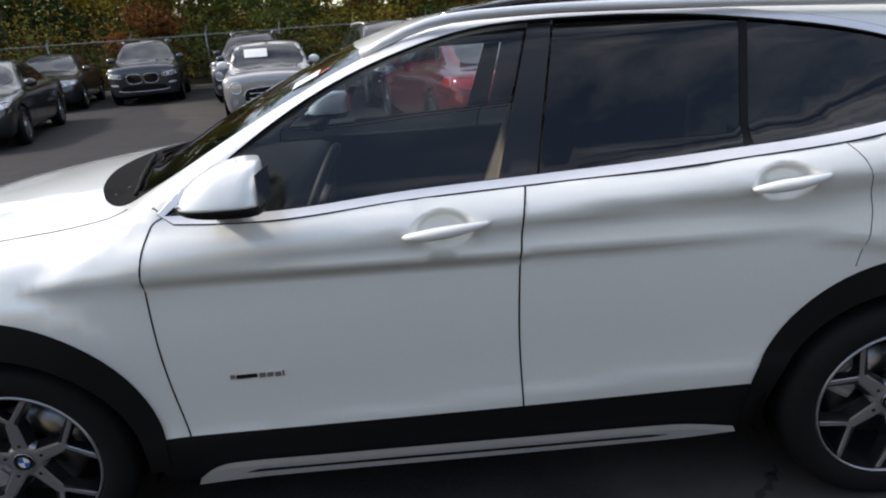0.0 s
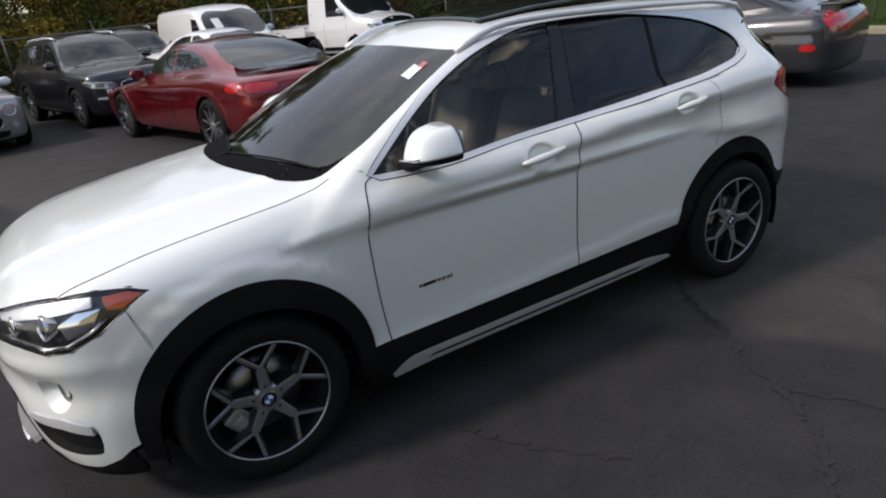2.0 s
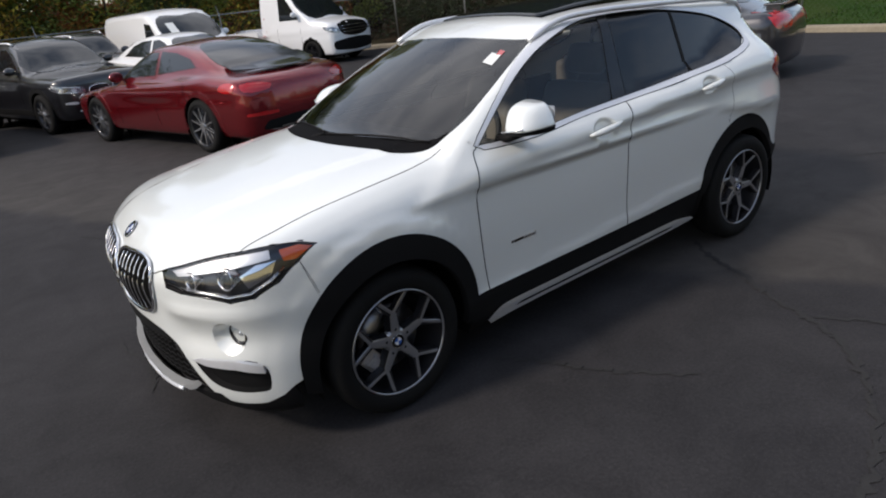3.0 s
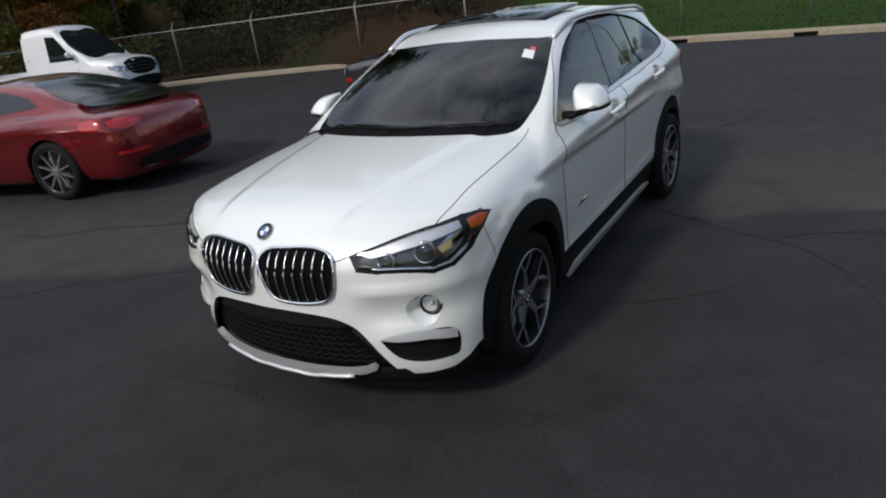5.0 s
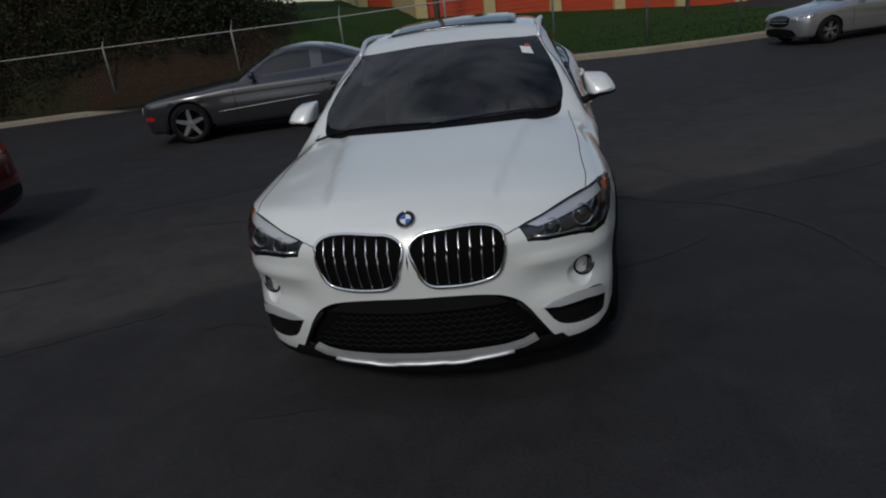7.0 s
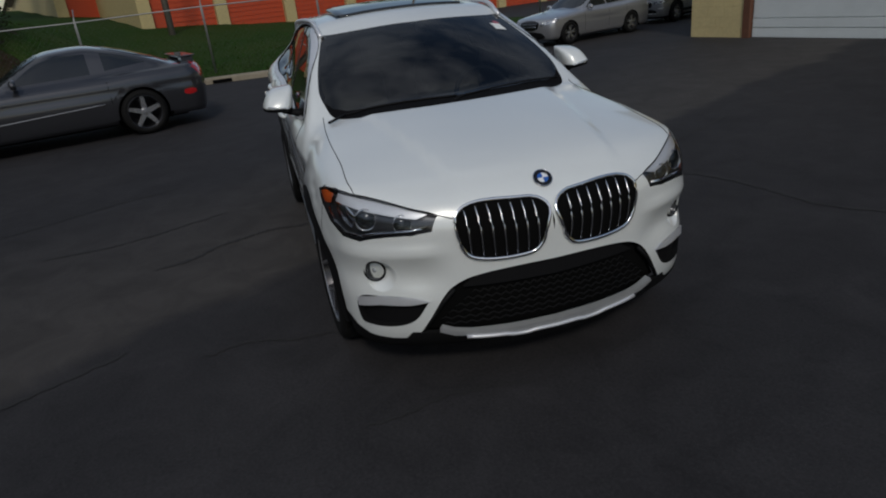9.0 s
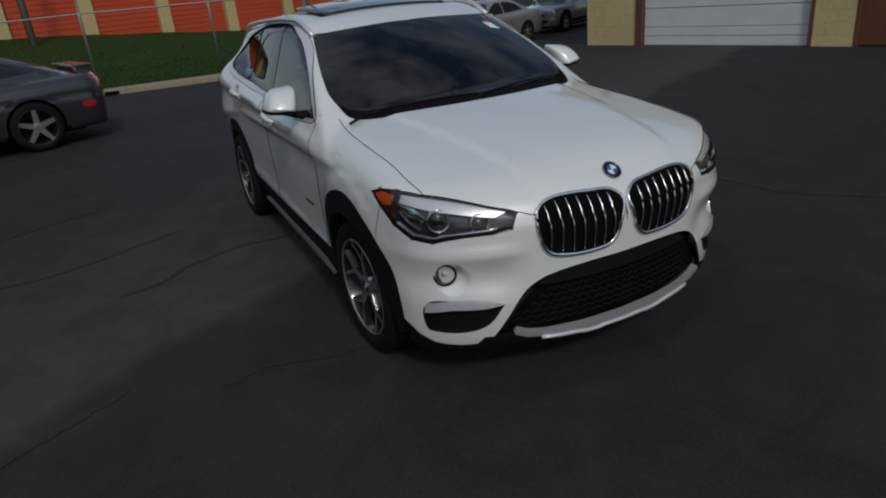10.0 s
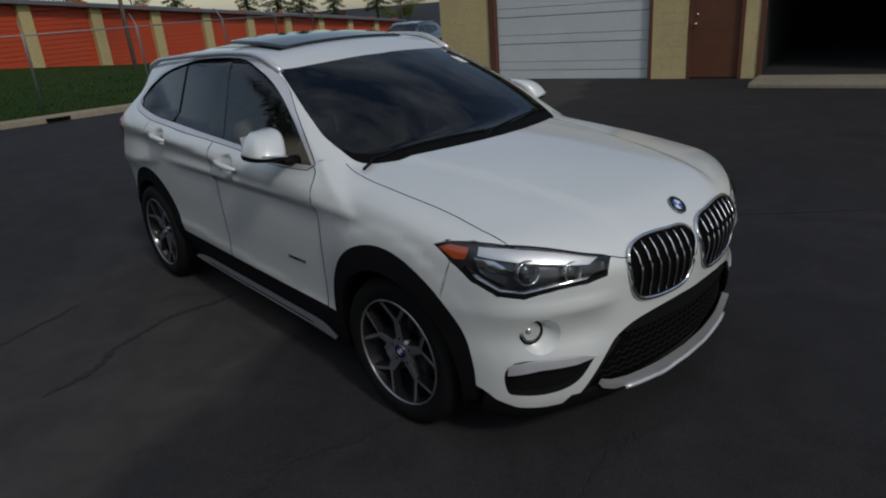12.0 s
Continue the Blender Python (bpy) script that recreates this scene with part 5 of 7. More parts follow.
MINI = variant(SEDAN, kind="hatchback", base=2.495, nose=0.72, tail=0.62, wide=1.73, wheel=0.305, belt=0.95, rims="five", tumble=0.30, mid=0.2, clad=True, arch=0.085,
               bow=0.13, face=[0.12, 0.03, 0.0, 0.0, 0.012, 0.1], frames=[[(-0.38, 0.40), (-0.45, 0.50), (-0.37, 0.63), (0.37, 0.63), (0.45, 0.50), (0.38, 0.40)], circle(-0.58, 0.665, 0.100, n=16), circle(0.58, 0.665, 0.100, n=16)],
               deck=[(-2.0, 0.87), (-1.9, 0.89), (-1.6, 0.915), (-1.0, 0.94), (-0.7, 0.95), (1.0, 1.0), (1.9, 0.98)],
               roof=[(-0.95, 0.9), (-0.75, 1.0), (-0.3, 1.34), (-0.1, 1.40), (0.5, 1.42), (1.2, 1.38), (1.5, 1.3), (1.8, 0.95)],
               windows=[[(-0.45, 1.02), (0.5, 1.04), (0.5, 1.30), (-0.15, 1.30)], [(0.58, 1.04), (1.3, 1.06), (1.2, 1.27), (0.58, 1.30)]],
               shuts=(-0.6, 0.54), mirror=(-0.4, 1.02), mirror_white=True,
               lamps=[("headlight", circle(-0.58, 0.665, 0.095, n=16), "front", LAMP_CLEAR), ("fog_light", circle(-0.62, 0.42, 0.05, n=12), "front", LAMP_CLEAR), ("tail_light", [(-0.8, 0.7), (-0.62, 0.7), (-0.62, 0.9), (-0.8, 0.9)], "rear", LAMP_RED)],
               faces=[("windscreen", windscreen(0.66, 0.59, 0.985, 1.365), "front", FAR_GLASS, 0.006), ("rear_window", windscreen(0.56, 0.5, 1.05, 1.3), "rear", FAR_GLASS, 0.006),
                      ("grille", [(-0.38, 0.40), (-0.45, 0.50), (-0.37, 0.63), (0.37, 0.63), (0.45, 0.50), (0.38, 0.40)], "front", GLOSS_BLACK, 0.008),
                      ("lower_grille", [(-0.45, 0.25), (-0.5, 0.34), (0.5, 0.34), (0.45, 0.25)], "front", BLACK_PLASTIC, 0.006)], slats=(-0.36, 0.36, 0.43, 0.60, 2))
MINI["in"] = 0.09
VAN = variant(SUV, kind="van", rails=False, skid=None, frames=(), base=3.2, nose=0.9, tail=1.05, wide=1.93, wheel=0.33, belt=1.10, tumble=0.12, mid=0.5, rims="dark", clad=True, arch=0.07,
              deck=[(-2.55, 0.75), (-2.35, 1.0), (-2.1, 1.10), (-1.5, 1.18), (2.6, 1.2)],
              roof=[(-1.75, 1.1), (-1.6, 1.2), (-0.75, 1.82), (-0.4, 1.95), (0.2, 2.0), (2.4, 1.98), (2.6, 1.9), (2.68, 1.4)],
              windows=[[(-1.15, 1.2), (-0.45, 1.2), (-0.45, 1.68), (-0.78, 1.64)]], shuts=(-1.25, -0.38, 0.7), mirror=(-1.1, 1.28),
              faces=[("windscreen", windscreen(0.72, 0.66, 1.26, 1.76), "front", FAR_GLASS, 0.006),
                     ("grille", [(-0.5, 0.72), (-0.55, 0.98), (0.55, 0.98), (0.5, 0.72)], "front", GLOSS_BLACK, 0.008),
                     ("bumper", [(-0.78, 0.38), (-0.80, 0.60), (0.80, 0.60), (0.78, 0.38)], "front", BLACK_PLASTIC, 0.006)],
              lamps=[("headlight", [(0.05, 0.60, 0.86), (0.12, 0.76, 0.86), (0.26, 0.88, 0.90), (0.42, 0.92, 1.02), (0.26, 0.86, 1.03), (0.10, 0.62, 0.97)], "corner", None), ("tail_light", [(-0.93, 0.9), (-0.8, 0.9), (-0.8, 1.4), (-0.93, 1.4)], "rear", LAMP_RED)],
              slats=(-0.5, 0.5, 0.76, 0.95, 2))
VAN["in"] = 0.03
CAB = variant(VAN, kind="truck_cab", base=1.9, nose=0.95, tail=0.15, wheel=0.345, mid=-0.5,
              deck=[(-1.95, 0.8), (-1.8, 1.08), (-1.5, 1.2), (-0.9, 1.28), (1.1, 1.28)],
              roof=[(-1.15, 1.2), (-1.0, 1.3), (-0.2, 2.0), (0.05, 2.18), (0.4, 2.22), (0.95, 2.2), (1.05, 2.1), (1.1, 1.3)],
              windows=[[(-0.55, 1.3), (0.25, 1.3), (0.25, 1.95), (-0.05, 1.93)]], shuts=(-0.62, 0.36), mirror=(-0.5, 1.45),
              faces=[("windscreen", windscreen(0.78, 0.68, 1.36, 2.0), "front", FAR_GLASS, 0.006),
                     ("grille", [(-0.5, 0.78), (-0.6, 1.08), (0.6, 1.08), (0.5, 0.78)], "front", GLOSS_BLACK, 0.008),
                     ("bumper", [(-0.78, 0.38), (-0.80, 0.62), (0.80, 0.62), (0.78, 0.38)], "front", BLACK_PLASTIC, 0.008)], slats=(-0.52, 0.52, 0.8, 1.05, 3))
def stand(x, y, hx, hy, base=2.8):
    """The pose of a car at (x, y) heading along (hx, hy), tipped to the ground under its axles."""
    k = math.hypot(hx, hy)
    hx, hy = hx / k, hy / k
    zf, zr = gz(x + hx * base / 2, y + hy * base / 2), gz(x - hx * base / 2, y - hy * base / 2)
    return pose(x, y, (zf + zr) / 2, 0, math.degrees(math.atan2(zf - zr, base)), math.degrees(math.atan2(hy, hx)) - 180)


P_RED = paint_material("ruby_red_paint", (0.19, 0.006, 0.011), flake=0.25, rough=0.24, metal=0.65)
P_GREY = paint_material("graphite_paint", (0.042, 0.043, 0.049), flake=0.2, rough=0.3, metal=0.5)
P_BLACK = paint_material("black_paint", (0.008, 0.008, 0.010), flake=0.1, rough=0.3)
P_DARK = paint_material("dark_grey_paint", (0.035, 0.037, 0.042), flake=0.2, rough=0.3, metal=0.4)
P_SILVER = paint_material("silver_paint", (0.33, 0.335, 0.35), flake=0.15, rough=0.3, metal=0.6)
P_BRONZE = paint_material("pale_silver_paint", (0.36, 0.345, 0.34), flake=0.15, rough=0.3, metal=0.5)
P_WHITE = paint_material("plain_white_paint", (0.78, 0.79, 0.80), flake=0.02, rough=0.4)

red_car = parked("ruby red four-door fastback parked with its black spoiler up", HATCHBACK, stand(0.50, 7.55, -0.26, 0.966), P_RED)
grey_coupe = parked("graphite grey two-door coupe with a pale side stripe", COUPE, stand(6.90, 4.20, -0.25, 0.968), P_GREY)
mini_car = parked("pale silver small hatchback with a sticker on its windscreen", MINI, stand(-3.32, 11.4, 0.2, -0.98), P_BRONZE)
black_suv = parked("black sport utility vehicle with roof rails", SUV, stand(-0.86, 12.5, 0.28, -0.96), P_BLACK)
grey_suv = parked("dark grey compact sport utility vehicle facing the lot", variant(SUV, base=2.67, nose=0.84, tail=0.9, wide=1.82), stand(-8.15, 17.2, 0.28, -0.96), P_DARK)
back_suv = parked("dark sport utility vehicle behind the silver hatchback", variant(SUV, base=2.7), stand(-5.1, 17.3, 0.1, -1), P_DARK)
small_car = parked("dark hatchback with a price sheet in its windscreen", variant(MINI, mirror_white=False), stand(-4.6, 15.6, 0.05, -1), P_DARK)
far_suv = parked("dark grey sport utility vehicle by the fence", SUV, stand(0.4, 16.6, 0.05, -1), P_DARK)
white_sedan = parked("white four-door sedan behind the red car", SEDAN, stand(1.95, 12.6, 0.36, -0.93), P_WHITE)
white_van = parked("white cargo van with dark cab glass", VAN, stand(2.7, 16.4, 0.14, -0.99), P_WHITE, "van")
sedan_1 = parked("black four-door sedan facing the lot", SEDAN, stand(-8.45, 10.2, 0.3, -0.954), P_BLACK)
sedan_2 = parked("black four-door sedan parked by the fence", variant(SEDAN, rims="ten"), stand(-10.6, 16.6, 0.3, -0.954), P_BLACK)
silver_sedan = parked("silver four-door coupe-like sedan by the grass", variant(SEDAN, base=2.7), stand(10.95, -7.10, -0.292, 0.956) @ Matrix.Scale(0.77, 4), P_SILVER)
silver_suv = parked("silver sport utility vehicle beside the workshop wall", SUV, stand(12.7, -11.0, -0.42, 0.907) @ Matrix.Scale(0.72, 4), P_SILVER)


def stripe_trim(root, s):
    G = car_solid(s)
    for side in ("left", "right"):
        bead("side_stripe", G, [(-0.85 + 0.1 * i, 0.47 + 0.004 * i) for i in range(18)], side, 0.008, P_SILVER, root, lift=0.004, closed=False)
    bm = bmesh.new()
    add_box(bm, 2.06, -0.62, 1.018, 2.32, 0.62, 1.044, bevel=0.012)
    for y in (-0.5, 0.5):
        add_box(bm, 2.10, y - 0.10, 0.93, 2.28, y + 0.10, 1.02)
    part("rear_spoiler", bm, P_GREY, root, smooth=False)


stripe_trim(grey_coupe, COUPE)


def sheet_of_paper(root, s, y, z, w, h):
    skin("price_sheet", car_solid(s), [(y - w / 2, z - h / 2), (y + w / 2, z - h / 2), (y + w / 2, z + h / 2), (y - w / 2, z + h / 2)], "front", STICKER, root, "white price sheet", step=0.1, lift=0.012, thick=0)


sheet_of_paper(mini_car, MINI, 0.22, 1.20, 0.44, 0.15)
sheet_of_paper(small_car, MINI, -0.3, 1.20, 0.3, 0.2)
sheet_of_paper(white_van, VAN, 0.45, 1.5, 0.2, 0.26)
sheet_of_paper(white_sedan, SEDAN, 0.3, 1.16, 0.25, 0.12)


def truck():
    """A white chassis cab with a low flat bed behind it."""
    m = stand(6.85, 16.6, 0.34, -0.94, 1.9)
    root = parked("white chassis-cab truck with a low flat bed", CAB, m, P_WHITE, "truck")
    bm = bmesh.new()
    add_box(bm, 1.25, -0.98, 0.78, 4.6, 0.98, 0.92, bevel=0.01)
    for y in (-0.97, 0.94):
        add_box(bm, 1.25, y, 0.92, 4.6, y + 0.03, 1.06)
    part("flat_bed", bm, P_WHITE, root, "white steel flat bed", smooth=False)
    bm = bmesh.new()
    for y in (-0.42, 0.36):
        add_box(bm, 0.9, y, 0.52, 4.5, y + 0.06, 0.76)
    part("chassis_rail", bm, BLACK_PLASTIC, root, smooth=False)
    for sg in (-1, 1):
        far_wheel(root, 3.2, sg * 0.95, CAB, "dark", RIM_SILVER, sg)


truck()

# ---- the white car: its body as a solid ----
CAR_P = curve1([-2.25, -2.0, -1.65, -1.335, -0.95, -0.6, 0.0, 0.6, 1.0, 1.335, 1.7, 2.0, 2.25],
               [0.86, 0.885, 0.905, 0.912, 0.905, 0.902, 0.903, 0.905, 0.908, 0.912, 0.90, 0.87, 0.82])
# how far the side lies in, above and below the shoulder crease (doors) and by height (front wing)
CAR_DOOR = curve1([-0.88, -0.70, -0.60, -0.56, -0.52, -0.44, -0.32, -0.21, -0.13, -0.075, -0.045, -0.012, 0.004, 0.03, 0.06, 0.10, 0.17, 0.27],
                  [0.12, 0.058, 0.030, 0.026, 0.031, 0.029, 0.023, 0.021, 0.0235, 0.0245, 0.0195, 0.004, 0.0, 0.004, 0.013, 0.034, 0.08, 0.14])
CAR_WING = curve1([0.15, 0.28, 0.42, 0.55, 0.70, 0.80, 0.88, 0.95, 1.02, 1.1], [0.10, 0.04, 0.016, 0.006, 0.0, 0.006, 0.022, 0.05, 0.10, 0.17])
CAR_HOOD = curve1([-2.26, -2.21, -2.17, -2.12, -2.05, -1.9, -1.7, -1.4, -1.1, -0.85, -0.5, -0.1, 0.27, 0.85, 1.36, 2.0, 2.3],
                  [0.70, 0.80, 0.848, 0.893, 0.930, 0.978, 1.018, 1.062, 1.095, 1.118, 1.142, 1.155, 1.172, 1.21, 1.262, 1.29, 1.28])
CAR_NOSE = curve1([0.0, 0.15, 0.3, 0.45, 0.6, 0.75, 0.84, 0.90, 0.95], [-2.205, -2.198, -2.178, -2.140, -2.085, -1.99, -1.88, -1.70, -1.45])
CAR_CHIN = curve1([0.1, 0.2, 0.28, 0.36, 0.46, 0.6, 0.75, 0.82, 0.9, 1.0], [0.16, 0.075, 0.028, 0.012, 0.004, 0.004, 0.0, 0.01, 0.05, 0.14])
CAR_ROOF = curve1([-0.6, -0.3, -0.12, 0.1, 0.4, 0.8, 1.2, 1.6, 1.95, 2.2], [1.40, 1.495, 1.535, 1.562, 1.578, 1.575, 1.552, 1.510, 1.455, 1.40])


car_crease = curve1([-1.1, -0.985, -0.816, -0.475, -0.119, 0.216, 0.48, 0.742, 0.937, 1.3, 1.8], [0.902, 0.912, 0.932, 0.958, 0.985, 1.010, 1.032, 1.050, 1.060, 1.072, 1.085])


def CAR(x, y, z):
    a = np.abs(y)
    t = smoothstep(-1.15, -0.78, x)
    side = a - CAR_P(x) + (1 - t) * CAR_WING(z) + t * CAR_DOOR(z - car_crease(x))
    for cx, cz in ((0.005, 0.997), (0.925, 1.060)):
        side = side + 0.034 * np.exp(-((x - cx) ** 2 / 0.072**2 + (z - cz) ** 2 / 0.042**2) ** 3)
    r = np.sqrt((x + 1.335) ** 2 + (z - 0.335) ** 2)
    side = side - 0.010 * (1 - smoothstep(0.530, 0.575, r)) * (1 - smoothstep(-1.15, -0.85, x))
    ridge = 0.36 + 0.19 * (x + 2.1) / 1.2
    top = z - CAR_HOOD(x) + 0.115 * a**2.4 - 0.012 * (1 - smoothstep(ridge - 0.03, ridge + 0.03, a)) * smoothstep(-2.2, -1.95, x)
    low = smax(side, top, 0.085)
    scoop = smoothstep(0.40, 0.58, a) * (0.024 * np.exp(-(((z - 0.560) / 0.065) ** 2)) - 0.014 * np.exp(-(((z - 0.672) / 0.035) ** 2)))
    low = smax(low, CAR_NOSE(a) + CAR_CHIN(z) + scoop - x, 0.10)
    low = smax(low, x - 2.06 + 0.069 * (a / 0.85) ** 3.7 + 0.25 * np.clip(0.45 - z, 0, 1) + 0.588 * np.clip(z - 0.9, 0, 1), 0.359)
    low = smax(low, 0.19 - z, 0.05)
    green = a - (0.843 - 0.46 * (z - 1.05) - 0.046 * np.clip(x - 0.4, 0, 3) ** 1.6 - 0.02 * np.clip(-0.3 - x, 0, 1))
    green = smax(green, z - CAR_ROOF(x) + 0.125 * a**2.2, 0.09)
    screen = z - (1.100 + 0.478 * (x + 1.04) + 0.03 * np.sin(np.clip((x + 1.04) / 0.9, 0, 1) * np.pi)) + 0.19 * a**2
    green = smax(green, screen * 0.9, 0.035)
    green = smax(green, x - 1.851 + 0.228 * (a / np.clip(0.80 - 0.45 * (z - 1.1), 0.3, 2)) ** 3.5, 0.06)
    green = smax(green, 0.9 - z, 0.03)
    return smin(low, green, 0.025 + 0.15 * smoothstep(0.95, 1.5, x))


def suv_wheel(parent, x, out, steer=0.0):
    """Eighteen-inch wheel: tyre, five split spokes with cut faces, hub disc, brake. out is -1 on the left."""
    r, rim, w = 0.338, 0.243, 0.225
    base = Matrix.Translation((x, out * 0.893, 0.335)) @ Matrix.Rotation(radians(steer), 4, "Z")
    if out > 0:
        base = base @ Matrix.Rotation(math.pi, 4, "Z")
    # in the wheel's own space the outer face looks to -y

    def put(prof, seg=72):
        bm = bmesh.new()
        spin_mesh(bm, prof, seg=seg, m=base)
        bmesh.ops.recalc_face_normals(bm, faces=bm.faces)
        return bm
    wheel = part("wheel", put([(rim, 0.012), (rim + 0.004, 0.004), (rim + 0.012, 0.0), (rim + 0.035, -0.006), (r - 0.035, -0.004), (r - 0.014, 0.008), (r - 0.004, 0.026), (r, 0.05),
                               (r, w - 0.05), (r - 0.012, w - 0.012), (rim + 0.02, w), (rim, w - 0.01)]), RUBBER, parent, "black tyre on a five-spoke alloy wheel")
    bm = bmesh.new()
    for i in range(90):
        a = 2 * math.pi * i / 90
        for y0, y1 in ((0.05, 0.085), (0.14, 0.175)):
            add_box(bm, -0.005, y0, r - 0.003, 0.005, y1, r + 0.0015, m=base @ Matrix.Rotation(a, 4, "Y"))
    part("tread_block", bm, RUBBER, wheel, smooth=False)["kind"] = "stuff"
    part("rim_lip", put([(rim + 0.002, 0.010), (rim - 0.001, 0.002), (rim - 0.006, 0.002), (rim - 0.008, 0.010)]), RIM_CUT, wheel, "bright machined rim edge")
    part("rim_barrel", put([(rim - 0.012, 0.008), (rim - 0.022, 0.05), (rim - 0.03, 0.20), (0.10, 0.205)]), RIM_DARK, wheel)

    def bar(bm, a0, r0, w0, d0, a1, r1, w1, d1, deep):
        top, low = [], []
        for a, rr, ww, dd in ((a0, r0, w0, d0), (a1, r1, w1, d1)):
            c, s = math.cos(a), math.sin(a)
            for k in (-1, 1):
                top.append(bm.verts.new(base @ Vector((rr * c - k * ww / 2 * s, dd, rr * s + k * ww / 2 * c))))
                low.append(bm.verts.new(base @ Vector((rr * c - k * ww * 0.75 * s, dd + deep, rr * s + k * ww * 0.75 * c))))
        bm.faces.new((top[0], top[1], top[3], top[2]))
        for j, k in ((0, 1), (1, 3), (3, 2), (2, 0)):
            bm.faces.new((top[j], low[j], low[k], top[k]))
    turn = radians(2 if x < 0 else 50)
    for i in range(5):
        a = turn + 2 * math.pi * i / 5 + math.pi / 2
        body, cut = bmesh.new(), bmesh.new()
        fork = 0.148
        for sg in (-1, 1):
            b = a + sg * radians(19)
            off = radians(4.0) * sg
            bar(body, a + off, fork - 0.015, 0.022, 0.026, b, rim - 0.008, 0.022, 0.012, 0.035)
            bar(cut, a + off * 0.6, fork - 0.006, 0.014, 0.0245, b, rim - 0.005, 0.013, 0.0105, 0.002)
        bar(body, a, 0.040, 0.050, 0.032, a, fork + 0.008, 0.034, 0.026, 0.035)
        bar(cut, a, 0.036, 0.032, 0.030, a, fork + 0.004, 0.022, 0.0240, 0.002)
        for q, name, mat in ((body, "spoke", RIM_DARK), (cut, "spoke_face", RIM_CUT)):
            bmesh.ops.recalc_face_normals(q, faces=q.faces)
            part(name, q, mat, wheel, smooth=False)
        c = Vector((0.058 * math.cos(a), 0.030, 0.058 * math.sin(a)))
        bm = bmesh.new()
        spin_mesh(bm, [(0.0, -0.002), (0.006, -0.002), (0.007, 0.012)], seg=10, m=base @ Matrix.Translation(c))
        part("wheel_bolt", bm, GLOSS_BLACK, wheel)
    part("hub", put([(0.0, 0.029), (0.044, 0.029), (0.058, 0.034), (0.062, 0.06)], 40), RIM_CUT, wheel)
    roundel(wheel, base @ Matrix.Translation((0, 0.027, 0)) @ Matrix.Rotation(math.pi / 2, 4, "X"), 0.031)
    part("brake_disc", put([(0.06, 0.10), (0.155, 0.10), (0.155, 0.125), (0.06, 0.125)], 48), BRAKE, wheel)
    bm = bmesh.new()
    cal = base @ Matrix.Rotation(radians(-38 if x < 0 else 30), 4, "Y")
    add_box(bm, -0.175, 0.068, -0.065, -0.085, 0.135, 0.065, bevel=0.014, m=cal)
    add_box(bm, -0.16, 0.058, -0.035, -0.105, 0.075, 0.035, bevel=0.008, m=cal)
    part("brake_caliper", bm, CALIPER, wheel, "cast grey brake caliper", smooth=False)


LAMP_BUCKET = material("lamp_bucket", (0.075, 0.078, 0.085), rough=0.30, metal=0.6)
B_BLUE = material("badge_blue", (0.02, 0.10, 0.38), rough=0.2, coat=1.0)
B_WHITE = material("badge_white", (0.75, 0.77, 0.78), rough=0.2, coat=1.0)


def roundel(parent, m, r):
    """A round badge of four quarters in a dark ring; its face looks along m's z."""
    bm = bmesh.new()
    spin_mesh(bm, [(r * 1.02, -0.004), (r * 1.02, 0.002), (r * 0.95, 0.0035), (r * 0.93, 0.002), (r * 0.64, 0.002), (r * 0.62, 0.0032), (r * 0.58, 0.0032)], seg=32, axis="z", m=m)
    bmesh.ops.recalc_face_normals(bm, faces=bm.faces)
    ring = part("round_badge", bm, GLOSS_BLACK, parent, "round blue and white badge with a dark ring")
    bm = bmesh.new()
    tube(bm, [m @ Vector((r * math.cos(2 * math.pi * i / 32), r * math.sin(2 * math.pi * i / 32), 0.002)) for i in range(32)], r * 0.035, seg=5, closed=True)
    part("badge_edge", bm, CHROME, ring)
    for q in range(4):
        bm = bmesh.new()
        vs = [bm.verts.new(m @ Vector((0, 0, 0.0028)))]
        for i in range(9):
            a = math.pi / 2 * (q + i / 8)
            vs.append(bm.verts.new(m @ Vector((r * 0.6 * math.cos(a), r * 0.6 * math.sin(a), 0.0028))))
        bm.faces.new(vs)
        part("badge_quarter", bm, B_BLUE if q % 2 else B_WHITE, ring, smooth=False)


def arch_arc(cx, front, a0, a1, n, inner=False):
    """The edge of a wheel arch between two angles (0 points to the rear, 90 up)."""
    out = []
    for i in range(n + 1):
        a = a0 + (a1 - a0) * i / n
        if inner:
            r = 0.385
        elif front:
            r = 0.448 + 0.045 * math.sin(radians(min(max(a, 0), 180))) ** 0.8
        else:
            r = 0.447 + 0.035 * math.sin(radians(min(max(a, 0), 180))) - (0.06 * math.cos(radians(a)) if a < 90 else 0)
        out.append((cx + r * math.cos(radians(a)), 0.335 + r * math.sin(radians(a))))
    return out


TAIL_LAMP = [(0.945, 1.112), (0.80, 1.135), (0.60, 1.125), (0.60, 0.93), (0.68, 0.915), (0.79, 0.94), (0.925, 1.018), (0.97, 1.06)]
TAIL_BAND = [(0.958, 1.062), (0.62, 1.045), (0.62, 1.055), (0.955, 1.073)]


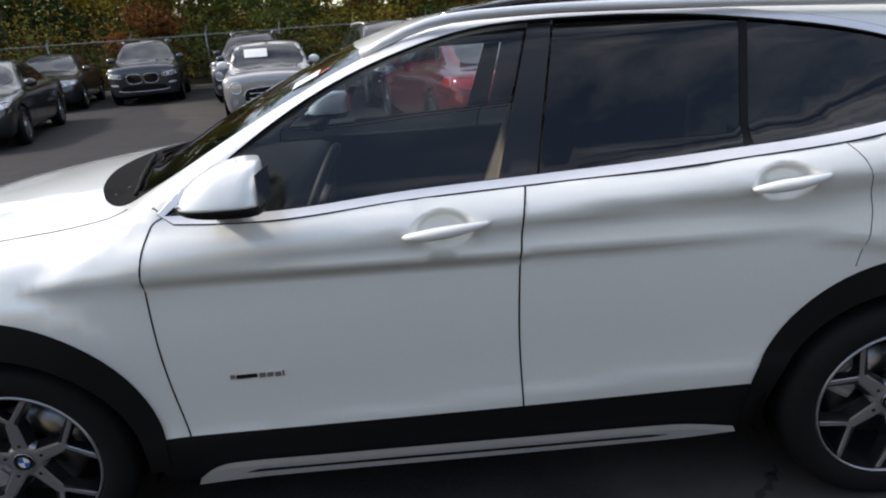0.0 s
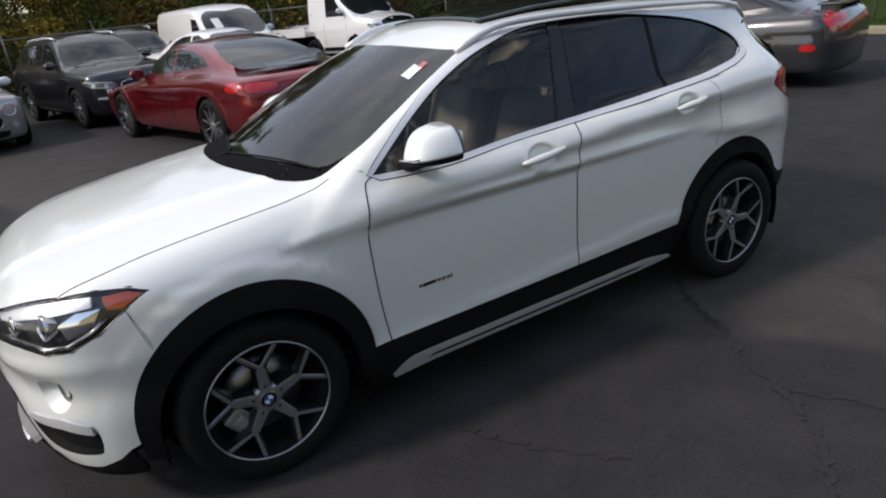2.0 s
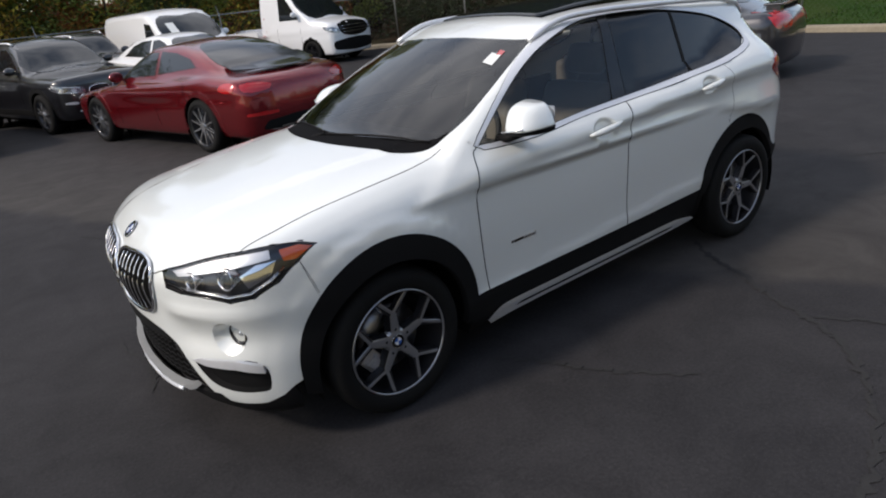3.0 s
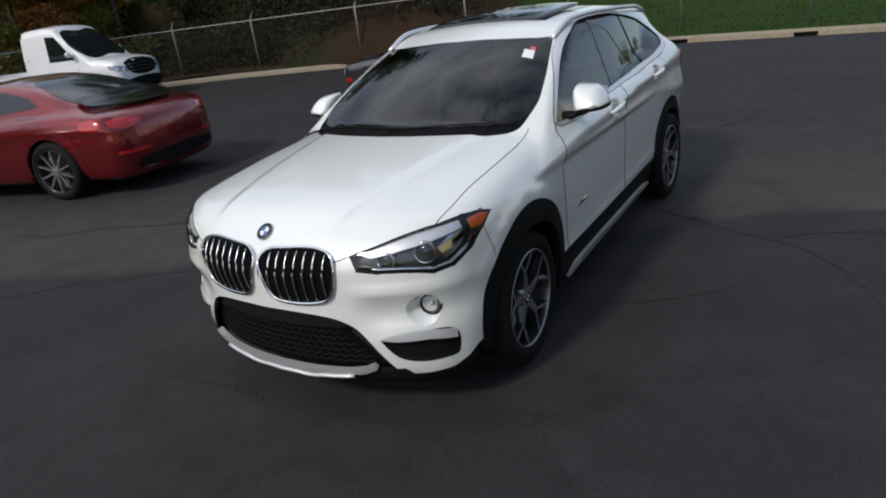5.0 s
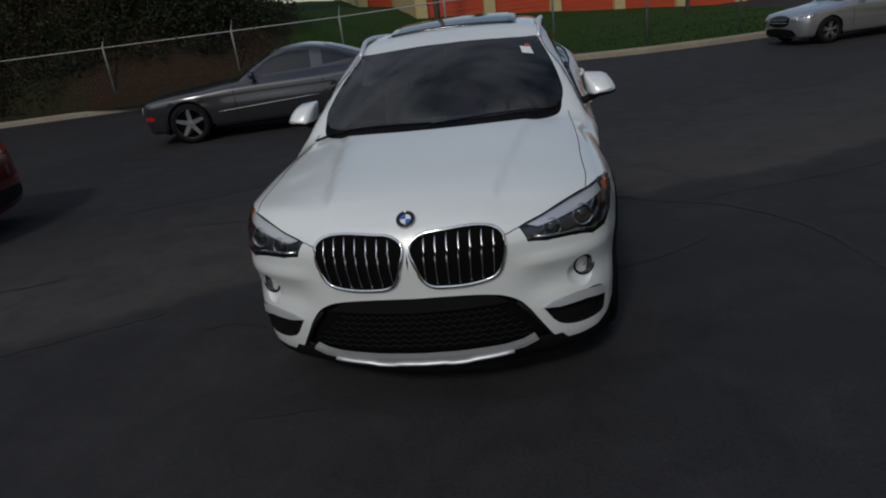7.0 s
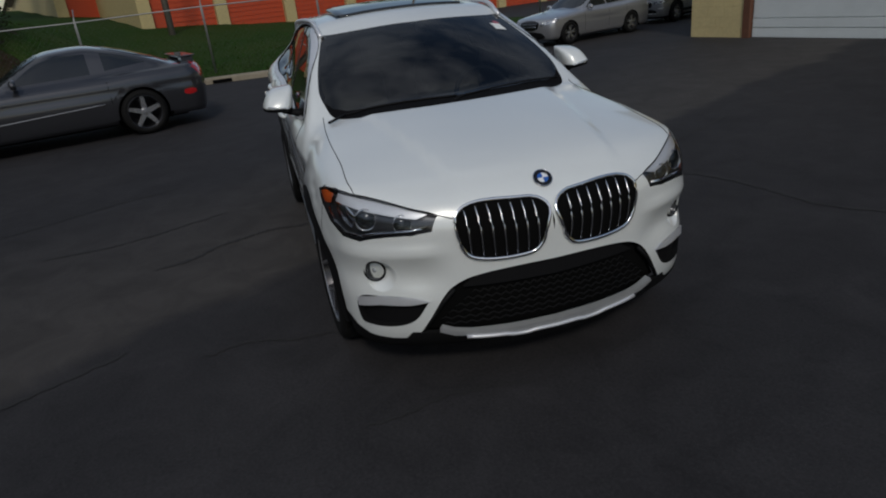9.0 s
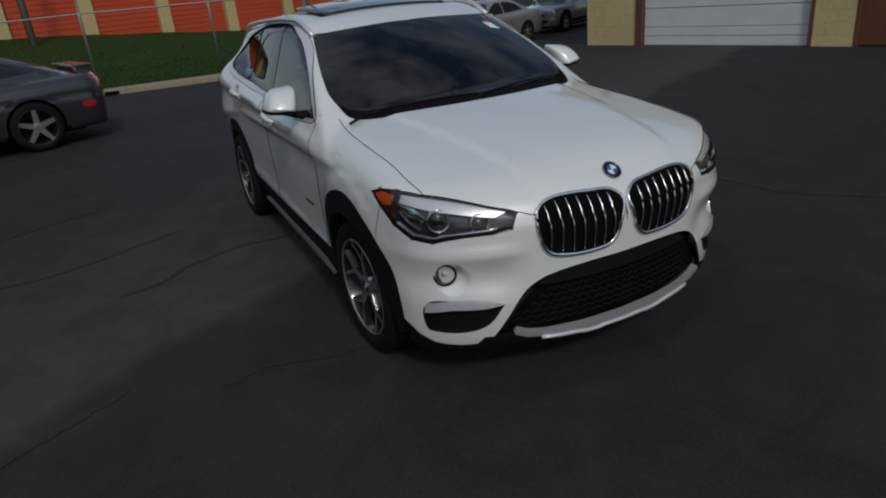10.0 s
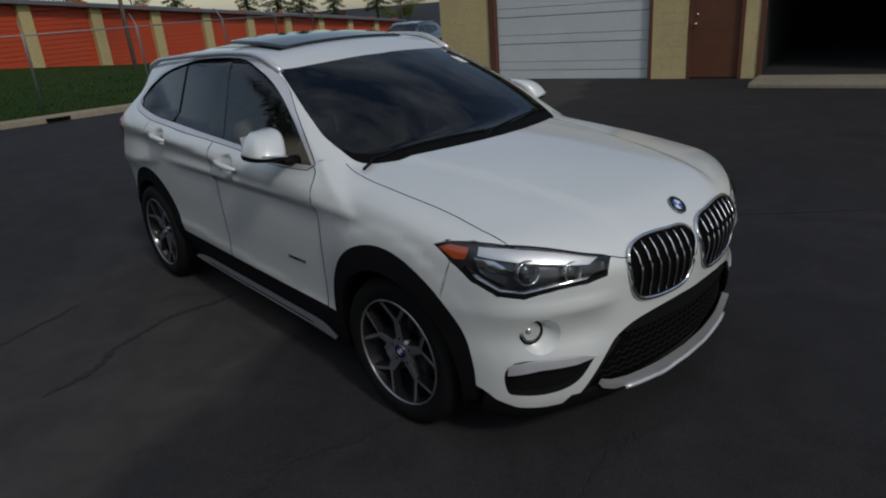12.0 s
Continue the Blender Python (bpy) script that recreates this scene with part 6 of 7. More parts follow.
def white_car():
    root = thing("white_suv", "pearl white compact sport utility vehicle with black lower cladding", "car")
    G = CAR
    ST = 0.034
    W = WHITE_PAINT
    FX, RX = -1.335, 1.335

    def s3(pts, view):
        return [tuple(p) for p in on_solid(G, pts, view)]

    # lines shared by neighbouring panels, as (x, |y|) from above, (x, z) from the side, (|y|, z) from the front
    hood_side = [(-0.905, 0.735), (-1.1, 0.752), (-1.36, 0.760), (-1.6, 0.758), (-1.78, 0.766), (-1.885, 0.757)]
    lamp_top = [(-1.885, 0.757), (-1.97, 0.672), (-2.055, 0.570), (-2.112, 0.470)]
    hood_nose = [(-2.112, 0.470), (-2.138, 0.405), (-2.136, 0.36), (-2.134, 0.28), (-2.147, 0.15), (-2.163, 0.055), (-2.186, 0.0)]
    hood_back = [(-1.19, 0.0), (-1.175, 0.2), (-1.118, 0.42), (-1.045, 0.575), (-0.980, 0.670), (-0.905, 0.735)]
    lamp_low = [(-2.120, 0.50, 0.770), (-2.09, 0.58, 0.758), (-2.03, 0.70, 0.752), (-1.965, 0.775, 0.732), (-1.89, 0.83, 0.742), (-1.80, 0.865, 0.787), (-1.71, 0.878, 0.850)]
    lamp_out = [(-1.71, 0.878, 0.850), (-1.625, 0.875, 0.895), (-1.68, 0.858, 0.916), (-1.78, 0.82, 0.922)]
    dlo_low = [(-0.765, 1.070), (-0.60, 1.064), (-0.41, 1.067), (-0.106, 1.091), (0.261, 1.109), (0.585, 1.125), (0.84, 1.144), (1.098, 1.169), (1.27, 1.195), (1.374, 1.217)]
    dlo_back = [(1.462, 1.249), (1.488, 1.294), (1.443, 1.340)]
    dlo_top = [(1.443, 1.340), (1.346, 1.386), (1.215, 1.424), (1.019, 1.461), (0.707, 1.500), (0.371, 1.512), (0.118, 1.500), (-0.117, 1.443), (-0.345, 1.350), (-0.55, 1.228), (-0.765, 1.070)]
    door_front = [(-0.765, 1.070), (-0.803, 1.045), (-0.833, 0.93), (-0.840, 0.81), (-0.831, 0.60), (-0.806, 0.390)]
    b_line = [(0.238, 1.107), (0.222, 1.03), (0.208, 0.87), (0.200, 0.66), (0.206, 0.413)]
    rear_line = [(1.075, 1.166), (1.13, 1.10), (1.166, 0.98), (1.165, 0.90), (1.148, 0.80)]
    sill = [(-0.885, 0.386), (-0.806, 0.390), (0.206, 0.413), (0.888, 0.433)]

    def line(pts, per=6):
        return smooth_loop(pts, per=per, closed=False)

    def flip(pts):
        return [(x, -y) for x, y in pts]

    def lid(half):
        return half + flip(half)[::-1]

    # bonnet
    half = line(hood_back) + line(hood_side)[1:] + line(lamp_top)[1:] + line(hood_nose)[1:-1]
    skin("bonnet", G, half + [hood_nose[-1]] + flip(half)[1:][::-1], "top", W, root, step=ST, thick=0.02)
    for sg in (1, -1):
        q = line(hood_side) + line(lamp_top)[1:] + line(hood_nose)[1:8]
        bead("shut_line", G, [(x, sg * y) for x, y in q], "top", 0.0022, DARK_GAP, root, lift=-0.0005, closed=False)
    for side, sg in (("left", -1), ("right", 1)):
        def m3(pts):
            return [(x, sg * y, z) for x, y, z in pts]

        def over(pts):
            """(x, |y|) from above as places."""
            return s3([(x, sg * y) for x, y in pts], "top")

        def ahead(pts):
            return s3([(sg * y, z) for y, z in pts], "front")
        upper, front3, rear3 = "upper_" + side, "front_" + side, "rear_" + side
        # front wing
        arc = arch_arc(FX, True, 6, 133, 26)
        wing = over(line(hood_side)[::-1]) + over([(-0.83, 0.79)]) + s3(line(door_front), side) + s3([sill[0]], side) + s3(arc, side)
        seam_top = m3(lamp_out)
        wing = seen_from(wing, upper) + seen_from(seam_top, upper)
        skin("front_wing", G, wing, upper, W, root, step=ST, thick=0.0)
        # doors
        b2 = line(b_line)
        d1 = line(door_front) + [p for p in line([sill[1], sill[2]], 12)][1:] + b2[::-1][1:] + [p for p in line(dlo_low)[::-1] if p[0] < 0.232]
        def cup(cx, cz):
            return [(cx + 0.098 * math.cos(2 * math.pi * i / 40), cz + 0.058 * math.sin(2 * math.pi * i / 40)) for i in range(40)]
        fd = skin("front_door", G, d1[:-1], side, W, root, step=ST, thick=0.0, holes=(cup(0.005, 0.997),))
        skin("handle_cup", G, cup(0.005, 0.997), side, W, fd, step=0.010, thick=0.0)
        arcr = [p for p in arch_arc(RX, False, 172, 112, 14)]
        d2 = b2 + [sill[2], sill[3]] + arcr + line(rear_line)[::-1] + [p for p in line(dlo_low)[::-1] if 0.245 < p[0] < 1.07]
        rd = skin("rear_door", G, d2, side, W, root, step=ST, thick=0.0, holes=(cup(0.925, 1.060),))
        skin("handle_cup", G, cup(0.925, 1.060), side, W, rd, step=0.010, thick=0.0)
        # rear quarter, round to the tail
        arcq = arch_arc(RX, False, 112, 30, 22)
        q_edge = [(1.70, 0.535), (1.68, 0.62), (1.63, 0.75), (1.59, 0.9), (1.56, 1.1), (1.545, 1.22), (1.50, 1.345)]
        quarter = line(rear_line) + arcq + line(q_edge, 3) + [(1.475, 1.345)] + line(dlo_back)[::-1][:-1] + [p for p in line(dlo_low)[::-1] if p[0] > 1.085]
        skin("rear_quarter", G, quarter, side, W, root, step=ST, thick=0.0)
        tail = seen_from(s3(line(q_edge, 3), side), "round_rear")
        top_seam = [(tail[-1][0] * (1 - i / 8), tail[-1][1] + 0.035 * math.sin(math.pi / 2 * i / 8)) for i in range(9)]
        rear_seam = [tuple(p) for p in on_solid(G, top_seam, "round_rear")]
        skin("rear_body", G, tail + top_seam[1:] + [(0.0, 0.50), (tail[0][0] * 0.5, 0.50), (tail[0][0] * 0.9, 0.515)], "round_rear", W, root, step=0.045, thick=0.0)
        # black lower cladding
        clad = [(p[0], p[1] + 0.002) for p in line([sill[0], sill[1], sill[2], sill[3]], 8)]
        skin("sill_cladding", G, clad + [(0.93, 0.30), (0.93, 0.205), (-0.92, 0.205), (-0.92, 0.30)], side, BLACK_PLASTIC, root, "black sill cladding", step=ST, lift=0.004, thick=0.03)
        skin("arch_cladding", G, arch_arc(FX, True, -8, 187, 36) + arch_arc(FX, True, -10, 192, 36, True)[::-1], side, BLACK_PLASTIC, root, "black wheel-arch cladding", step=0.03, lift=0.007, thick=0.035)
        skin("arch_cladding", G, arch_arc(RX, False, 34, 188, 34) + [(0.89, 0.21)] + arch_arc(RX, False, -14, 190, 36, True)[::-1] + [(1.72, 0.24), (1.76, 0.50)], side, BLACK_PLASTIC, root, "black wheel-arch cladding", step=0.03, lift=0.007, thick=0.035)
        h0 = tail[0][0]
        skin("rear_bumper_cladding", G, [(h0, 0.24), (h0, 0.535), (h0 * 0.9, 0.518), (h0 * 0.5, 0.503), (0.0, 0.503), (0.0, 0.24)], "round_rear", BLACK_PLASTIC, root, step=0.05, lift=0.004)
        # bright sill strip
        strip_top = line([(-0.816, 0.226), (-0.76, 0.268), (-0.70, 0.286), (-0.4, 0.289), (0.2, 0.291), (0.66, 0.292), (0.75, 0.284), (0.87, 0.262)])
        strip_low = line([(0.87, 0.262), (0.72, 0.250), (0.6, 0.246), (0.0, 0.240), (-0.6, 0.236), (-0.816, 0.226)])
        st = skin("sill_strip", G, strip_top[:-1] + strip_low[:-1], side, SATIN, root, "satin aluminium sill strip", step=0.025, lift=0.032, thick=0.02)
        skin("sill_strip_groove", G, [(-0.66, 0.262), (0.60, 0.268), (0.66, 0.274), (0.60, 0.279), (-0.62, 0.274)], side, GLOSS_BLACK, st, step=0.04, lift=0.034, thick=0)
        # shut lines
        bead("shut_line", G, line(door_front), side, 0.0028, DARK_GAP, root, lift=-0.0005, closed=False)
        bead("shut_line", G, b2, side, 0.0028, DARK_GAP, root, lift=-0.0005, closed=False)
        bead("shut_line", G, line(rear_line), side, 0.0016, DARK_GAP, root, lift=-0.0008, closed=False)
        bead("shut_line", G, line([(-1.663, 0.705), (-1.685, 0.78), (-1.71, 0.85)]), side, 0.0012, DARK_GAP, root, lift=-0.0005, closed=False)
        # side glass, pillars and bright surround
        ring = smooth_loop(dlo_low + dlo_back[:-1] + dlo_top[:-1], per=6, sharp=(0,))

        def clip(x0, x1, k0, k1):
            top = curve1(*zip(*sorted((p for p in line(dlo_top) + [dlo_back[1]]), key=lambda p: p[0])))
            low = curve1(*zip(*sorted((p for p in line(dlo_low) + line([dlo_low[-1]] + dlo_back[:2])[1:]), key=lambda p: p[0])))
            n = 26
            a = [x0 + (x1 - x0) * i / n for i in range(n + 1)]
            lowp = [(x, float(low(x))) for x in a]
            topp = [(x, float(top(x))) for x in a]
            return [(x + k0 * (z - 1.3) * (1 - i / n) + k1 * (z - 1.3) * (i / n), z) for i, (x, z) in enumerate(lowp)] + [(x + k0 * (z - 1.3) * (1 - i / n) + k1 * (z - 1.3) * (i / n), z) for i, (x, z) in reversed(list(enumerate(topp)))]
        for name, x0, x1, k0, k1, mat, lift in (("front_side_glass", -0.752, 0.215, 0, 0.30, SIDE_GLASS, -0.006), ("rear_side_glass", 0.315, 0.862, 0.20, 0.12, PRIVACY, -0.006), ("quarter_glass", 0.885, 1.474, 0.12, 0, PRIVACY, -0.006)):
            o = clip(x0, x1, k0, k1)
            g = skin(name, G, o, side, mat, root, "dark tinted glass" if mat is PRIVACY else "lightly tinted glass", step=0.05, lift=lift, thick=0)
            g.visible_shadow = False
        skin("b_pillar", G, clip(0.222, 0.308, 0.30, 0.20), side, GLOSS_BLACK, root, "gloss black door pillar", step=0.04, lift=-0.003, thick=0.004)
        skin("c_pillar", G, clip(0.862, 0.885, 0.12, 0.12), side, BLACK_PLASTIC, root, step=0.04, lift=-0.003, thick=0.004)
        bead("window_seal", G, ring, side, 0.006, BLACK_PLASTIC, root, lift=-0.002, closed=True, flat=0.8)
        mid = np.mean(np.array(ring), 0)
        outer = []
        for i, (x, z) in enumerate(ring):
            (xa, za), (xb, zb) = ring[i - 1], ring[(i + 1) % len(ring)]
            d = math.hypot(xb - xa, zb - za) or 1
            wide = 0.020
            outer.append((x + wide * (zb - za) / d, z - wide * (xb - xa) / d))
        skin("window_trim", G, outer, side, SATIN, root, "satin aluminium window surround", step=0.02, lift=0.004, holes=(ring,), thick=0.008)
        bead("trim_edge", G, outer, side, 0.0035, GLOSS_BLACK, root, lift=0.0, closed=True)
        # handles
        for x0, x1, z0, z1, door in ((-0.112, 0.132, 0.982, 1.010, fd), (0.829, 1.039, 1.047, 1.075, rd)):
            bm = bmesh.new()
            pts, wide = [], []
            for i in range(21):
                u = i / 20
                p, nn, _ = lay(G, [(x0 + (x1 - x0) * u, z0 + (z1 - z0) * u)], side)
                edge = on_solid(G, [(x0 if u < 0.5 else x1, z0 if u < 0.5 else z1)], side)[0]
                pts.append((p[0][0], sg * (max(abs(edge[1]), abs(p[0][1])) - 0.002 + 0.022 * math.sin(math.pi * u) ** 0.55), p[0][2]))
                wide.append(0.003 + 0.0145 * math.sin(math.pi * u ** 0.8) ** 0.7)
            tube(bm, pts, wide, seg=12, flat=1.0)
            bmesh.ops.recalc_face_normals(bm, faces=bm.faces)
            part("door_handle", bm, W, door, "body-coloured pull handle")
        # model badge as plain bars
        for i, (x, w, h, mat) in enumerate(((-0.652, 0.014, 0.013, CHROME), (-0.634, 0.062, 0.012, GLOSS_BLACK), (-0.566, 0.018, 0.014, CHROME), (-0.543, 0.018, 0.014, CHROME), (-0.520, 0.018, 0.014, CHROME), (-0.498, 0.005, 0.018, CHROME))):
            xx = x if sg < 0 else -1.15 - x - w
            skin("badge_bar", G, [(xx, 0.578), (xx + w, 0.580), (xx + w, 0.580 + h), (xx, 0.578 + h)], side, mat, fd, step=0.02, lift=0.003, thick=0.003)
        # wheels and wells
        for hx, steer in ((FX, 2.0), (RX, 0.0)):
            bm = bmesh.new()
            spin_mesh(bm, [(0.40, sg * 0.87), (0.40, sg * 0.60), (0.02, sg * 0.60)], seg=40, m=Matrix.Translation((hx, 0, 0.335)))
            for f in [f for f in bm.faces if f.calc_center_median().z < 0.20]:
                bm.faces.remove(f)
            part("wheel_well", bm, DARK_GAP, root)
            suv_wheel(root, hx, sg, steer)
        mirror(root, sg)
        front_lamp(root, side, sg, s3, m3, lamp_top, lamp_low, lamp_out)
        # bumper half
        kid = [(0.014, 0.795), (0.058, 0.838), (0.15, 0.850), (0.28, 0.858), (0.36, 0.847), (0.402, 0.815), (0.407, 0.76), (0.393, 0.70), (0.37, 0.655), (0.33, 0.633), (0.24, 0.620), (0.15, 0.620), (0.09, 0.628), (0.055, 0.66), (0.034, 0.72)]
        kloop = smooth_loop(kid, per=3)
        mouth = line([(0.0, 0.572), (0.2, 0.570), (0.36, 0.552), (0.44, 0.515), (0.49, 0.46), (0.535, 0.385), (0.59, 0.290)], 4)
        lip = m3([(-2.055, 0.625, 0.262), (-2.0, 0.71, 0.258), (-1.92, 0.785, 0.268), (-1.86, 0.83, 0.300), (-1.82, 0.848, 0.335)])
        arcf = s3(arch_arc(FX, True, 178, 133, 12), side)
        intake = m3([(-2.105, 0.545, 0.452), (-2.085, 0.60, 0.470), (-1.999, 0.735, 0.480), (-1.915, 0.815, 0.456), (-1.905, 0.815, 0.345), (-1.945, 0.785, 0.330), (-2.02, 0.685, 0.330), (-2.07, 0.605, 0.362)])
        inn = smooth_loop(seen_from(intake, front3), per=4, sharp=(0,))
        fc = seen_from(m3([(-2.005, 0.730, 0.572)]), front3)[0]
        pocket = [(fc[0] + 0.072 * math.cos(a), fc[1] + 0.074 * math.sin(a)) for a in np.linspace(0, 2 * math.pi, 28, endpoint=False)]
        nose = over([p for p in line(hood_nose)])
        edge = seen_from(ahead([(0.0, 0.78), (0.0, 0.70), (0.0, 0.64)]) + ahead(mouth), front3) + seen_from(lip + arcf, front3) + seen_from(m3(lamp_low[::-1]), front3) + seen_from(over(lamp_top[-1:]) + nose[1:], front3)
        kh = seen_from(ahead(kloop), front3)
        # the nose edge runs along the kidney; keep its opening inside the panel
        kh = [(h - 0.002, z - 0.006 if z > 0.8 else z) for h, z in kh]
        skin("front_bumper", G, edge, front3, W, root, step=0.03, holes=(inn, pocket), thick=0.0)
        grilles(root, side, sg, kloop, inn, pocket, fc, front3, line)
        # tail lamp
        lamp = smooth_loop([(sg * h, z) for h, z in TAIL_LAMP], per=4, sharp=(0, 1, 2))
        tl = skin("tail_lamp", G, lamp, "round_rear", LAMP_RED, root, "red tail lamp", step=0.03, lift=0.006, thick=0.02)
        skin("tail_lamp_band", G, [(sg * h, z) for h, z in TAIL_BAND], "round_rear", LAMP_AMBER, tl, step=0.03, lift=0.009, thick=0.0)
        # roof rail
        bm = bmesh.new()
        pts = []
        for i in range(30):
            u = i / 29
            x = -0.20 + 1.92 * u
            yv = 0.595 + 0.035 * math.sin(math.pi * min(1, max(0, u))) - 0.02 * u
            p = on_solid(G, [(x, sg * yv)], "top")[0]
            pts.append((x, sg * yv, float(p[2]) + 0.008 + 0.026 * min(1, math.sin(math.pi * u) * 2.2)))
        tube(bm, pts, 0.015, seg=10, flat=1.0)
        part("roof_rail", bm, SATIN, root, "satin aluminium roof rail")
    # roof with pillars
    ws_side = [(-0.795, 0.712), (-0.72, 0.716), (-0.65, 0.706), (-0.52, 0.680), (-0.33, 0.630), (-0.165, 0.585)]
    base_line = [(-1.188, 0.0), (-1.173, 0.2), (-1.116, 0.42), (-1.043, 0.575), (-0.940, 0.680), (-0.795, 0.712)]
    ws_top = [(-0.165, 0.585), (-0.205, 0.50), (-0.25, 0.30), (-0.275, 0.0)]
    out = [(-0.905, 0.735), (-0.83, 0.79), (-0.765, 0.826)]
    dt = [(p[0], abs(p[1])) for p in s3(line(dlo_top)[::-1], "left")]
    seam = [(p[0], abs(p[1])) for p in rear_seam]
    half = line(ws_top)[::-1] + line(ws_side)[::-1][1:] + [p for p in line(base_line)[::-1][1:] if p[1] > 0.57] + [p for p in line(hood_back) if 0.58 < p[1] < 0.734] + out + dt[2:] + [(1.475, abs(s3([(1.475, 1.345)], "left")[0][1]))] + seam[:-1]
    poly = half + [seam[-1]] + flip(half)[1:][::-1]
    skin("roof", G, poly, "top", W, root, step=0.036, thick=0.02)
    # windscreen
    wh = line(base_line) + line(ws_side)[1:] + line(ws_top)[1:-1]
    ws = skin("windscreen", G, wh + [(-0.275, 0.0)] + flip(wh)[1:][::-1], "top", GLASS, root, "clear windscreen glass", step=0.05, lift=-0.001, thick=0)
    ws.visible_shadow = False
    cow = line(base_line)[:-3] + [(-0.815, 0.700), (-0.875, 0.670), (-0.930, 0.598), (-0.995, 0.435), (-1.045, 0.2), (-1.062, 0.0)]
    skin("cowl", G, cow + flip(cow[1:-1])[::-1], "top", SCUTTLE, root, "black plastic scuttle", step=0.04, lift=0.001, thick=0.01)
    inner = [(x + 0.028, y - 0.022) for x, y in line(ws_side)] + [(x - 0.03, y - 0.01) for x, y in line(ws_top)[1:]]
    rim = line(ws_side) + line(ws_top)[1:]
    band = [(x, max(y, 0.0)) for x, y in rim] + [(x, max(y, 0.0)) for x, y in inner[::-1]]
    for sg in (1, -1):
        skin("screen_edge", G, [(x, sg * y) for x, y in band], "top", GLOSS_BLACK, ws, step=0.03, lift=-0.004, thick=0)
    skin("inspection_sticker", G, [(-0.42, -0.56), (-0.34, -0.54), (-0.34, -0.475), (-0.42, -0.49)], "top", STICKER, ws, "white paper sticker", step=0.03, lift=0.002, thick=0)
    skin("inspection_sticker", G, [(-0.345, -0.545), (-0.305, -0.535), (-0.305, -0.50), (-0.345, -0.51)], "top", LAMP_RED, ws, "red paper sticker", step=0.03, lift=0.002, thick=0)
    for y0, x0, y1, x1 in ((-0.02, -1.10, -0.66, -0.905), (0.62, -0.965, 0.02, -1.085)):
        bm = bmesh.new()
        n = 12
        pts = [tuple(on_solid(G, [(x0 + (x1 - x0) * i / n, y0 + (y1 - y0) * i / n)], "top", 0.007)[0]) for i in range(n + 1)]
        tube(bm, pts, 0.005, seg=6)
        tube(bm, [pts[0], tuple(Vector(pts[0]) + Vector((-0.03, 0.05, -0.008))), tuple(Vector(pts[0]) + Vector((-0.05, 0.10, -0.02)))], 0.007, seg=6)
        part("wiper", bm, BLACK_PLASTIC, root, "black wiper blade")
    # glass roof panel, tilted open
    bm = bmesh.new()
    nx, ny = 14, 16
    rows = []
    for i in range(nx + 1):
        x = 0.04 + 0.66 * i / nx
        row = []
        for j in range(ny + 1):
            y = -0.44 + 0.88 * j / ny
            yy = y * (1 - 0.06 * abs(2 * i / nx - 1) ** 4)
            z = float(CAR_ROOF(x)) - 0.125 * abs(yy) ** 2.2
            row.append((x, yy, z + 0.010 + 0.024 * i / nx))
        rows.append(row)
    for dz in (0.0, -0.012):
        vs = [[bm.verts.new((x, y, z + dz)) for x, y, z in row] for row in rows]
        for i in range(nx):
            for j in range(ny):
                bm.faces.new((vs[i][j], vs[i + 1][j], vs[i + 1][j + 1], vs[i][j + 1]))
        if dz == 0.0:
            keep = vs
    ringk = [(i, 0) for i in range(nx)] + [(nx, j) for j in range(ny)] + [(i, ny) for i in range(nx, 0, -1)] + [(0, j) for j in range(ny, 0, -1)]
    for (i, j), (k, l) in zip(ringk, ringk[1:] + ringk[:1]):
        bm.faces.new((keep[i][j], keep[k][l], vs[k][l], vs[i][j]))
    bmesh.ops.recalc_face_normals(bm, faces=bm.faces)
    part("glass_roof_panel", bm, FAR_GLASS, root, "dark glass sunroof panel tilted open")
    skin("sunroof_opening", G, [(0.04, -0.45), (0.9, -0.45), (0.9, 0.45), (0.04, 0.45)], "top", GLOSS_BLACK, root, step=0.08, lift=0.002, thick=0)
    skin("tailgate", G, [(-0.62, 0.52), (0.62, 0.52), (0.66, 0.8), (0.62, 1.1), (-0.62, 1.1), (-0.66, 0.8)], "rear", W, root, step=0.06, lift=0.002, thick=0)
    skin("rear_window", G, [(-0.56, 1.12), (0.56, 1.12), (0.44, 1.36), (-0.44, 1.36)], "rear", PRIVACY, root, step=0.06, lift=0.005, thick=0)
    # roof spoiler with black blades beside the rear window
    bm = bmesh.new()
    rows = []
    for i in range(17):
        y = -0.56 + 1.12 * i / 16
        back = 1.84 - 0.06 * abs(y / 0.56) ** 3
        zt = [float(p[2]) for p in on_solid(G, [(1.50, y)], "top")][0]
        end = zt - 0.38 * (back - 1.50)
        rows.append([bm.verts.new(v) for v in ((1.50, y, zt - 0.004), (1.62, y, zt - 0.024), (back, y, end), (back - 0.01, y, end - 0.022), (1.60, y, end - 0.05))])
    for a, b in zip(rows, rows[1:]):
        for k in range(5):
            bm.faces.new((a[k], a[(k + 1) % 5], b[(k + 1) % 5], b[k]))
    bm.faces.new(rows[0])
    bm.faces.new(rows[-1])
    bmesh.ops.recalc_face_normals(bm, faces=bm.faces)
    part("roof_spoiler", bm, W, root, "white roof spoiler")
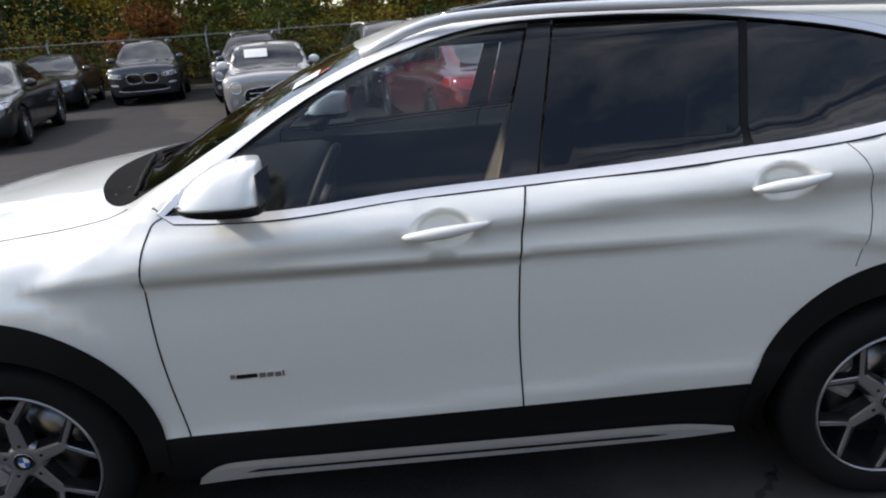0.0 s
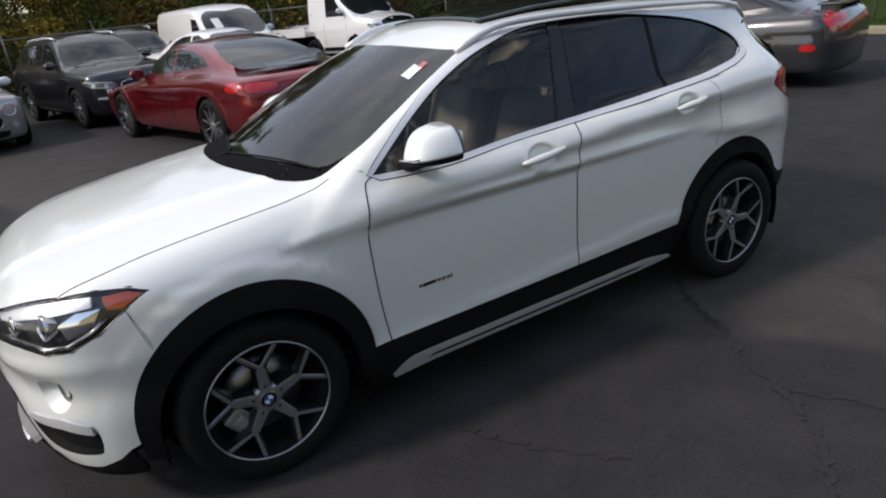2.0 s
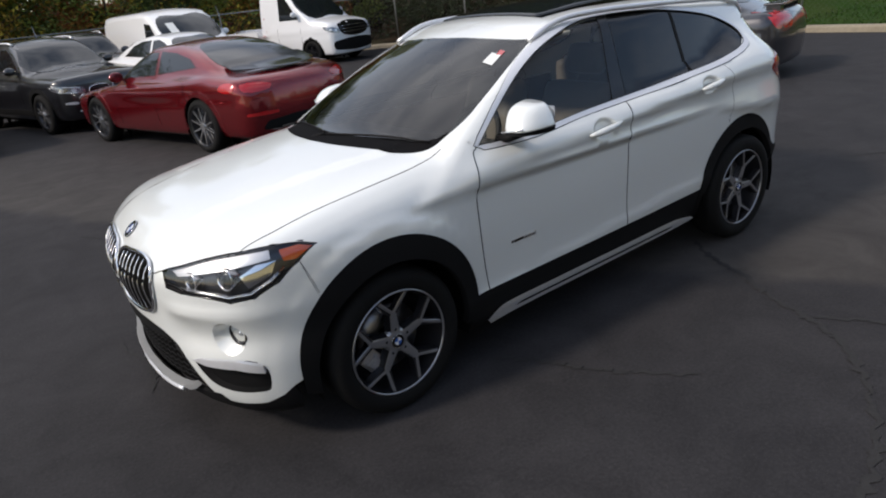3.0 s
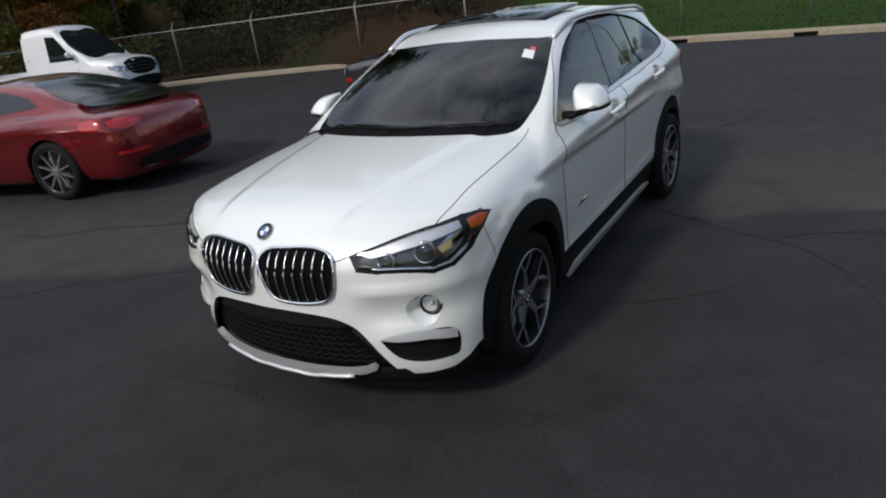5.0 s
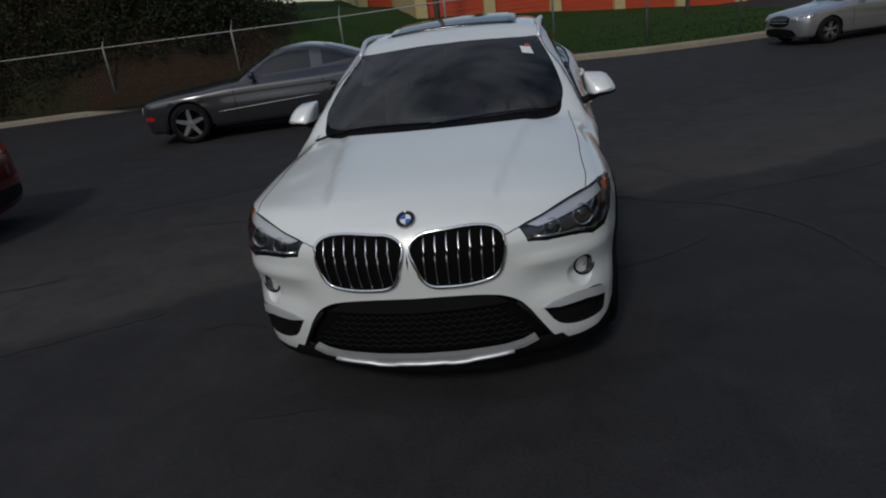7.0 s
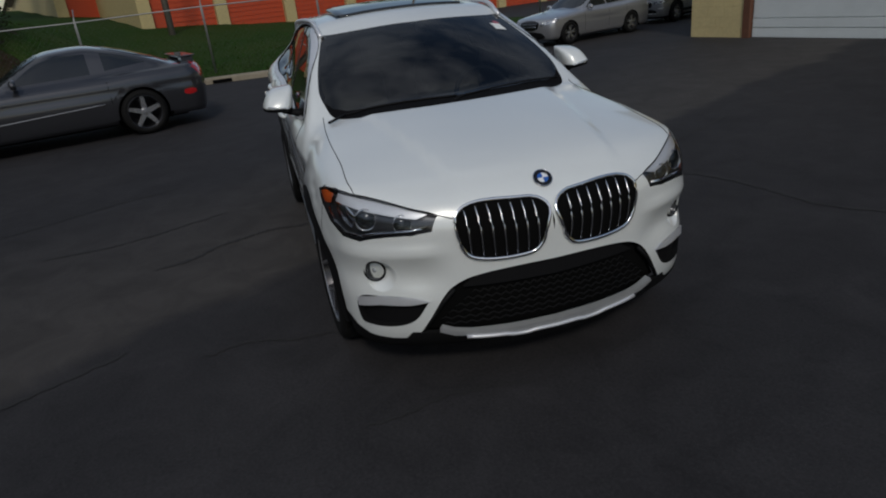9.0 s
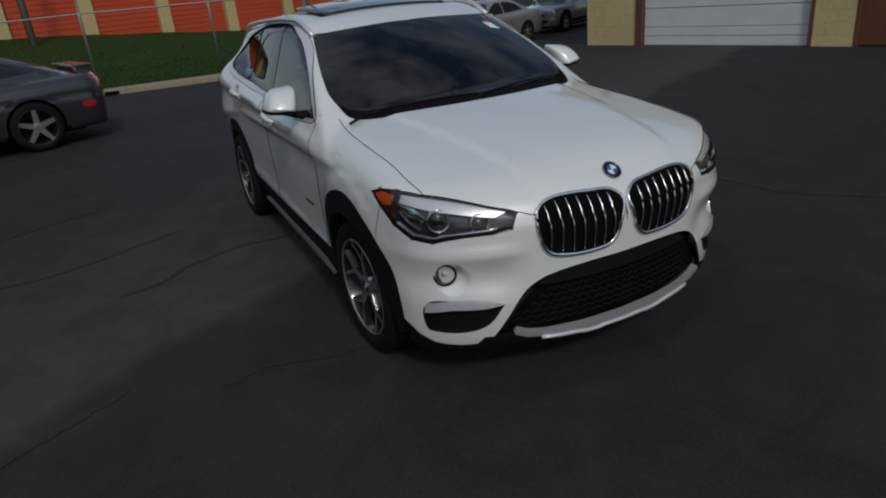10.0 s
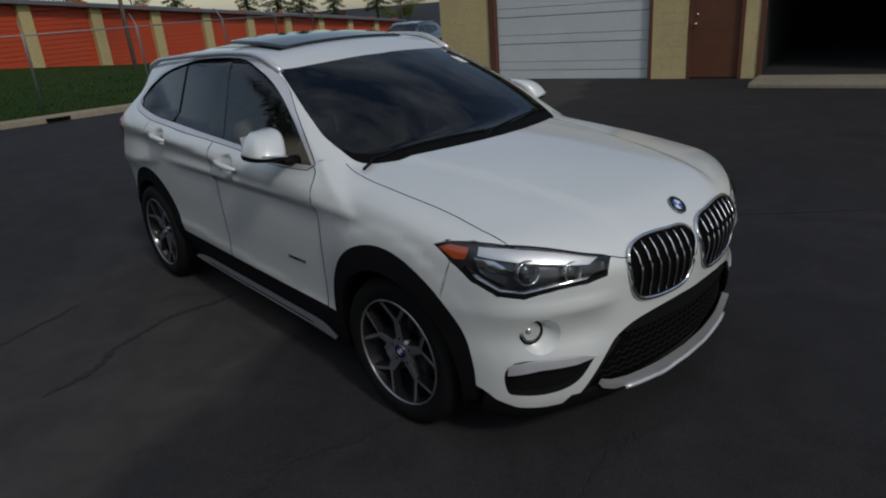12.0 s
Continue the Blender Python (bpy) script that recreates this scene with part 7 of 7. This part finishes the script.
    for sg in (-1, 1):
        bm = bmesh.new()
        p0, p1 = Vector((1.63, sg * 0.60, 1.385)), Vector((1.76, sg * 0.755, 1.155))
        vs = [bm.verts.new(p) for p in (p0, p1, p1 + Vector((0.03, -sg * 0.012, 0.0)), p0 + Vector((0.10, -sg * 0.012, -0.03)))]
        ws = [bm.verts.new(v.co + Vector((0, -sg * 0.014, -0.004))) for v in vs]
        bm.faces.new(vs)
        bm.faces.new(ws[::-1])
        for k in range(4):
            bm.faces.new((vs[k], ws[k], ws[(k + 1) % 4], vs[(k + 1) % 4]))
        bmesh.ops.recalc_face_normals(bm, faces=bm.faces)
        part("spoiler_blade", bm, GLOSS_BLACK, root, "gloss black blade beside the rear window")
    # lower front
    skid_top = [(-0.50, 0.330), (-0.45, 0.308), (-0.38, 0.296), (-0.2, 0.289), (0, 0.287), (0.2, 0.289), (0.38, 0.296), (0.45, 0.308), (0.50, 0.330)]
    skid_low = [(0.51, 0.312), (0.45, 0.286), (0.3, 0.270), (0.22, 0.263), (0, 0.260), (-0.22, 0.263), (-0.3, 0.270), (-0.45, 0.286), (-0.51, 0.312)]
    plate = skin("skid_plate", G, skid_top + skid_low, "front", SKID, root, "satin silver skid plate", step=0.025, lift=0.022, thick=0.03)
    lip = [(-0.40 + 0.80 * i / 24, 0.2585 + 0.020 * abs(-0.40 + 0.80 * i / 24) ** 2 / 0.16 - (0.006 if i in (6, 7, 8, 16, 17, 18) else 0)) for i in range(25)]
    # paler than the plate: light on this facet is put into its colour
    bead("skid_lip", G, lip, "front", 0.009, SATIN, plate, "lower skid lip, paler silver for its light-facing facet", lift=0.026, closed=False, seg=6)
    chin = [(-0.62, 0.30), (-0.3, 0.285), (0, 0.28), (0.3, 0.285), (0.62, 0.30), (0.66, 0.245), (0.4, 0.205), (0, 0.20), (-0.4, 0.205), (-0.66, 0.245)]
    skin("chin", G, chin, "front", BLACK_PLASTIC, root, "black front apron", step=0.04, lift=0.004, thick=0.02)
    for sg, v in ((-1, "front_left"), (1, "front_right")):
        c3 = [(-2.075, sg * 0.60, 0.268), (-2.0, sg * 0.71, 0.262), (-1.92, sg * 0.785, 0.272), (-1.86, sg * 0.83, 0.303), (-1.82, sg * 0.848, 0.335), (-1.80, sg * 0.85, 0.26), (-1.80, sg * 0.83, 0.205), (-1.95, sg * 0.74, 0.205), (-2.09, sg * 0.55, 0.21)]
        skin("apron_corner", G, seen_from(c3, v), v, BLACK_PLASTIC, root, "black lower bumper corner", step=0.03, lift=0.003, thick=0.02)
    # mouth: band and mesh set back
    back = [(-0.58, 0.30), (-0.53, 0.39), (-0.48, 0.47), (-0.42, 0.53), (-0.34, 0.56), (0, 0.578), (0.34, 0.56), (0.42, 0.53), (0.48, 0.47), (0.53, 0.39), (0.58, 0.30), (0.4, 0.275), (0, 0.27), (-0.4, 0.275)]
    mouth = skin("lower_grille", G, back, "front", DARK_GAP, root, "black lower grille with a mesh", step=0.05, lift=-0.03, thick=0.02)
    skin("grille_band", G, [(-0.40, 0.505), (-0.33, 0.552), (0, 0.566), (0.33, 0.552), (0.40, 0.505), (0, 0.498)], "front", BLACK_PLASTIC, mouth, step=0.05, lift=-0.008, thick=0.02)
    for k in range(6):
        z = 0.315 + 0.031 * k
        wv = 0.545 - 0.035 * k if z > 0.33 else 0.50
        bead("mesh_bar", G, [(-wv + 2 * wv * i / 40, z + (0.007 if i % 2 else -0.007)) for i in range(41)], "front", 0.0035, BLACK_PLASTIC, mouth, lift=-0.028, closed=False, seg=5)
    for v, sg in (("front_left", -1), ("front_right", 1)):
        e = [(-2.068, sg * 0.615, 0.268), (-2.10, sg * 0.56, 0.345), (-2.125, sg * 0.505, 0.43), (-2.15, sg * 0.45, 0.50)]
        bead("mouth_edge", G, seen_from(e, v), v, 0.010, BLACK_PLASTIC, root, lift=-0.006, closed=False)
    p, nn, _ = lay(G, [(0.0, 0.897)], "front")
    n = Vector(nn[0])
    roundel(root, Matrix.Translation(Vector(p[0]) + n * 0.003) @ n.to_track_quat("Z", "Y").to_matrix().to_4x4(), 0.041)
    interior(root)
    box("underbody", (-1.9, -0.60, 0.17, 2.0, 0.60, 0.32), DARK_GAP, root)
    return root


def mirror(root, sg):
    """Door mirror: body-coloured cap over a black lower shell on a short arm."""
    def shell(z0, z1, grow, mat, name, parent):
        """The part of the mirror's housing between two heights: flat behind, round in front, its end tapered."""
        bm = bmesh.new()
        rows = []
        n, k = 14, 36
        for i in range(n + 1):
            z = z0 + (z1 - z0) * i / n
            u = (z - 1.090) / 0.131
            f = max(0.0, 1 - abs(2 * min(max(u, 0.0), 1.0) - 1.0) ** 5.0) ** 0.45
            f = max(f, 0.35) if u < 0.5 else f
            x0, x1 = -0.672 + 0.085 * u**2, -0.452
            y0, y1 = 0.842 + 0.03 * (1 - u), 1.035 - 0.060 * u**2
            cx, cy, hx, hy = (x0 + x1) / 2, (y0 + y1) / 2, (x1 - x0) / 2, (y1 - y0) / 2
            row = []
            for j in range(k):
                a = 2 * math.pi * j / k
                c, q = math.cos(a), math.sin(a)
                x = cx + hx * (0.30 + 0.70 * f) * abs(c) ** (0.5 if c > 0 else 0.9) * (1 if c > 0 else -1) * grow + hx * 0.55 * (1 - f)
                y = cy + hy * (0.62 + 0.38 * f) * abs(q) ** 0.62 * (1 if q > 0 else -1) * grow
                row.append(bm.verts.new((min(x, -0.452) + 0.06 * (y - 0.95), sg * y, z + 0.13 * (y - 0.95) * (1 - u) - 0.10 * (y - 0.95) * u)))
            rows.append(row)
        for a, b in zip(rows, rows[1:]):
            for j in range(k):
                bm.faces.new((a[j], a[(j + 1) % k], b[(j + 1) % k], b[j]))
        bm.faces.new(rows[0])
        bm.faces.new(rows[-1])
        bmesh.ops.recalc_face_normals(bm, faces=bm.faces)
        return part(name, bm, mat, parent)
    low = shell(1.093, 1.120, 1.01, BLACK_PLASTIC, "door_mirror", root)
    low["label"] = "door mirror with a white cap and black base"
    shell(1.120, 1.220, 1.0, WHITE_PAINT, "mirror_cap", low)
    bm = bmesh.new()
    tube(bm, [(-0.60, sg * 0.80, 1.068), (-0.585, sg * 0.86, 1.080), (-0.56, sg * 0.93, 1.101)], [0.05, 0.034, 0.028], seg=10, flat=0.6)
    part("mirror_arm", bm, BLACK_PLASTIC, low)
    bm = bmesh.new()
    add_box(bm, -0.4505, sg * 0.87, 1.120, -0.4485, sg * 1.00, 1.203)
    part("mirror_glass", bm, CHROME, low, smooth=False)
    bm = bmesh.new()
    tube(bm, [(-0.672 + 0.02 * i * i / 9, sg * (0.89 + 0.038 * i), 1.118 + 0.006 * i) for i in range(4)], 0.006, seg=6, flat=0.7)
    part("turn_lamp", bm, LAMP_CLEAR, low)


def front_lamp(root, side, sg, s3, m3, lamp_top, lamp_low, lamp_out):
    """Headlight: dark bucket, two round projectors, light strip, amber corner, clear lens."""
    G, v = CAR, "front_" + side
    top = s3([(x, sg * y) for x, y in smooth_loop(lamp_top, per=4, closed=False)], "top")
    o = m3(lamp_out)
    loop = seen_from(top + m3(lamp_low) + o[1:], v)
    lamp = skin("headlight", G, loop, v, LAMP_BUCKET, root, "clear headlight with twin projectors", step=0.03, lift=-0.045, thick=-0.04)
    lens = skin("lens", G, loop, v, LENS, lamp, step=0.03, lift=0.0, thick=0)
    lens.visible_shadow = False
    bead("lens_edge", G, loop, v, 0.0045, GLOSS_BLACK, lamp, lift=-0.003)
    bead("light_strip", G, seen_from(m3([(-2.115, 0.510, 0.785), (-2.085, 0.585, 0.774), (-2.03, 0.695, 0.768), (-1.965, 0.768, 0.750), (-1.895, 0.822, 0.758), (-1.82, 0.852, 0.795), (-1.76, 0.862, 0.838)]), v), v, 0.010, CHROME, lamp, "bright light strip", lift=-0.010, closed=False)
    t3 = seen_from(m3([(-2.095, 0.505, 0.842), (-2.03, 0.60, 0.872), (-1.955, 0.685, 0.894), (-1.875, 0.757, 0.908), (-1.79, 0.812, 0.912), (-1.78, 0.815, 0.880), (-1.88, 0.755, 0.868), (-1.98, 0.665, 0.850), (-2.08, 0.545, 0.822)]), v)
    skin("eyebrow", G, t3, v, SATIN, lamp, "silver upper reflector", step=0.025, lift=-0.014, thick=0.012)
    a3 = seen_from(m3([(-1.64, 0.873, 0.892), (-1.69, 0.858, 0.908), (-1.755, 0.832, 0.905), (-1.75, 0.852, 0.862), (-1.715, 0.872, 0.858)]), v)
    skin("amber_corner", G, a3, v, LAMP_AMBER, lamp, "amber side reflector", step=0.02, lift=-0.008, thick=0.01)
    for x, y, z, r in ((-2.055, 0.60, 0.805, 0.040), (-1.955, 0.735, 0.822, 0.047)):
        p, nn, _ = lay(G, seen_from(m3([(x, y, z)]), v), v)
        n = (Vector(nn[0]) + Vector((-1.2, 0, 0))).normalized()
        m = Matrix.Translation(Vector(p[0]) - Vector(nn[0]) * 0.028) @ n.to_track_quat("Z", "Y").to_matrix().to_4x4()
        bm = bmesh.new()
        spin_mesh(bm, [(r, -0.03), (r, 0.004), (r * 0.92, 0.008), (r * 0.84, 0.0), (r * 0.80, -0.012)], seg=28, axis="z", m=m)
        bmesh.ops.recalc_face_normals(bm, faces=bm.faces)
        proj = part("projector", bm, CHROME, lamp, "chrome-ringed projector lamp")
        bm = bmesh.new()
        spin_mesh(bm, [(r * 0.82, -0.012), (r * 0.7, -0.002), (r * 0.4, 0.006), (0.001, 0.009)], seg=24, axis="z", m=m)
        part("projector_lens", bm, FAR_GLASS, proj)
    r3 = seen_from(m3([(-1.89, 0.80, 0.775), (-1.80, 0.838, 0.815), (-1.77, 0.835, 0.87), (-1.84, 0.795, 0.868), (-1.90, 0.765, 0.83)]), v)
    skin("reflector", G, r3, v, CHROME, lamp, "silver side reflector", step=0.02, lift=-0.03, thick=0.01)


def grilles(root, side, sg, kloop, inn, pocket, fc, v, line):
    """One half of the front: kidney opening with bars, side intake and fog lamp."""
    G = CAR
    k = [(sg * y, z) for y, z in kloop]
    kd = skin("kidney_grille", G, k, "front", DARK_GAP, root, "kidney-shaped grille with chrome bars", step=0.03, lift=0.003, thick=0.0)
    bead("kidney_frame", G, k, "front", 0.0065, CHROME, kd, "chrome grille surround", lift=0.008, flat=1.3, seg=8)
    ys = [p[0] for p in kloop]
    for i in range(7):
        y = 0.062 + 0.0475 * i + 0.012
        zs = sorted(q[1] + (p[1] - q[1]) * (y - q[0]) / (p[0] - q[0]) for p, q in zip(kloop, kloop[1:] + kloop[:1]) if (p[0] - y) * (q[0] - y) < 0)
        z0, z1 = zs[0] + 0.012, zs[-1] - 0.012
        pts = []
        for j in range(11):
            u = j / 10
            z = z1 + (z0 - z1) * u
            yy = y + 0.010 * (0.5 - u) * (1 if y > 0.2 else 0.6)
            p = on_solid(G, [(sg * yy, z)], "front", 0.006 + 0.010 * math.sin(math.pi * u))[0]
            pts.append(tuple(p))
        bm = bmesh.new()
        tube(bm, pts, [0.0032 + 0.0010 * math.sin(math.pi * j / 10) for j in range(11)], seg=8)
        part("grille_bar", bm, GRILLE_BAR, kd)
    it = skin("side_intake", G, inn, v, BLACK_PLASTIC, root, "black side air intake with a silver top edge", step=0.03, lift=-0.03, thick=-0.03)
    tip = [p for p in seen_from([(-2.108, sg * 0.54, 0.452), (-2.085, sg * 0.60, 0.468), (-2.0, sg * 0.735, 0.478), (-1.915, sg * 0.815, 0.456)], v)]
    low = [p for p in seen_from([(-1.912, sg * 0.816, 0.420), (-2.0, sg * 0.735, 0.440), (-2.072, sg * 0.615, 0.440)], v)]
    skin("intake_trim", G, tip + low, v, SATIN, it, "silver trim bar", step=0.025, lift=0.006, thick=0.02)
    # fog lamp: a bowl in the body colour with the lamp at its outer side
    bm = bmesh.new()
    base, nn, _ = lay(G, pocket, v)
    c, cn, _ = lay(G, [fc], v)
    c, cn = c[0], cn[0]
    deep = c - cn * 0.050 + np.array([0.0, sg * 0.028, 0.006])
    rows = [[bm.verts.new(tuple(p)) for p in base]]
    for u, w in ((0.2, 0.93), (0.5, 0.84), (0.8, 0.74), (1.0, 0.62)):
        rows.append([bm.verts.new(tuple((p - c) * w + c * (1 - u) + deep * u)) for p in base])
    for a, b in zip(rows, rows[1:]):
        for i in range(len(a)):
            bm.faces.new((a[i], a[(i + 1) % len(a)], b[(i + 1) % len(a)], b[i]))
    bm.faces.new(rows[-1])
    bmesh.ops.recalc_face_normals(bm, faces=bm.faces)
    for f in bm.faces:
        if f.normal.dot(Vector(tuple(cn))) < -0.2:
            f.normal_flip()
    part("fog_lamp_bowl", bm, WHITE_PAINT, root)
    m = Matrix.Translation(Vector(tuple(c - cn * 0.020 + np.array([0.022, sg * 0.026, 0.006])))) @ Vector((-0.94, sg * 0.34, 0.0)).to_track_quat("Z", "Y").to_matrix().to_4x4()
    bm = bmesh.new()
    spin_mesh(bm, [(0.044, -0.05), (0.046, 0.0), (0.043, 0.006), (0.038, 0.002), (0.036, -0.012), (0.0, -0.03)], seg=28, axis="z", m=m)
    bmesh.ops.recalc_face_normals(bm, faces=bm.faces)
    fog = part("fog_lamp", bm, LAMP_BUCKET, root, "round fog lamp in a dark ring")
    bm = bmesh.new()
    spin_mesh(bm, [(0.0, 0.0), (0.009, -0.002), (0.014, -0.008), (0.016, -0.022)], seg=18, axis="z", m=m)
    part("fog_bulb", bm, LAMP_CLEAR, fog)
    bm = bmesh.new()
    spin_mesh(bm, [(0.038, 0.001), (0.028, 0.006), (0.012, 0.009), (0.001, 0.0095)], seg=24, axis="z", m=m)
    part("fog_lens", bm, LENS, fog).visible_shadow = False
    bm = bmesh.new()
    spin_mesh(bm, [(0.046, -0.02), (0.0495, 0.003), (0.0475, 0.008), (0.040, 0.006)], seg=28, axis="z", m=m)
    part("fog_rim", bm, GLOSS_BLACK, fog)


def seat(x, y, parent):
    bm = bmesh.new()
    add_box(bm, x - 0.25, y - 0.25, 0.42, x + 0.25, y + 0.25, 0.62, bevel=0.07)
    st = part("seat", bm, LEATHER, parent, "beige leather seat")
    bm = bmesh.new()
    lean = Matrix.Translation((x + 0.24, y, 0.56)) @ Matrix.Rotation(radians(20), 4, "Y")
    add_box(bm, -0.08, -0.25, 0.0, 0.08, 0.25, 0.62, bevel=0.07, m=lean)
    part("backrest", bm, LEATHER, st)
    bm = bmesh.new()
    add_box(bm, -0.055, -0.13, 0.66, 0.055, 0.13, 0.84, bevel=0.05, m=lean)
    for yy in (-0.05, 0.05):
        tube(bm, [lean @ Vector((0, yy, 0.58)), lean @ Vector((0, yy, 0.72))], 0.008, seg=6)
    part("headrest", bm, LEATHER, st)


def interior(root):
    """What shows dimly through the glass."""
    box("cabin_floor", (-1.0, -0.74, 0.32, 1.9, 0.74, 0.36), DASH, root)
    bm = bmesh.new()
    add_box(bm, -0.98, -0.70, 0.72, -0.52, 0.70, 1.02, bevel=0.05)
    add_box(bm, -0.80, -0.62, 1.0, -0.62, -0.16, 1.06, bevel=0.03)
    add_box(bm, -0.60, -0.13, 0.45, -0.2, 0.13, 0.80, bevel=0.03)
    part("dashboard", bm, DASH, root, "black dashboard")
    m = Matrix.Translation((-0.42, -0.37, 0.98)) @ Matrix.Rotation(radians(-65), 4, "Y")
    bm = bmesh.new()
    tube(bm, [m @ Vector((0.185 * math.cos(a), 0.185 * math.sin(a), 0)) for a in np.linspace(0, 2 * math.pi, 28, endpoint=False)], 0.016, seg=8, closed=True)
    for a in (0.0, math.pi, math.pi * 1.5):
        tube(bm, [m @ Vector((0.05 * math.cos(a + 1.57), 0.05 * math.sin(a + 1.57), -0.02)), m @ Vector((0.18 * math.cos(a + 1.57), 0.18 * math.sin(a + 1.57), 0))], 0.014, seg=6)
    spin_mesh(bm, [(0.0, 0.0), (0.06, -0.005), (0.065, -0.03)], seg=18, axis="z", m=m)
    part("steering_wheel", bm, DASH, root, "black steering wheel with silver spokes")
    for y in (-0.37, 0.37):
        seat(-0.02, y, root)
    bm = bmesh.new()
    add_box(bm, 0.72, -0.62, 0.42, 1.22, 0.62, 0.62, bevel=0.07)
    add_box(bm, 1.2, -0.62, 0.55, 1.36, 0.62, 1.14, bevel=0.06)
    part("rear_bench", bm, LEATHER, root, "beige leather rear bench")
    bm = bmesh.new()
    for sg in (-1, 1):
        add_box(bm, -0.78, sg * 0.76 - 0.02, 0.36, 1.3, sg * 0.76 + 0.02, 1.02, bevel=0.01)
    part("door_lining", bm, DASH, root, smooth=False)
    box("load_floor", (1.3, -0.7, 0.36, 2.0, 0.7, 0.75), DASH, root)
    bm = bmesh.new()
    add_box(bm, -0.34, -0.12, 1.34, -0.31, 0.12, 1.41, bevel=0.012)
    tube(bm, [(-0.31, 0, 1.40), (-0.27, 0, 1.46)], 0.012, seg=6)
    part("rear_view_mirror", bm, DASH, root)
    bm = bmesh.new()
    add_box(bm, -0.12, -0.50, 1.455, 1.6, 0.50, 1.475, bevel=0.01)
    part("headlining", bm, DASH, root, smooth=False)


white_car()
